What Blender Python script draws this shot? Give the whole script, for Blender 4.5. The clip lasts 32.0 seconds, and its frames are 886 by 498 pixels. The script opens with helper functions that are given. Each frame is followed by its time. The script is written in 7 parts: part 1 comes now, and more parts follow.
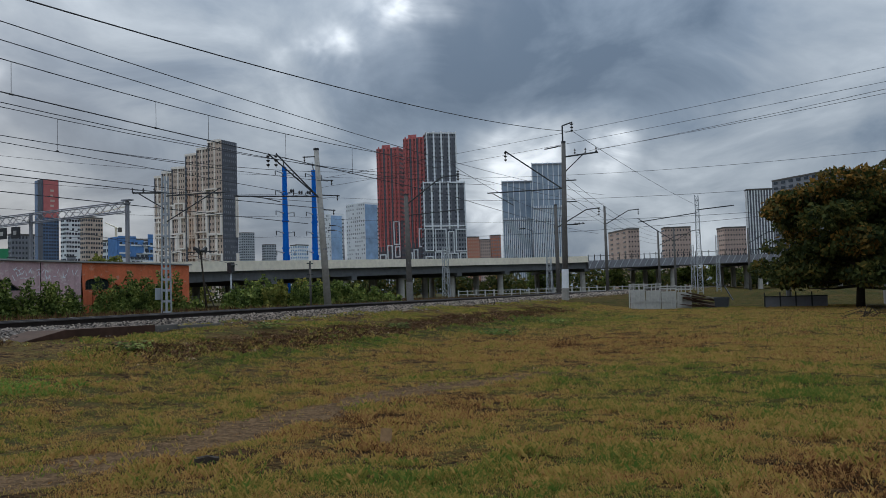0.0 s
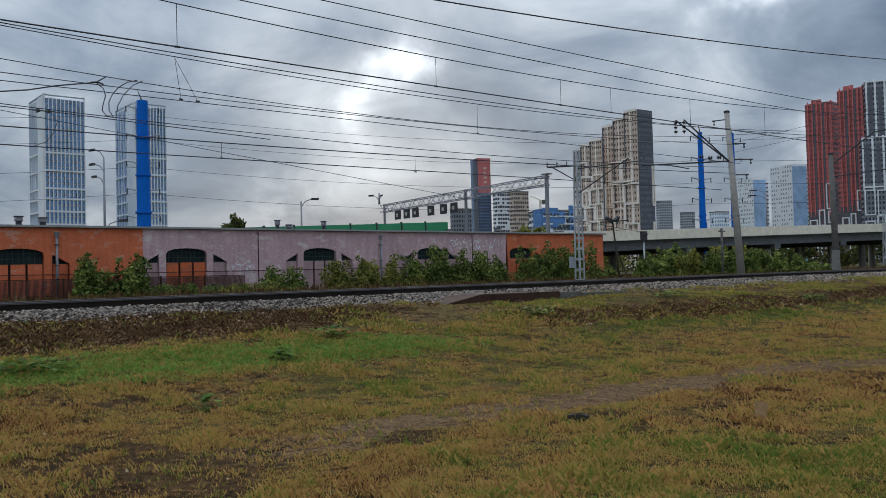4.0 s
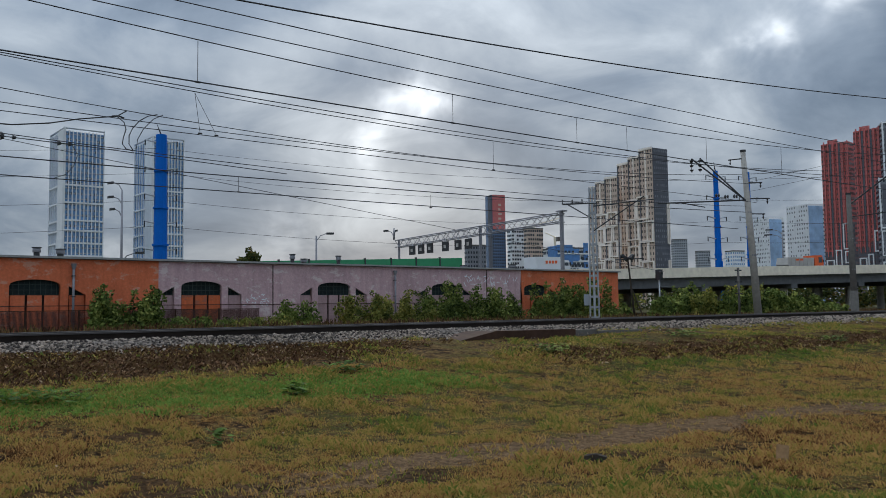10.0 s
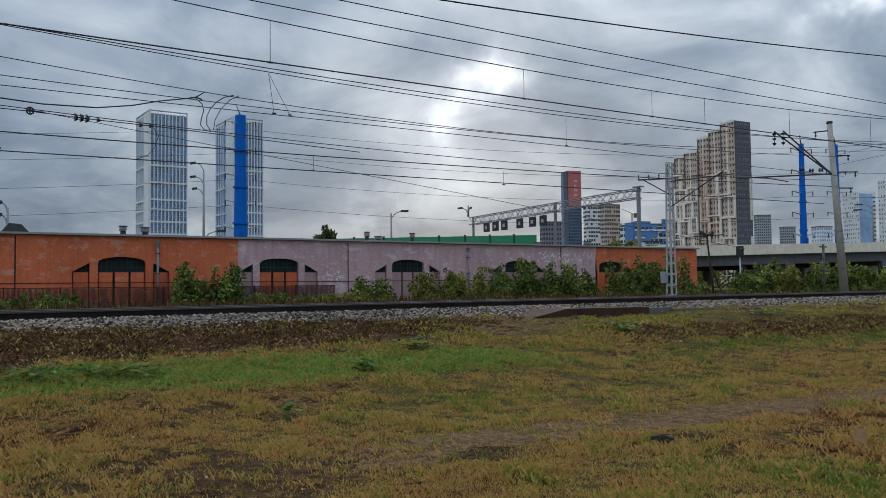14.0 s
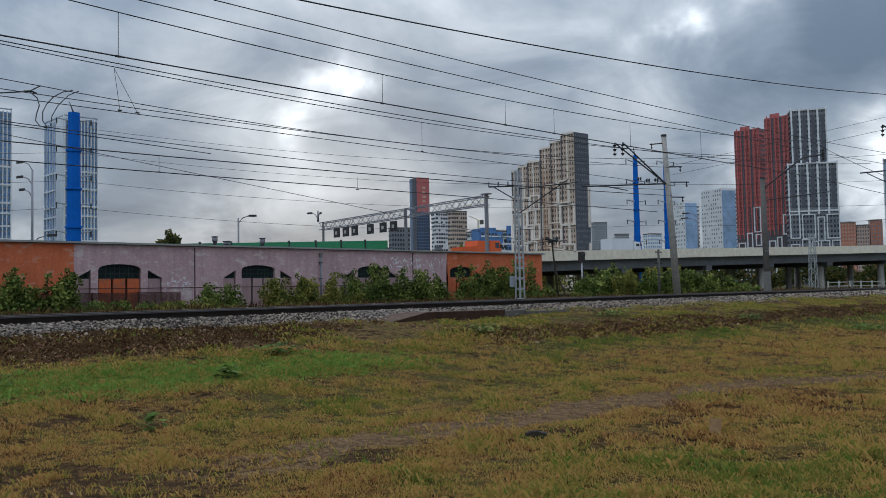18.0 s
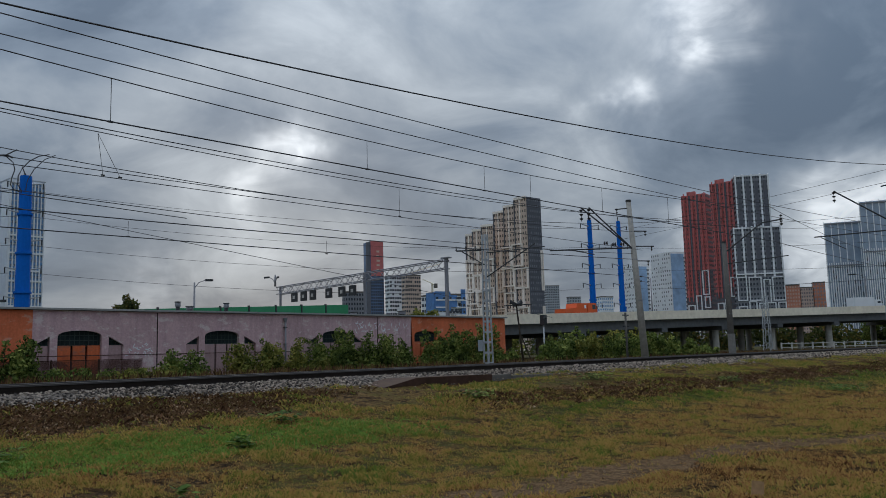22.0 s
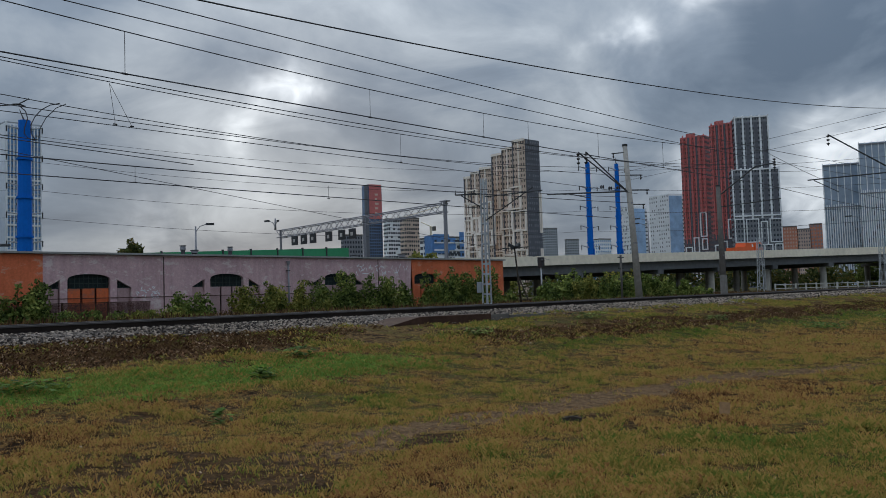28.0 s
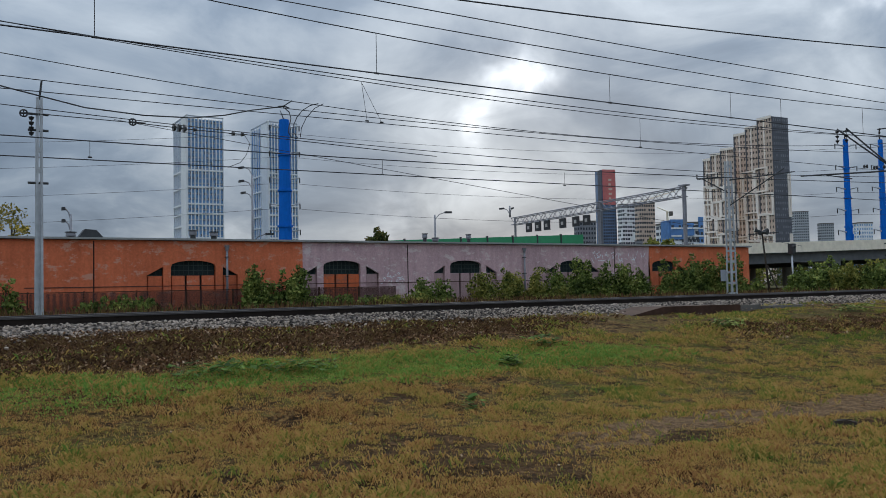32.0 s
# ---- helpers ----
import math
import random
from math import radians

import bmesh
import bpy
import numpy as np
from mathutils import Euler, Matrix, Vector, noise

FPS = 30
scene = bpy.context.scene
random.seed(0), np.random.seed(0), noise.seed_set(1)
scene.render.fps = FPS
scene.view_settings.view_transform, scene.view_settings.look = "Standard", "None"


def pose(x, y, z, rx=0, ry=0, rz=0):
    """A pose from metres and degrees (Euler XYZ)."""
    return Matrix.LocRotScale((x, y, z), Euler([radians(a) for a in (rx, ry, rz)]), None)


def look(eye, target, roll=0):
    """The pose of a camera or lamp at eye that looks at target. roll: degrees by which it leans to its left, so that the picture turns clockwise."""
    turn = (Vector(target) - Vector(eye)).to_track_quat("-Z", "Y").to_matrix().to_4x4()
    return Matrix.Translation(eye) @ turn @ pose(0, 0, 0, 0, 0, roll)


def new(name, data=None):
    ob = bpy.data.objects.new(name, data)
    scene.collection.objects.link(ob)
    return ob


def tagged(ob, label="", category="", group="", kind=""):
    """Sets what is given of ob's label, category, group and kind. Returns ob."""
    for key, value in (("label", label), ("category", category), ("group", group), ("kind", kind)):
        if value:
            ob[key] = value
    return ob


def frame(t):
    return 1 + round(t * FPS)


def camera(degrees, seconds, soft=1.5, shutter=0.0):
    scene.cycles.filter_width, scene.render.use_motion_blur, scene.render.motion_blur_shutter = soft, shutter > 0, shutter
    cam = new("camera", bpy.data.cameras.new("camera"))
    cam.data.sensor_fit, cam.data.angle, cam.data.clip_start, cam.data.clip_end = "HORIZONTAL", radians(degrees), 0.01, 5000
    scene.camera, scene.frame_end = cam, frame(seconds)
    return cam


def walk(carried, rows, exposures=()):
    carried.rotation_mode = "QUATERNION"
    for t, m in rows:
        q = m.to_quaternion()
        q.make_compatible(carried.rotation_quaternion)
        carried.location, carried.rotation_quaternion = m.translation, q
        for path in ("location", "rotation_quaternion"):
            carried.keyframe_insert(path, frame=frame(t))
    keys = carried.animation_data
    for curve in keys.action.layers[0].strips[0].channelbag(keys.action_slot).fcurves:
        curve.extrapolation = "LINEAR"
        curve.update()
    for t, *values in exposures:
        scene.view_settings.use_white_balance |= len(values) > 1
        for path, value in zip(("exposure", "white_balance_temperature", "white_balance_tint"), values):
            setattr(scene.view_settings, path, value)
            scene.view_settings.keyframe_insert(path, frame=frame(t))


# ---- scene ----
cam = camera(55.54, 32.0, soft=0.8)
PATH = [
    (0.0, -0.000, 0.000, 1.600, 22.50, 2.92, 1.74),
    (0.5, 0.222, 0.066, 1.604, 20.93, 2.69, 1.72),
    (1.0, 0.349, 0.214, 1.604, 20.66, 3.09, 1.70),
    (1.5, 0.518, 0.311, 1.609, 23.08, 3.00, 1.64),
    (1.7, 0.554, 0.268, 1.606, 29.85, 2.55, 1.47),
    (1.9, 0.590, 0.225, 1.604, 40.20, 1.86, 1.20),
    (2.0, 0.609, 0.203, 1.603, 45.75, 1.49, 1.05),
    (2.1, 0.573, 0.211, 1.595, 50.40, 1.01, 1.17),
    (2.3, 0.502, 0.227, 1.581, 57.60, 0.05, 1.39),
    (2.5, 0.432, 0.243, 1.566, 60.16, -0.91, 1.62),
    (3.0, 0.500, 0.146, 1.572, 56.07, -0.95, 1.49),
    (3.5, 0.588, 0.084, 1.579, 51.01, 0.60, 1.38),
    (5.5, 0.559, 0.080, 1.583, 50.59, 3.85, 1.42),
    (6.0, 0.567, 0.089, 1.591, 49.54, 4.97, 1.24),
    (6.5, 0.577, 0.076, 1.592, 49.13, 5.07, 1.27),
    (7.0, 0.563, 0.071, 1.584, 48.27, 4.48, 1.24),
    (7.5, 0.581, 0.059, 1.588, 47.14, 3.71, 1.29),
    (8.0, 0.566, 0.071, 1.587, 46.83, 3.83, 1.25),
    (8.5, 0.568, 0.073, 1.587, 46.86, 3.84, 1.16),
    (9.0, 0.548, 0.079, 1.580, 47.72, 3.86, 0.98),
    (9.5, 0.547, 0.064, 1.591, 50.49, 4.01, 0.85),
    (10.0, 0.533, 0.087, 1.583, 51.36, 4.04, 0.76),
    (10.5, 0.599, 0.066, 1.611, 48.09, 4.96, 1.07),
    (11.0, 0.654, 0.087, 1.595, 46.91, 7.89, 0.96),
    (11.5, 0.634, 0.155, 1.595, 48.99, 5.29, 0.64),
    (12.0, 0.569, 0.215, 1.596, 55.20, 2.89, 0.61),
    (12.5, 0.509, 0.232, 1.598, 55.77, 0.50, 0.49),
    (13.0, 0.587, 0.187, 1.599, 57.05, 1.92, 0.50),
    (13.5, 0.555, 0.210, 1.596, 56.75, 2.37, 0.53),
    (15.5, 0.641, 0.222, 1.562, 51.72, 3.82, 0.71),
    (16.0, 0.498, 0.380, 1.563, 43.56, 4.46, 1.15),
    (16.5, 0.438, 0.431, 1.562, 41.95, 5.43, 0.97),
    (17.0, 0.446, 0.384, 1.536, 43.59, 5.84, 1.47),
    (17.5, 0.438, 0.092, 1.547, 46.19, 4.17, 1.17),
    (18.0, 0.362, -0.008, 1.549, 46.19, 2.79, 1.08),
    (18.5, 0.129, -0.038, 1.549, 48.31, 3.42, 1.00),
    (19.0, -0.103, -0.229, 1.566, 49.75, 4.56, 1.08),
    (19.5, -0.205, -0.364, 1.555, 56.79, 4.39, 0.83),
    (20.0, -0.268, -0.476, 1.572, 60.16, 6.01, 0.70),
    (20.5, -0.388, -0.664, 1.573, 51.68, 5.94, 1.41),
    (21.0, -0.356, -0.796, 1.567, 49.10, 7.82, 1.10),
    (21.5, -0.201, -0.813, 1.571, 44.15, 7.32, 1.59),
    (22.0, -0.269, -0.763, 1.591, 42.99, 7.05, 1.54),
    (22.5, -0.339, -0.803, 1.578, 46.18, 6.75, 1.07),
    (23.0, -0.242, -0.881, 1.582, 46.61, 6.55, 1.01),
    (23.5, -0.105, -0.946, 1.587, 47.94, 3.77, 0.67),
    (24.0, -0.056, -1.056, 1.587, 46.61, 2.87, 0.69),
    (24.5, -0.065, -1.221, 1.592, 45.26, 2.33, 0.82),
    (25.0, 0.087, -1.300, 1.591, 42.28, 1.92, 0.97),
    (25.5, 0.193, -1.437, 1.618, 50.30, 1.65, 0.81),
    (27.5, 0.289, -1.699, 1.562, 48.50, 3.75, 1.24),
    (28.0, 0.419, -1.625, 1.547, 42.89, 3.15, 1.73),
    (28.5, 0.406, -1.611, 1.540, 43.00, 1.30, 1.75),
    (29.0, 0.376, -1.742, 1.557, 41.34, 1.24, 1.69),
    (29.5, 0.361, -1.801, 1.579, 41.56, 1.32, 1.82),
    (30.0, 0.348, -1.795, 1.599, 49.76, 2.32, 1.25),
    (30.5, 0.288, -1.766, 1.612, 52.45, 3.67, 1.18),
    (31.0, 0.263, -1.785, 1.611, 56.99, 1.40, 1.09),
    (31.5, 0.273, -1.787, 1.600, 57.83, 1.59, 1.23),
    (32.0, 0.302, -1.797, 1.602, 58.63, 2.62, 1.14),
]
walk(cam, [(t, pose(x, y, z, 90 + pitch, roll, yaw)) for t, x, y, z, yaw, pitch, roll in PATH],
     exposures=[(0.0, -0.22), (1.0, -0.05), (1.5, -0.05), (2.0, -0.05), (2.5, 0.10), (3.0, 0.20), (3.5, 0.10), (5.5, -0.20), (6.0, -0.30), (7.0, -0.30), (8.0, -0.10), (9.0, -0.10), (10.0, -0.12), (10.5, -0.15), (11.0, -0.30), (11.5, -0.15), (12.0, 0.00), (13.0, 0.00), (13.5, 0.00), (15.5, -0.30), (16.0, -0.38), (17.0, -0.38), (18.0, -0.05), (19.0, -0.10), (20.0, -0.12), (21.0, -0.38), (22.0, -0.46), (23.0, -0.27), (24.0, -0.02), (25.0, 0.02), (25.5, 0.00), (27.5, -0.25), (28.0, -0.36), (28.5, -0.10), (29.0, 0.10), (30.0, 0.00), (31.0, 0.12), (32.0, 0.00)])

# ---------------------------------------------------------------- light
ZENITH = 2.9
SUN_BEARING, SUN_HEIGHT = 53.0, 14.0          # degrees left of +y, degrees up


def heading(bearing, height):
    b, h = radians(bearing), radians(height)
    return Vector((-math.sin(b) * math.cos(h), math.cos(b) * math.cos(h), math.sin(h)))


def make_world():
    world = bpy.data.worlds.new("overcast_sky")
    scene.world = world
    world.use_nodes = True
    nt = world.node_tree
    nt.nodes.clear()
    N = nt.nodes.new

    def val(op, a, b=None, clamp=False):
        n = N("ShaderNodeMath")
        n.operation, n.use_clamp = op, clamp
        for i, v in enumerate((a, b)):
            if v is None:
                continue
            if isinstance(v, (int, float)):
                n.inputs[i].default_value = v
            else:
                nt.links.new(v, n.inputs[i])
        return n.outputs[0]

    sky = N("ShaderNodeTexSky")
    sky.sky_type, sky.sun_disc = "NISHITA", False
    sky.sun_elevation, sky.sun_rotation = radians(SUN_HEIGHT), radians(-SUN_BEARING)
    co = N("ShaderNodeTexCoord")
    direction = N("ShaderNodeVectorMath")
    direction.operation = "NORMALIZE"
    nt.links.new(co.outputs["Generated"], direction.inputs[0])
    sep = N("ShaderNodeSeparateXYZ")
    nt.links.new(direction.outputs[0], sep.inputs[0])
    up = val("ADD", val("MAXIMUM", sep.outputs[2], 0.0), 0.36)
    comb = N("ShaderNodeCombineXYZ")
    nt.links.new(val("DIVIDE", sep.outputs[0], up), comb.inputs[0])
    nt.links.new(val("DIVIDE", sep.outputs[1], up), comb.inputs[1])

    def clouds(scale, detail, offset, rough=0.55, distortion=0.3):
        m = N("ShaderNodeMapping")
        m.inputs["Location"].default_value = offset
        nt.links.new(comb.outputs[0], m.inputs[0])
        n = N("ShaderNodeTexNoise")
        n.inputs["Scale"].default_value, n.inputs["Detail"].default_value = scale, detail
        n.inputs["Roughness"].default_value, n.inputs["Distortion"].default_value = rough, distortion
        nt.links.new(m.outputs[0], n.inputs["Vector"])
        return n.outputs[0]

    big, fine = clouds(0.9, 3, (1.7, 0.4, 0)), clouds(2.9, 7, (4.2, 1.1, 0), 0.56, 0.5)
    cover = val("ADD", val("MULTIPLY", big, 0.62), val("MULTIPLY", fine, 0.48))

    swirl = N("ShaderNodeTexNoise")
    swirl.inputs["Scale"].default_value, swirl.inputs["Detail"].default_value = 9.0, 4
    nt.links.new(direction.outputs[0], swirl.inputs["Vector"])
    push = N("ShaderNodeVectorMath")
    push.operation = "MULTIPLY_ADD"
    push.inputs[1].default_value = (0.16, 0.16, 0.16)
    nt.links.new(swirl.outputs["Color"], push.inputs[0]), nt.links.new(direction.outputs[0], push.inputs[2])
    shift = N("ShaderNodeVectorMath")
    shift.operation = "SUBTRACT"
    shift.inputs[1].default_value = (0.08, 0.08, 0.08)
    nt.links.new(push.outputs[0], shift.inputs[0])
    ragged = N("ShaderNodeVectorMath")
    ragged.operation = "NORMALIZE"
    nt.links.new(shift.outputs[0], ragged.inputs[0])

    def lobe(bearing, height, tight, gain):
        d = N("ShaderNodeVectorMath")
        d.operation = "DOT_PRODUCT"
        nt.links.new(ragged.outputs[0], d.inputs[0])
        d.inputs[1].default_value = heading(bearing, height)
        return val("MULTIPLY", val("POWER", val("MAXIMUM", d.outputs["Value"], 0.0), tight), gain)

    # thin cloud in front of the sun, gaps beside it, and a thick bank to the north-east
    broken = val("ADD", val("MULTIPLY", clouds(6.5, 6, (2.2, 5.1, 0), 0.55, 0.8), 4.0), -1.55, clamp=True)
    def lobes(*rows):
        total = lobe(*rows[0])
        for r in rows[1:]:
            total = val("ADD", total, lobe(*r))
        return total

    bright = lobes((53.6, 14.1, 1900, 1.0), (54.8, 11.2, 3000, 0.38), (55.0, 9.4, 3500, 0.18), (52.4, 9.7, 4000, 0.14),
                   (29.9, 16.8, 5000, 0.95), (25.2, 18.9, 5000, 0.8), (25.0, 22.0, 450, 1.0),
                   (16.6, 8.1, 1600, 0.65), (19.8, 6.5, 1400, 0.65), (24.6, 7.6, 2000, 0.55), (9.2, 9.3, 2600, 0.65), (11.5, 8.6, 2600, 0.35), (61.5, 5.6, 2500, 0.25))
    extra = val("MULTIPLY", bright, val("ADD", val("MULTIPLY", broken, 0.7), 0.45))
    soft = lobes((53.0, 16.0, 60, 0.020), (40.0, 19.5, 90, 0.110), (28.0, 19.0, 200, 0.045), (14.0, 6.0, 150, 0.05), (-5.0, 16.0, 200, 0.04))
    bank = lobes((52.0, 5.5, 500, 0.03), (41.0, 8.5, 220, 0.045), (12.0, 15.5, 130, 0.070), (20.0, 13.5, 400, 0.035), (64.0, 26.0, 40, 0.085))
    pale = val("MULTIPLY", val("SUBTRACT", 1.0, val("MULTIPLY", sep.outputs[2], 6.5), clamp=True), 0.005)
    cover = val("ADD", val("ADD", cover, pale), val("SUBTRACT", soft, bank))
    ramp = N("ShaderNodeValToRGB")
    els = ramp.color_ramp.elements
    els[0].position, els[0].color = 0.40, (0.118, 0.160, 0.222, 1)
    els[1].position, els[1].color = 0.72, (0.62, 0.67, 0.725, 1)
    for p, c in ((0.50, (0.210, 0.262, 0.334, 1)), (0.58, (0.340, 0.388, 0.448, 1))):
        e = els.new(p)
        e.color = c
    nt.links.new(cover, ramp.inputs[0])
    # an overcast sky is brighter overhead than at the horizon
    rise = val("ADD", 1.0, val("MULTIPLY", val("POWER", val("MAXIMUM", sep.outputs[2], 0.0), 1.5), ZENITH))
    lift = N("ShaderNodeVectorMath")
    lift.operation = "SCALE"
    cool = N("ShaderNodeVectorMath")
    cool.operation = "MULTIPLY"
    cool.inputs[1].default_value = (0.97, 1.0, 1.025)
    nt.links.new(ramp.outputs[0], cool.inputs[0])
    nt.links.new(cool.outputs[0], lift.inputs[0]), nt.links.new(rise, lift.inputs["Scale"])
    tint = N("ShaderNodeMix")
    tint.data_type, tint.blend_type = "RGBA", "ADD"
    tint.inputs["Factor"].default_value = 1.0
    nt.links.new(lift.outputs[0], tint.inputs["A"])
    comb2 = N("ShaderNodeCombineXYZ")
    for k in range(3):
        nt.links.new(val("MULTIPLY", extra, (0.98, 1.0, 1.0)[k]), comb2.inputs[k])
    nt.links.new(comb2.outputs[0], tint.inputs["B"])
    faint = N("ShaderNodeVectorMath")
    faint.operation = "SCALE"
    faint.inputs["Scale"].default_value = 0.08
    nt.links.new(sky.outputs[0], faint.inputs[0])
    thin = N("ShaderNodeMix")
    thin.data_type = "RGBA"
    thin.inputs["Factor"].default_value = 0.96
    nt.links.new(faint.outputs[0], thin.inputs["A"])
    nt.links.new(tint.outputs["Result"], thin.inputs["B"])
    bg = N("ShaderNodeBackground")
    bg.inputs["Strength"].default_value = 1.0
    nt.links.new(thin.outputs["Result"], bg.inputs["Color"])
    out = N("ShaderNodeOutputWorld")
    nt.links.new(bg.outputs[0], out.inputs["Surface"])


make_world()
sun = new("sun", bpy.data.lights.new("sun", "SUN"))
sun.data.energy, sun.data.angle, sun.data.color = 0.9, radians(18), (1.0, 0.96, 0.9)
sun.matrix_world = look(heading(SUN_BEARING, 24) * 100, (0, 0, 0))


# ---------------------------------------------------------------- materials
def surface(name, color, rough=0.8, metal=0.0, vary=0.25, grain=6.0, blotch=0.6, bump=0.15, tint=None, island=0.0, obj_random=0.0):
    """A painted or raw surface with grain, larger blotches and fine relief, in metres."""
    m = bpy.data.materials.new(name)
    m.use_nodes = True
    nt = m.node_tree
    b = nt.nodes["Principled BSDF"]
    b.inputs["Roughness"].default_value, b.inputs["Metallic"].default_value = rough, metal
    if rough >= 0.8 and not metal:
        b.inputs["Specular IOR Level"].default_value = 0.15
    geo = nt.nodes.new("ShaderNodeNewGeometry")
    n1, n2 = nt.nodes.new("ShaderNodeTexNoise"), nt.nodes.new("ShaderNodeTexNoise")
    for n, s, d in ((n1, grain, 5), (n2, blotch, 4)):
        n.inputs["Scale"].default_value, n.inputs["Detail"].default_value = s, d
        nt.links.new(geo.outputs["Position"], n.inputs["Vector"])
    add = nt.nodes.new("ShaderNodeMath")
    add.operation = "ADD"
    nt.links.new(n1.outputs[0], add.inputs[0]), nt.links.new(n2.outputs[0], add.inputs[1])
    last = add.outputs[0]
    for amount, source in ((island, geo.outputs["Random Per Island"]), (obj_random, None)):
        if amount:
            if source is None:
                source = nt.nodes.new("ShaderNodeObjectInfo").outputs["Random"]
            k = nt.nodes.new("ShaderNodeMath")
            k.operation = "MULTIPLY_ADD"
            nt.links.new(source, k.inputs[0])
            k.inputs[1].default_value = amount
            nt.links.new(last, k.inputs[2])
            sub = nt.nodes.new("ShaderNodeMath")
            sub.operation = "SUBTRACT"
            nt.links.new(k.outputs[0], sub.inputs[0])
            sub.inputs[1].default_value = amount / 2
            last = sub.outputs[0]
    ramp = nt.nodes.new("ShaderNodeValToRGB")
    lo = [max(0.0, c * (1 - vary)) for c in color]
    hi = [min(0.95, c * (1 + vary)) for c in (tint or color)]
    e = ramp.color_ramp.elements
    e[0].position, e[0].color = 0.3, (*lo, 1)
    e[1].position, e[1].color = 0.7, (*hi, 1)
    half = nt.nodes.new("ShaderNodeMath")
    half.operation = "MULTIPLY"
    half.inputs[1].default_value = 0.5
    nt.links.new(last, half.inputs[0]), nt.links.new(half.outputs[0], ramp.inputs[0])
    nt.links.new(ramp.outputs[0], b.inputs["Base Color"])
    if bump:
        bp = nt.nodes.new("ShaderNodeBump")
        bp.inputs["Strength"].default_value, bp.inputs["Distance"].default_value = bump, 0.02
        nt.links.new(n1.outputs[0], bp.inputs["Height"]), nt.links.new(bp.outputs[0], b.inputs["Normal"])
    return m


def worn_paint(name, color, under, amount=0.42, scale=0.9):
    """Old facade paint: blotched, streaked, flaked to the plaster here and there."""
    m = surface(name, color, 0.88, 0, 0.22, 9, 0.5, 0.35)
    nt = m.node_tree
    b = nt.nodes["Principled BSDF"]
    base = b.inputs["Base Color"].links[0].from_socket
    geo = nt.nodes.new("ShaderNodeNewGeometry")
    mp = nt.nodes.new("ShaderNodeMapping")
    mp.inputs["Scale"].default_value = (1, 1, 1.9)
    n = nt.nodes.new("ShaderNodeTexNoise")
    n.inputs["Scale"].default_value, n.inputs["Detail"].default_value, n.inputs["Roughness"].default_value = scale, 9, 0.72
    nt.links.new(geo.outputs["Position"], mp.inputs[0]), nt.links.new(mp.outputs[0], n.inputs["Vector"])
    r = nt.nodes.new("ShaderNodeValToRGB")
    r.color_ramp.elements[0].position, r.color_ramp.elements[0].color = 1 - amount, (0, 0, 0, 1)
    r.color_ramp.elements[1].position, r.color_ramp.elements[1].color = 1.06 - amount, (0.75, 0.75, 0.75, 1)
    nt.links.new(n.outputs[0], r.inputs[0])
    mp2 = nt.nodes.new("ShaderNodeMapping")
    mp2.inputs["Scale"].default_value = (3.0, 3.0, 0.25)
    n2 = nt.nodes.new("ShaderNodeTexNoise")
    n2.inputs["Scale"].default_value, n2.inputs["Detail"].default_value = 1.3, 6
    nt.links.new(geo.outputs["Position"], mp2.inputs[0]), nt.links.new(mp2.outputs[0], n2.inputs["Vector"])
    streak = nt.nodes.new("ShaderNodeValToRGB")
    streak.color_ramp.elements[0].position, streak.color_ramp.elements[0].color = 0.42, (1, 1, 1, 1)
    streak.color_ramp.elements[1].position, streak.color_ramp.elements[1].color = 0.72, (0.86, 0.85, 0.85, 1)
    nt.links.new(n2.outputs[0], streak.inputs[0])
    mul = nt.nodes.new("ShaderNodeMix")
    mul.data_type, mul.blend_type = "RGBA", "MULTIPLY"
    mul.inputs["Factor"].default_value = 1
    nt.links.new(base, mul.inputs["A"]), nt.links.new(streak.outputs[0], mul.inputs["B"])
    mix = nt.nodes.new("ShaderNodeMix")
    mix.data_type = "RGBA"
    nt.links.new(r.outputs[0], mix.inputs["Factor"])
    nt.links.new(mul.outputs["Result"], mix.inputs["A"])
    mix.inputs["B"].default_value = (*under, 1)
    nt.links.new(mix.outputs["Result"], b.inputs["Base Color"])
    return m


def glass(name, color, rough=0.12, vary=0.3):
    m = surface(name, color, rough, 0.0, vary, 0.25, 0.08, 0)
    m.node_tree.nodes["Principled BSDF"].inputs["Specular IOR Level"].default_value = 0.7
    return m


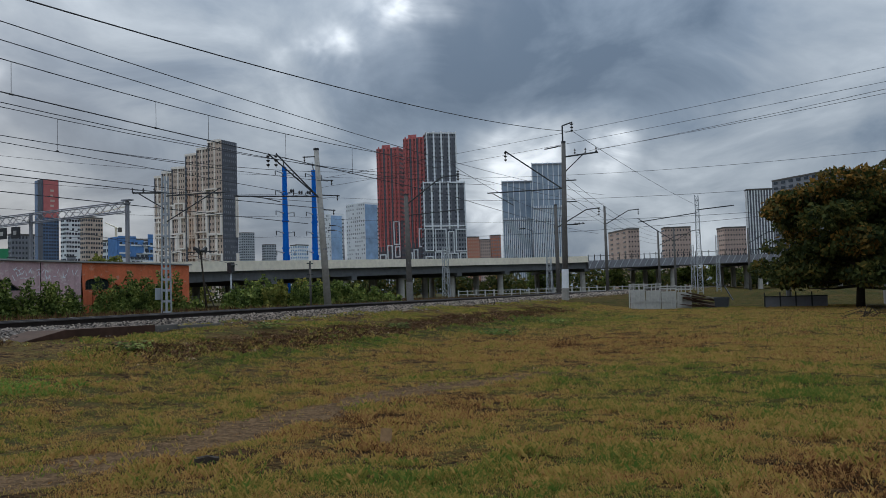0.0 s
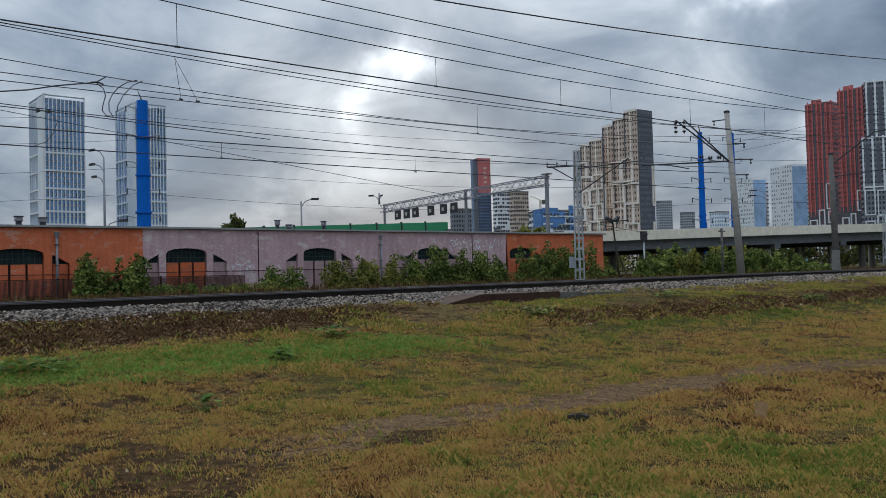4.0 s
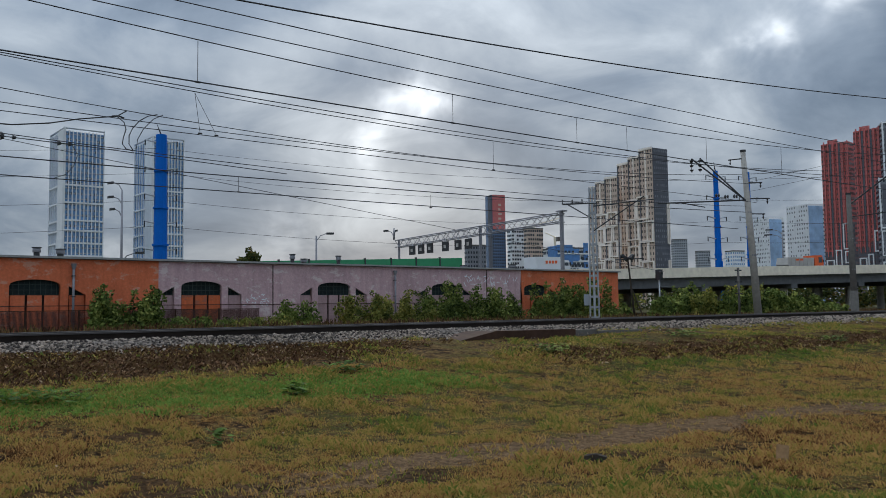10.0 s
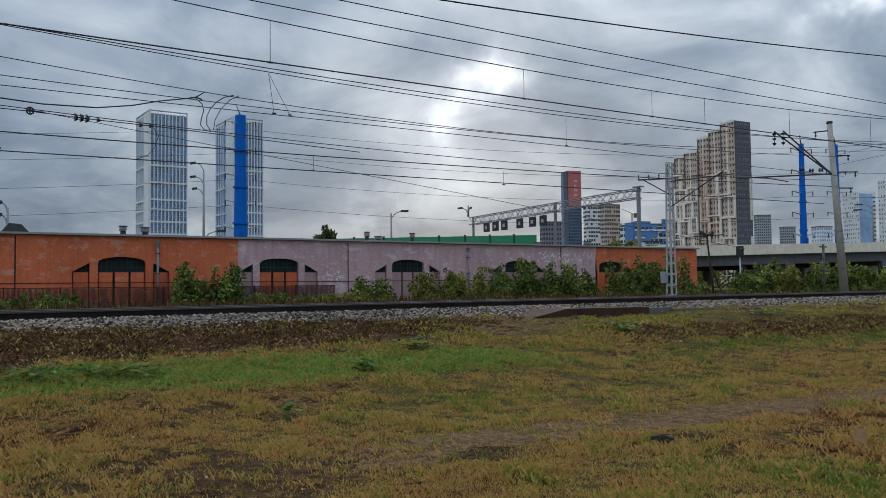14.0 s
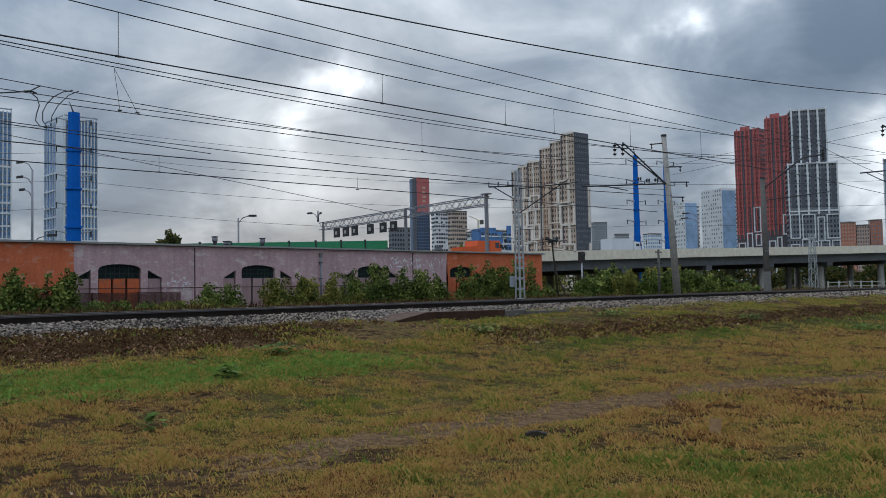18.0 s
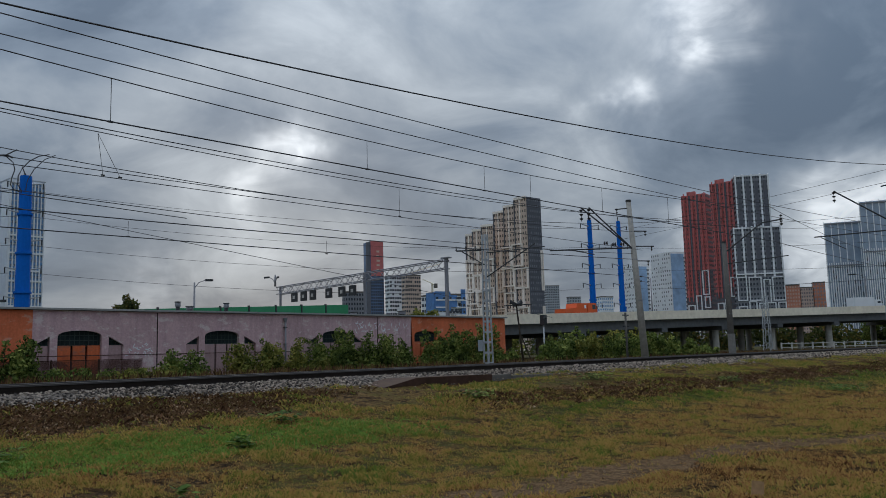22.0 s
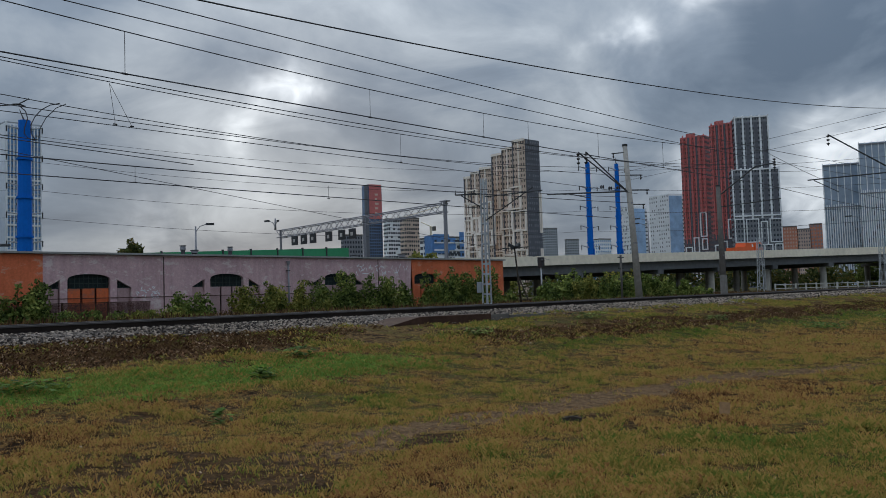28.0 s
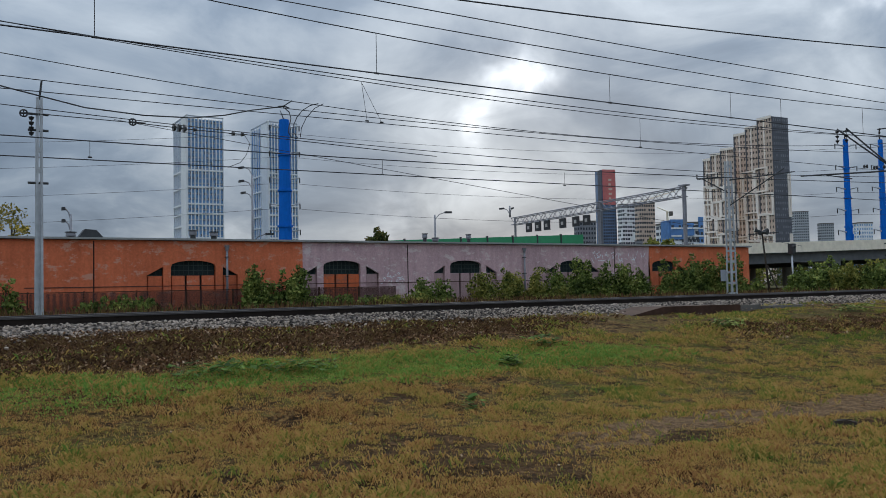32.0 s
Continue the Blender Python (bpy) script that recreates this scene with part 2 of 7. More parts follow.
def foliage(name, dark, light, third=None):
    """Leaves: every leaf has a shade of its own."""
    m = bpy.data.materials.new(name)
    m.use_nodes = True
    nt = m.node_tree
    b = nt.nodes["Principled BSDF"]
    b.inputs["Roughness"].default_value, b.inputs["Specular IOR Level"].default_value = 0.8, 0.12
    geo = nt.nodes.new("ShaderNodeNewGeometry")
    n = nt.nodes.new("ShaderNodeTexNoise")
    n.inputs["Scale"].default_value, n.inputs["Detail"].default_value = 0.9, 3
    nt.links.new(geo.outputs["Position"], n.inputs["Vector"])
    mix = nt.nodes.new("ShaderNodeMath")
    mix.operation = "MULTIPLY_ADD"
    nt.links.new(geo.outputs["Random Per Island"], mix.inputs[0])
    mix.inputs[1].default_value = 0.45
    add = nt.nodes.new("ShaderNodeMath")
    add.operation = "SUBTRACT"
    nt.links.new(n.outputs[0], add.inputs[0])
    add.inputs[1].default_value = 0.22
    nt.links.new(add.outputs[0], mix.inputs[2])
    r = nt.nodes.new("ShaderNodeValToRGB")
    e = r.color_ramp.elements
    e[0].position, e[0].color = 0.25, (*dark, 1)
    e[1].position, e[1].color = 0.62, (*light, 1)
    if third:
        k = e.new(0.82)
        k.color = (*third, 1)
    nt.links.new(mix.outputs[0], r.inputs[0]), nt.links.new(r.outputs[0], b.inputs["Base Color"])
    tr = nt.nodes.new("ShaderNodeBsdfTranslucent")
    nt.links.new(r.outputs[0], tr.inputs["Color"])
    ms = nt.nodes.new("ShaderNodeMixShader")
    ms.inputs[0].default_value = 0.3
    nt.links.new(b.outputs[0], ms.inputs[1]), nt.links.new(tr.outputs[0], ms.inputs[2])
    nt.links.new(ms.outputs[0], nt.nodes["Material Output"].inputs["Surface"])
    return m


MAT = dict(
    orange=worn_paint("orange_paint", (0.64, 0.165, 0.075), (0.60, 0.33, 0.24), 0.45),
    mauve=worn_paint("mauve_paint", (0.55, 0.365, 0.375), (0.68, 0.58, 0.56), 0.45, 1.3),
    dado=worn_paint("dado_paint", (0.09, 0.045, 0.038), (0.2, 0.12, 0.1), 0.4),
    infill=worn_paint("infill_orange", (0.62, 0.150, 0.060), (0.30, 0.13, 0.09), 0.47),
    infill_m=worn_paint("infill_mauve", (0.43, 0.285, 0.285), (0.36, 0.3, 0.3), 0.42),
    gap=surface("gap_dark_timber", (0.035, 0.02, 0.018), 0.9),
    roofing=surface("roofing_sheet", (0.30, 0.30, 0.29), 0.8, 0, 0.2),
    pane=surface("dirty_pane", (0.016, 0.024, 0.024), 0.85, 0, 0.5, 3, 0.6, 0),
    muntin=surface("muntin", (0.045, 0.06, 0.055), 0.85),
    concrete=surface("mast_concrete", (0.33, 0.31, 0.28), 0.9, 0, 0.25, 5, 0.7, 0.3),
    concrete_dark=surface("weathered_concrete", (0.13, 0.12, 0.11), 0.92, 0, 0.3, 5, 0.7, 0.3),
    fascia=surface("parapet_concrete", (0.82, 0.73, 0.59), 0.85, 0, 0.18, 1.5, 0.15, 0.2),
    # darker than the piers: the shade under the deck is put into this colour
    girder=surface("shaded_girder_concrete", (0.13, 0.135, 0.14), 0.9, 0, 0.25, 1.5, 0.2, 0.2),
    pier=surface("pier_concrete", (0.42, 0.40, 0.36), 0.9, 0, 0.25, 1.5, 0.3, 0.2),
    asphalt=surface("asphalt", (0.06, 0.06, 0.06), 0.9),
    steel=surface("galvanised_steel", (0.42, 0.44, 0.46), 0.55, 0.5, 0.2, 4, 1, 0.1),
    dark_steel=surface("dark_steel", (0.045, 0.047, 0.05), 0.6, 0.4, 0.25),
    wire=surface("wire_metal", (0.035, 0.035, 0.04), 0.6, 0.3, 0.1, 4, 1, 0),
    rail=surface("rail_side", (0.022, 0.016, 0.013), 0.85, 0.0, 0.3),
    rail_head=surface("rail_head", (0.07, 0.06, 0.055), 0.7, 0.3, 0.2),
    sleeper=surface("sleeper_concrete", (0.2, 0.19, 0.175), 0.9, 0, 0.25, 6, 1, 0.3, None, 0, 0.3),
    stone=surface("ballast_stone", (0.105, 0.088, 0.078), 0.95, 0, 0.55, 8, 0.4, 0.2, (0.265, 0.215, 0.175), 1.3),
    rust=surface("rusty_plate", (0.060, 0.032, 0.022), 0.9, 0.0, 0.4, 5, 0.8, 0.3),
    blue=surface("blue_paint", (0.003, 0.125, 0.52), 0.8, 0, 0.12, 3, 0.4, 0.05),
    blue_clad=surface("blue_cladding", (0.09, 0.22, 0.48), 0.6, 0, 0.3, 0.4, 0.1, 0.05),
    green=surface("green_panel", (0.02, 0.22, 0.09), 0.55, 0, 0.15, 2, 0.3, 0.05),
    black=surface("black_insulator", (0.02, 0.02, 0.022), 0.4),
    white=surface("white_cladding", (0.74, 0.76, 0.78), 0.6, 0, 0.1, 0.5, 0.1, 0),
    pale=surface("pale_grey_cladding", (0.36, 0.39, 0.42), 0.6, 0, 0.12, 0.5, 0.1, 0),
    cream=surface("cream_cladding", (0.56, 0.44, 0.355), 0.75, 0, 0.14, 0.5, 0.1, 0),
    slate=surface("slate_cladding", (0.10, 0.105, 0.125), 0.7, 0, 0.2, 0.5, 0.1, 0),
    brick_red=surface("red_cladding", (0.51, 0.145, 0.138), 0.75, 0, 0.18, 0.5, 0.1, 0),
    white_warm=surface("warm_white_cladding", (0.85, 0.77, 0.69), 0.7, 0, 0.1, 0.5, 0.1, 0),
    brown_window=glass("brown_window", (0.08, 0.06, 0.05), 0.4),
    plum_window=glass("plum_window", (0.11, 0.05, 0.05), 0.3),
    brick_dull=surface("dull_brick", (0.50, 0.22, 0.15), 0.85, 0, 0.3, 0.5, 0.05, 0),
    grey_clad=surface("grey_cladding", (0.20, 0.21, 0.235), 0.7, 0, 0.18, 0.5, 0.1, 0),
    curtain=glass("curtain_glass", (0.14, 0.28, 0.50), 0.1),
    curtain_light=glass("light_curtain_glass", (0.25, 0.40, 0.60), 0.12),
    curtain_slate=glass("slate_curtain_glass", (0.26, 0.33, 0.42), 0.12),
    curtain_dark=glass("dark_curtain_glass", (0.07, 0.13, 0.24), 0.12),
    window=glass("dark_window", (0.035, 0.045, 0.06), 0.12),
    panel_pink=surface("precast_panel", (0.50, 0.375, 0.32), 0.85, 0, 0.12, 0.5, 0.1, 0),
    tan_brick=surface("tan_brick", (0.27, 0.165, 0.085), 0.9, 0, 0.3, 30, 8, 0.3),
    wood=surface("grey_timber", (0.16, 0.13, 0.10), 0.88, 0, 0.3),
    whitewood=surface("whitewashed_timber", (0.46, 0.45, 0.42), 0.85, 0, 0.25, 6, 1.2, 0.2),
    sheet=surface("grey_sheet", (0.22, 0.22, 0.24), 0.6, 0.2, 0.2, 3, 0.5, 0.1),
    bark=surface("bark", (0.05, 0.04, 0.032), 0.95, 0, 0.35, 12, 2, 0.6),
    truck_orange=surface("orange_lacquer", (0.75, 0.115, 0.02), 0.4, 0, 0.1, 1, 0.3, 0),
    tank_grey=surface("grey_tank", (0.42, 0.40, 0.37), 0.5, 0.1, 0.15, 1, 0.4, 0),
    tyre=surface("tyre", (0.02, 0.02, 0.02), 0.9),
    leaf=foliage("green_leaf", (0.030, 0.048, 0.012), (0.180, 0.235, 0.058), (0.40, 0.41, 0.11)),
    clover=foliage("broad_leaf", (0.035, 0.065, 0.014), (0.115, 0.190, 0.042), (0.20, 0.29, 0.07)),
    leaf_light=foliage("light_leaf", (0.045, 0.068, 0.016), (0.27, 0.27, 0.065), (0.46, 0.38, 0.10)),
    leaf_maple=foliage("turning_leaf", (0.020, 0.032, 0.011), (0.080, 0.090, 0.024), (0.19, 0.125, 0.028)),
    leaf_orange=foliage("orange_leaf", (0.06, 0.055, 0.016), (0.24, 0.140, 0.032), (0.46, 0.23, 0.05)),
    leaf_yellow=foliage("yellow_leaf", (0.07, 0.075, 0.02), (0.25, 0.2, 0.045), (0.45, 0.33, 0.06)),
)


# ---------------------------------------------------------------- mesh tools
class Mesh:
    """Collects solid pieces into one mesh."""

    def __init__(self):
        self.v, self.f = [], []

    def add(self, verts, faces):
        n = len(self.v)
        self.v += [tuple(p) for p in verts]
        self.f += [tuple(i + n for i in q) for q in faces]
        return self

    def box(self, a, b, m=None):
        (x0, y0, z0), (x1, y1, z1) = a, b
        v = [(x, y, z) for x in (x0, x1) for y in (y0, y1) for z in (z0, z1)]
        if m is not None:
            v = [m @ Vector(p) for p in v]
        return self.add(v, [(0, 1, 3, 2), (4, 6, 7, 5), (0, 4, 5, 1), (2, 3, 7, 6), (0, 2, 6, 4), (1, 5, 7, 3)])

    def bar(self, p, q, r=0.05, n=6, r1=None, turn=0.0):
        p, q = Vector(p), Vector(q)
        d = (q - p).normalized()
        side = d.cross(Vector((0, 0, 1)) if abs(d.z) < 0.95 else Vector((1, 0, 0))).normalized()
        up = side.cross(d)
        v = []
        for c, rad in ((p, r), (q, r if r1 is None else r1)):
            for k in range(n):
                a = 2 * math.pi * (k + 0.5) / n + turn
                v.append(c + side * math.cos(a) * rad + up * math.sin(a) * rad)
        f = [(k, (k + 1) % n, n + (k + 1) % n, n + k) for k in range(n)]
        return self.add(v, f + [tuple(range(n - 1, -1, -1)), tuple(range(n, 2 * n))])

    def prism(self, poly, axis, a, b):
        """A flat outline pushed along an axis ('x', 'y' or 'z') from a to b."""
        def put(u, w, c):
            return {"x": (c, u, w), "y": (u, c, w), "z": (u, w, c)}[axis]
        n = len(poly)
        v = [put(*p, a) for p in poly] + [put(*p, b) for p in poly]
        f = [(k, (k + 1) % n, n + (k + 1) % n, n + k) for k in range(n)]
        return self.add(v, f + [tuple(range(n - 1, -1, -1)), tuple(range(n, 2 * n))])

    def tube(self, pts, r, n=5):
        pts = [Vector(p) for p in pts]
        v, f = [], []
        for i, p in enumerate(pts):
            d = (pts[min(i + 1, len(pts) - 1)] - pts[max(i - 1, 0)]).normalized()
            side = d.cross(Vector((0, 0, 1)) if abs(d.z) < 0.95 else Vector((1, 0, 0))).normalized()
            up = side.cross(d)
            for k in range(n):
                a = 2 * math.pi * k / n
                v.append(p + side * math.cos(a) * r + up * math.sin(a) * r)
        for i in range(len(pts) - 1):
            f += [(i * n + k, i * n + (k + 1) % n, (i + 1) * n + (k + 1) % n, (i + 1) * n + k) for k in range(n)]
        f += [tuple(range(n)), tuple(range(len(v) - n, len(v)))]
        return self.add(v, f)

    def data(self, name, material, smooth=False):
        me = bpy.data.meshes.new(name)
        me.from_pydata([tuple(p) for p in self.v], [], self.f)
        me.materials.append(material)
        bm = bmesh.new()
        bm.from_mesh(me)
        bmesh.ops.recalc_face_normals(bm, faces=bm.faces)
        bm.to_mesh(me)
        bm.free()
        if smooth:
            me.polygons.foreach_set("use_smooth", [True] * len(me.polygons))
        return me


def part(name, mesh, material, parent=None, label="", smooth=False, m=None):
    ob = new(name, mesh.data(name, material, smooth) if isinstance(mesh, Mesh) else mesh)
    if parent is not None:
        ob.parent = parent
    if m is not None:
        ob.matrix_basis = m
    return tagged(ob, label)


def many(name, mesh, material, parent, label=""):
    """Pieces too small to pick apart, as one part."""
    return tagged(part(name, mesh, material, parent, label), kind="stuff")


def thing(name, label, category, place=None, group="", kind=""):
    ob = tagged(new(name), label, category, group, kind)
    if place is not None:
        ob.matrix_basis = place
    return ob


def loose(name, verts, faces, material, smooth=False):
    """A mesh from arrays, for what is too many to build piece by piece."""
    me = bpy.data.meshes.new(name)
    me.from_pydata(verts, [], faces)
    me.materials.append(material)
    if smooth:
        me.polygons.foreach_set("use_smooth", [True] * len(me.polygons))
    return me


# ---------------------------------------------------------------- ground
RAIL_Z = 1.16
STEPS_X = (-70.3, -52.7, -49.2, -24.5, -22.5, -21.6, -17.95, -17.0, -14.4, -12.6, -10.9, -9.0, 0)
STEPS_Z = (0.37, 0.55, 0.45, 0.60, 0.72, 0.96, 0.96, 0.84, 0.64, 0.42, 0.19, 0.0, 0.0)
EYE = Vector((0.55, 0.13, 1.6))               # survey point in the field


def lie(x, y):
    """Height of the ground."""
    return float(np.interp(x, STEPS_X, STEPS_Z))


def lattice(ix, iy, seed):
    """A random number from -1 to 1 for each corner of a square grid."""
    h = (ix * 374761393 + iy * 668265263 + seed * 974634521) & 0xFFFFFFFF
    h = ((h ^ (h >> 13)) * 1274126177) & 0xFFFFFFFF
    return ((h ^ (h >> 16)) & 0xFFFF) / 32767.5 - 1.0


def smooth_noise(x, y, seed):
    fx, fy = np.floor(x), np.floor(y)
    ix, iy, u, v = fx.astype(np.int64), fy.astype(np.int64), x - fx, y - fy
    u, v = u * u * (3 - 2 * u), v * v * (3 - 2 * v)
    a, b = lattice(ix, iy, seed), lattice(ix + 1, iy, seed)
    c, d = lattice(ix, iy + 1, seed), lattice(ix + 1, iy + 1, seed)
    return (a * (1 - u) + b * u) * (1 - v) + (c * (1 - u) + d * u) * v


def surveyed(ob, k):
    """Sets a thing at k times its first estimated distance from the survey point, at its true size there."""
    ob.matrix_basis = Matrix.Translation(EYE) @ Matrix.Scale(k, 4) @ Matrix.Translation(-EYE) @ ob.matrix_basis
    return ob


def surveyed_kinds(k, *kinds):
    for ob in list(scene.objects):
        if ob.parent is None and ob.name.split(".")[0] in kinds:
            surveyed(ob, k)


def fbm(x, y, scale, seed, octaves=4):
    """Layered noise, about -0.8 to 0.8, for single places or whole arrays."""
    x, y = np.atleast_1d(np.asarray(x, float)) * scale, np.atleast_1d(np.asarray(y, float)) * scale
    v, a = np.zeros(np.broadcast(x, y).shape), 0.6
    for k in range(octaves):
        v += a * smooth_noise(x + 17.3 * seed, y - 9.1 * seed, seed * 7 + k)
        x, y, a = x * 1.62 + y * 1.22, y * 1.62 - x * 1.22, a * 0.55
    return v


def step(v, a, c):
    v = np.clip((v - a) / (c - a), 0.0, 1.0)
    return v * v * (3 - 2 * v)


def spot(x, y, cx, cy, rx, ry):
    return np.exp(-((x - cx) / rx) ** 2 - ((y - cy) / ry) ** 2)


def height(x, y):
    """Height of the ground with its hummocks and tussocks."""
    z = np.interp(x, STEPS_X, STEPS_Z) + 0.05 * fbm(x, y, 0.35, 1, 2) + 0.03 * fbm(x, y, 1.1, 2, 2)
    field = step(x, -17.0, -15.8) * (1 - step(x, 5, 8))
    return z + field * (0.030 * np.maximum(0.0, fbm(x, y, 2.6, 3, 2)) + 0.016 * fbm(x, y * 1.2, 4.6, 4, 2))


def path_middle(y):
    """Where the trodden path runs."""
    return -6.45 + 0.09 * np.sin(1.9 * y) + 0.12 * np.sin(0.8 * y + 1.0) + 0.032 * np.clip(y - 7.5, 0, 8) ** 2 + 0.5 * np.clip(y - 15.5, 0, 30)


FOOT_Y = (0, 2, 4.4, 7, 10, 13)
FOOT_X = (-12.7, -12.8, -13.2, -13.4, -14.3, -15.2)


def cover(x, y):
    """What grows at a place, each from 0 to 1: fresh (dead to green), bare soil, path, lush strip, brown litter."""
    x, y = np.atleast_1d(np.asarray(x, float)), np.atleast_1d(np.asarray(y, float))
    wide, mid, fine = fbm(x, y, 0.30, 5), fbm(x, y * 1.25, 1.1, 6), fbm(x, y * 1.2, 3.2, 7, 3)
    fresh = 0.54 + 0.14 * wide + 0.22 * mid + 0.30 * fine
    fresh += 0.34 * spot(x, y, 0.4, 13.6, 3.2, 2.6) - 0.34 * spot(x, y, 1.3, 7.6, 1.5, 1.8) - 0.26 * spot(x, y, -5.5, 24.5, 4.5, 5.0)
    fresh += -0.20 * spot(x, y, -4.7, 9.6, 1.3, 2.6) - 0.08 * spot(x, y, -9.4, 2.0, 1.8, 2.4) + 0.08 * spot(x, y, -2.6, 7.0, 1.6, 1.6) + 0.12 * spot(x, y, -9.0, 9.0, 2.0, 4.0)
    fresh += 0.30 * np.exp(-((x + 11.2) / 0.8) ** 2) * step(y, 12, 15) * (1 - step(y, 34, 42)) + 0.24 * spot(x, y, -10.0, 40.0, 3.0, 9.0)
    soil = 0.80 * spot(x, y, -6.1, 2.6, 1.3, 3.0) + 0.34 * spot(x, y, -8.2, 3.0, 2.6, 3.5) + 0.34 * spot(x, y, -5.2, 6.6, 1.2, 0.9)
    bare = step(soil + 0.70 * mid + 0.35 * fine, 0.38, 0.85)
    strength = step(y, 2.5, 5.0) * (1 - step(y, 13.5, 19.0))
    path = (1 - step(np.abs(x - path_middle(y)) + 0.32 * mid + 0.26 * fine, 0.26, 0.78)) * strength
    lush = (1 - step(np.abs(x + 11.85 - 0.01 * y) + 0.6 * mid + 0.3 * fine, 0.42, 1.0)) * (0.55 + 0.45 * step(y, 0.0, 4.0)) * (1 - step(y + 1.4 * mid, 9.4, 11.0)) * (0.65 + 0.35 * step(wide + mid, -0.4, 0.3))
    foot = np.interp(y, FOOT_Y, FOOT_X)
    litter = step(foot - x + 0.9 * mid, -0.2, 0.6) * (1 - step(y + 1.8 * mid, 10.2, 13.2))
    mound = (1 - step(np.abs(x + 12.75 - 0.01 * (y - 18)) + 0.7 * mid, 0.6, 1.25)) * step(y + mid, 12.5, 15.0) * (1 - step(y, 44, 54))
    litter = np.maximum(litter, 0.85 * mound)
    fresh += 0.22 * step(y, 52, 64)
    slope = step(-13.4 - x, 0.0, 0.7)
    fresh = fresh - 0.12 * slope + 0.40 * slope * spot(x, y, -14.8, 20.5, 0.8, 3.5)
    return np.clip(fresh, 0, 1), bare, path, lush, litter


def build_ground():
    fine_x = np.concatenate([[-4500, -2500, -1200, -600, -300, -160, -100, -70, -60, -52, -47], np.arange(-45, -18.5, 0.6), np.arange(-18.5, 4.5, 0.12), np.arange(4.5, 20.01, 0.7), [24, 30, 40, 60, 100, 200, 400, 900, 2000, 4500]])
    fine_y = np.concatenate([[-4500, -2000, -800, -300, -120, -60, -30], np.arange(-20, -3, 0.8), np.arange(-3, 22, 0.12), np.arange(22, 62, 0.3), np.arange(62, 91, 1.0), [95, 105, 120, 140, 165, 200, 260, 340, 500, 800, 1400, 2500, 4600]])
    X, Y = np.meshgrid(fine_x, fine_y, indexing="ij")
    near = (X > -46) & (X < 21) & (Y > -21) & (Y < 91)
    Z = np.where(near, height(X, Y), np.interp(X, STEPS_X, STEPS_Z))
    nx, ny = X.shape
    verts = np.stack([X, Y, Z], 2).reshape(-1, 3)
    corner = (np.arange(nx - 1)[:, None] * ny + np.arange(ny - 1)[None, :]).reshape(-1)
    faces = np.stack([corner, corner + ny, corner + ny + 1, corner + 1], 1)
    m = bpy.data.materials.new("ground_cover")
    m.use_nodes = True
    nt = m.node_tree
    b = nt.nodes["Principled BSDF"]
    b.inputs["Roughness"].default_value = 0.95
    b.inputs["Specular IOR Level"].default_value = 0.05
    geo = nt.nodes.new("ShaderNodeNewGeometry")
    sep = nt.nodes.new("ShaderNodeSeparateXYZ")
    nt.links.new(geo.outputs["Position"], sep.inputs[0])

    def tex(scale, detail=6, rough=0.6, stretch=(1, 1, 1), shift=(0, 0, 0)):
        mp = nt.nodes.new("ShaderNodeMapping")
        mp.inputs["Scale"].default_value, mp.inputs["Location"].default_value = stretch, shift
        nt.links.new(geo.outputs["Position"], mp.inputs[0])
        n = nt.nodes.new("ShaderNodeTexNoise")
        n.inputs["Scale"].default_value, n.inputs["Detail"].default_value, n.inputs["Roughness"].default_value = scale, detail, rough
        nt.links.new(mp.outputs[0], n.inputs["Vector"])
        return n.outputs[0]

    def calc(op, a, c=None, clamp=False):
        n = nt.nodes.new("ShaderNodeMath")
        n.operation, n.use_clamp = op, clamp
        for i, v in enumerate((a, c)):
            if isinstance(v, (int, float)):
                n.inputs[i].default_value = v
            elif v is not None:
                nt.links.new(v, n.inputs[i])
        return n.outputs[0]

    def band(value, a, c):
        n = nt.nodes.new("ShaderNodeMapRange")
        n.interpolation_type = "SMOOTHSTEP"
        nt.links.new(value, n.inputs["Value"])
        n.inputs["From Min"].default_value, n.inputs["From Max"].default_value = a, c
        return n.outputs["Result"]

    def mix(f, a, c):
        n = nt.nodes.new("ShaderNodeMix")
        n.data_type = "RGBA"
        nt.links.new(f, n.inputs["Factor"])
        for k, v in (("A", a), ("B", c)):
            if isinstance(v, tuple):
                n.inputs[k].default_value = (*v, 1)
            else:
                nt.links.new(v, n.inputs[k])
        return n.outputs["Result"]

    def layer(name):
        n = nt.nodes.new("ShaderNodeAttribute")
        n.attribute_name = name
        return n.outputs["Fac"]

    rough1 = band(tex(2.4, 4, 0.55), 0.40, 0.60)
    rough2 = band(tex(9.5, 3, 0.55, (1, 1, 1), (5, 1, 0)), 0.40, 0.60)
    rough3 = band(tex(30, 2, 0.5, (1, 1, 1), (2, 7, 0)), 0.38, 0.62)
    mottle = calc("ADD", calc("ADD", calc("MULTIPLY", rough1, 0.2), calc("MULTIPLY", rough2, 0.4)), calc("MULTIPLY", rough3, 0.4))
    jitter = calc("ADD", calc("MULTIPLY", calc("SUBTRACT", rough1, 0.5), 0.30), calc("MULTIPLY", calc("SUBTRACT", rough2, 0.5), 0.40))
    fine = calc("MULTIPLY", calc("SUBTRACT", tex(1.6, 6), 0.5), 2.2)
    ramp = nt.nodes.new("ShaderNodeValToRGB")
    els = ramp.color_ramp.elements
    els[0].position, els[0].color = 0.10, (0.070, 0.034, 0.014, 1)
    els[1].position, els[1].color = 0.95, (0.080, 0.090, 0.020, 1)
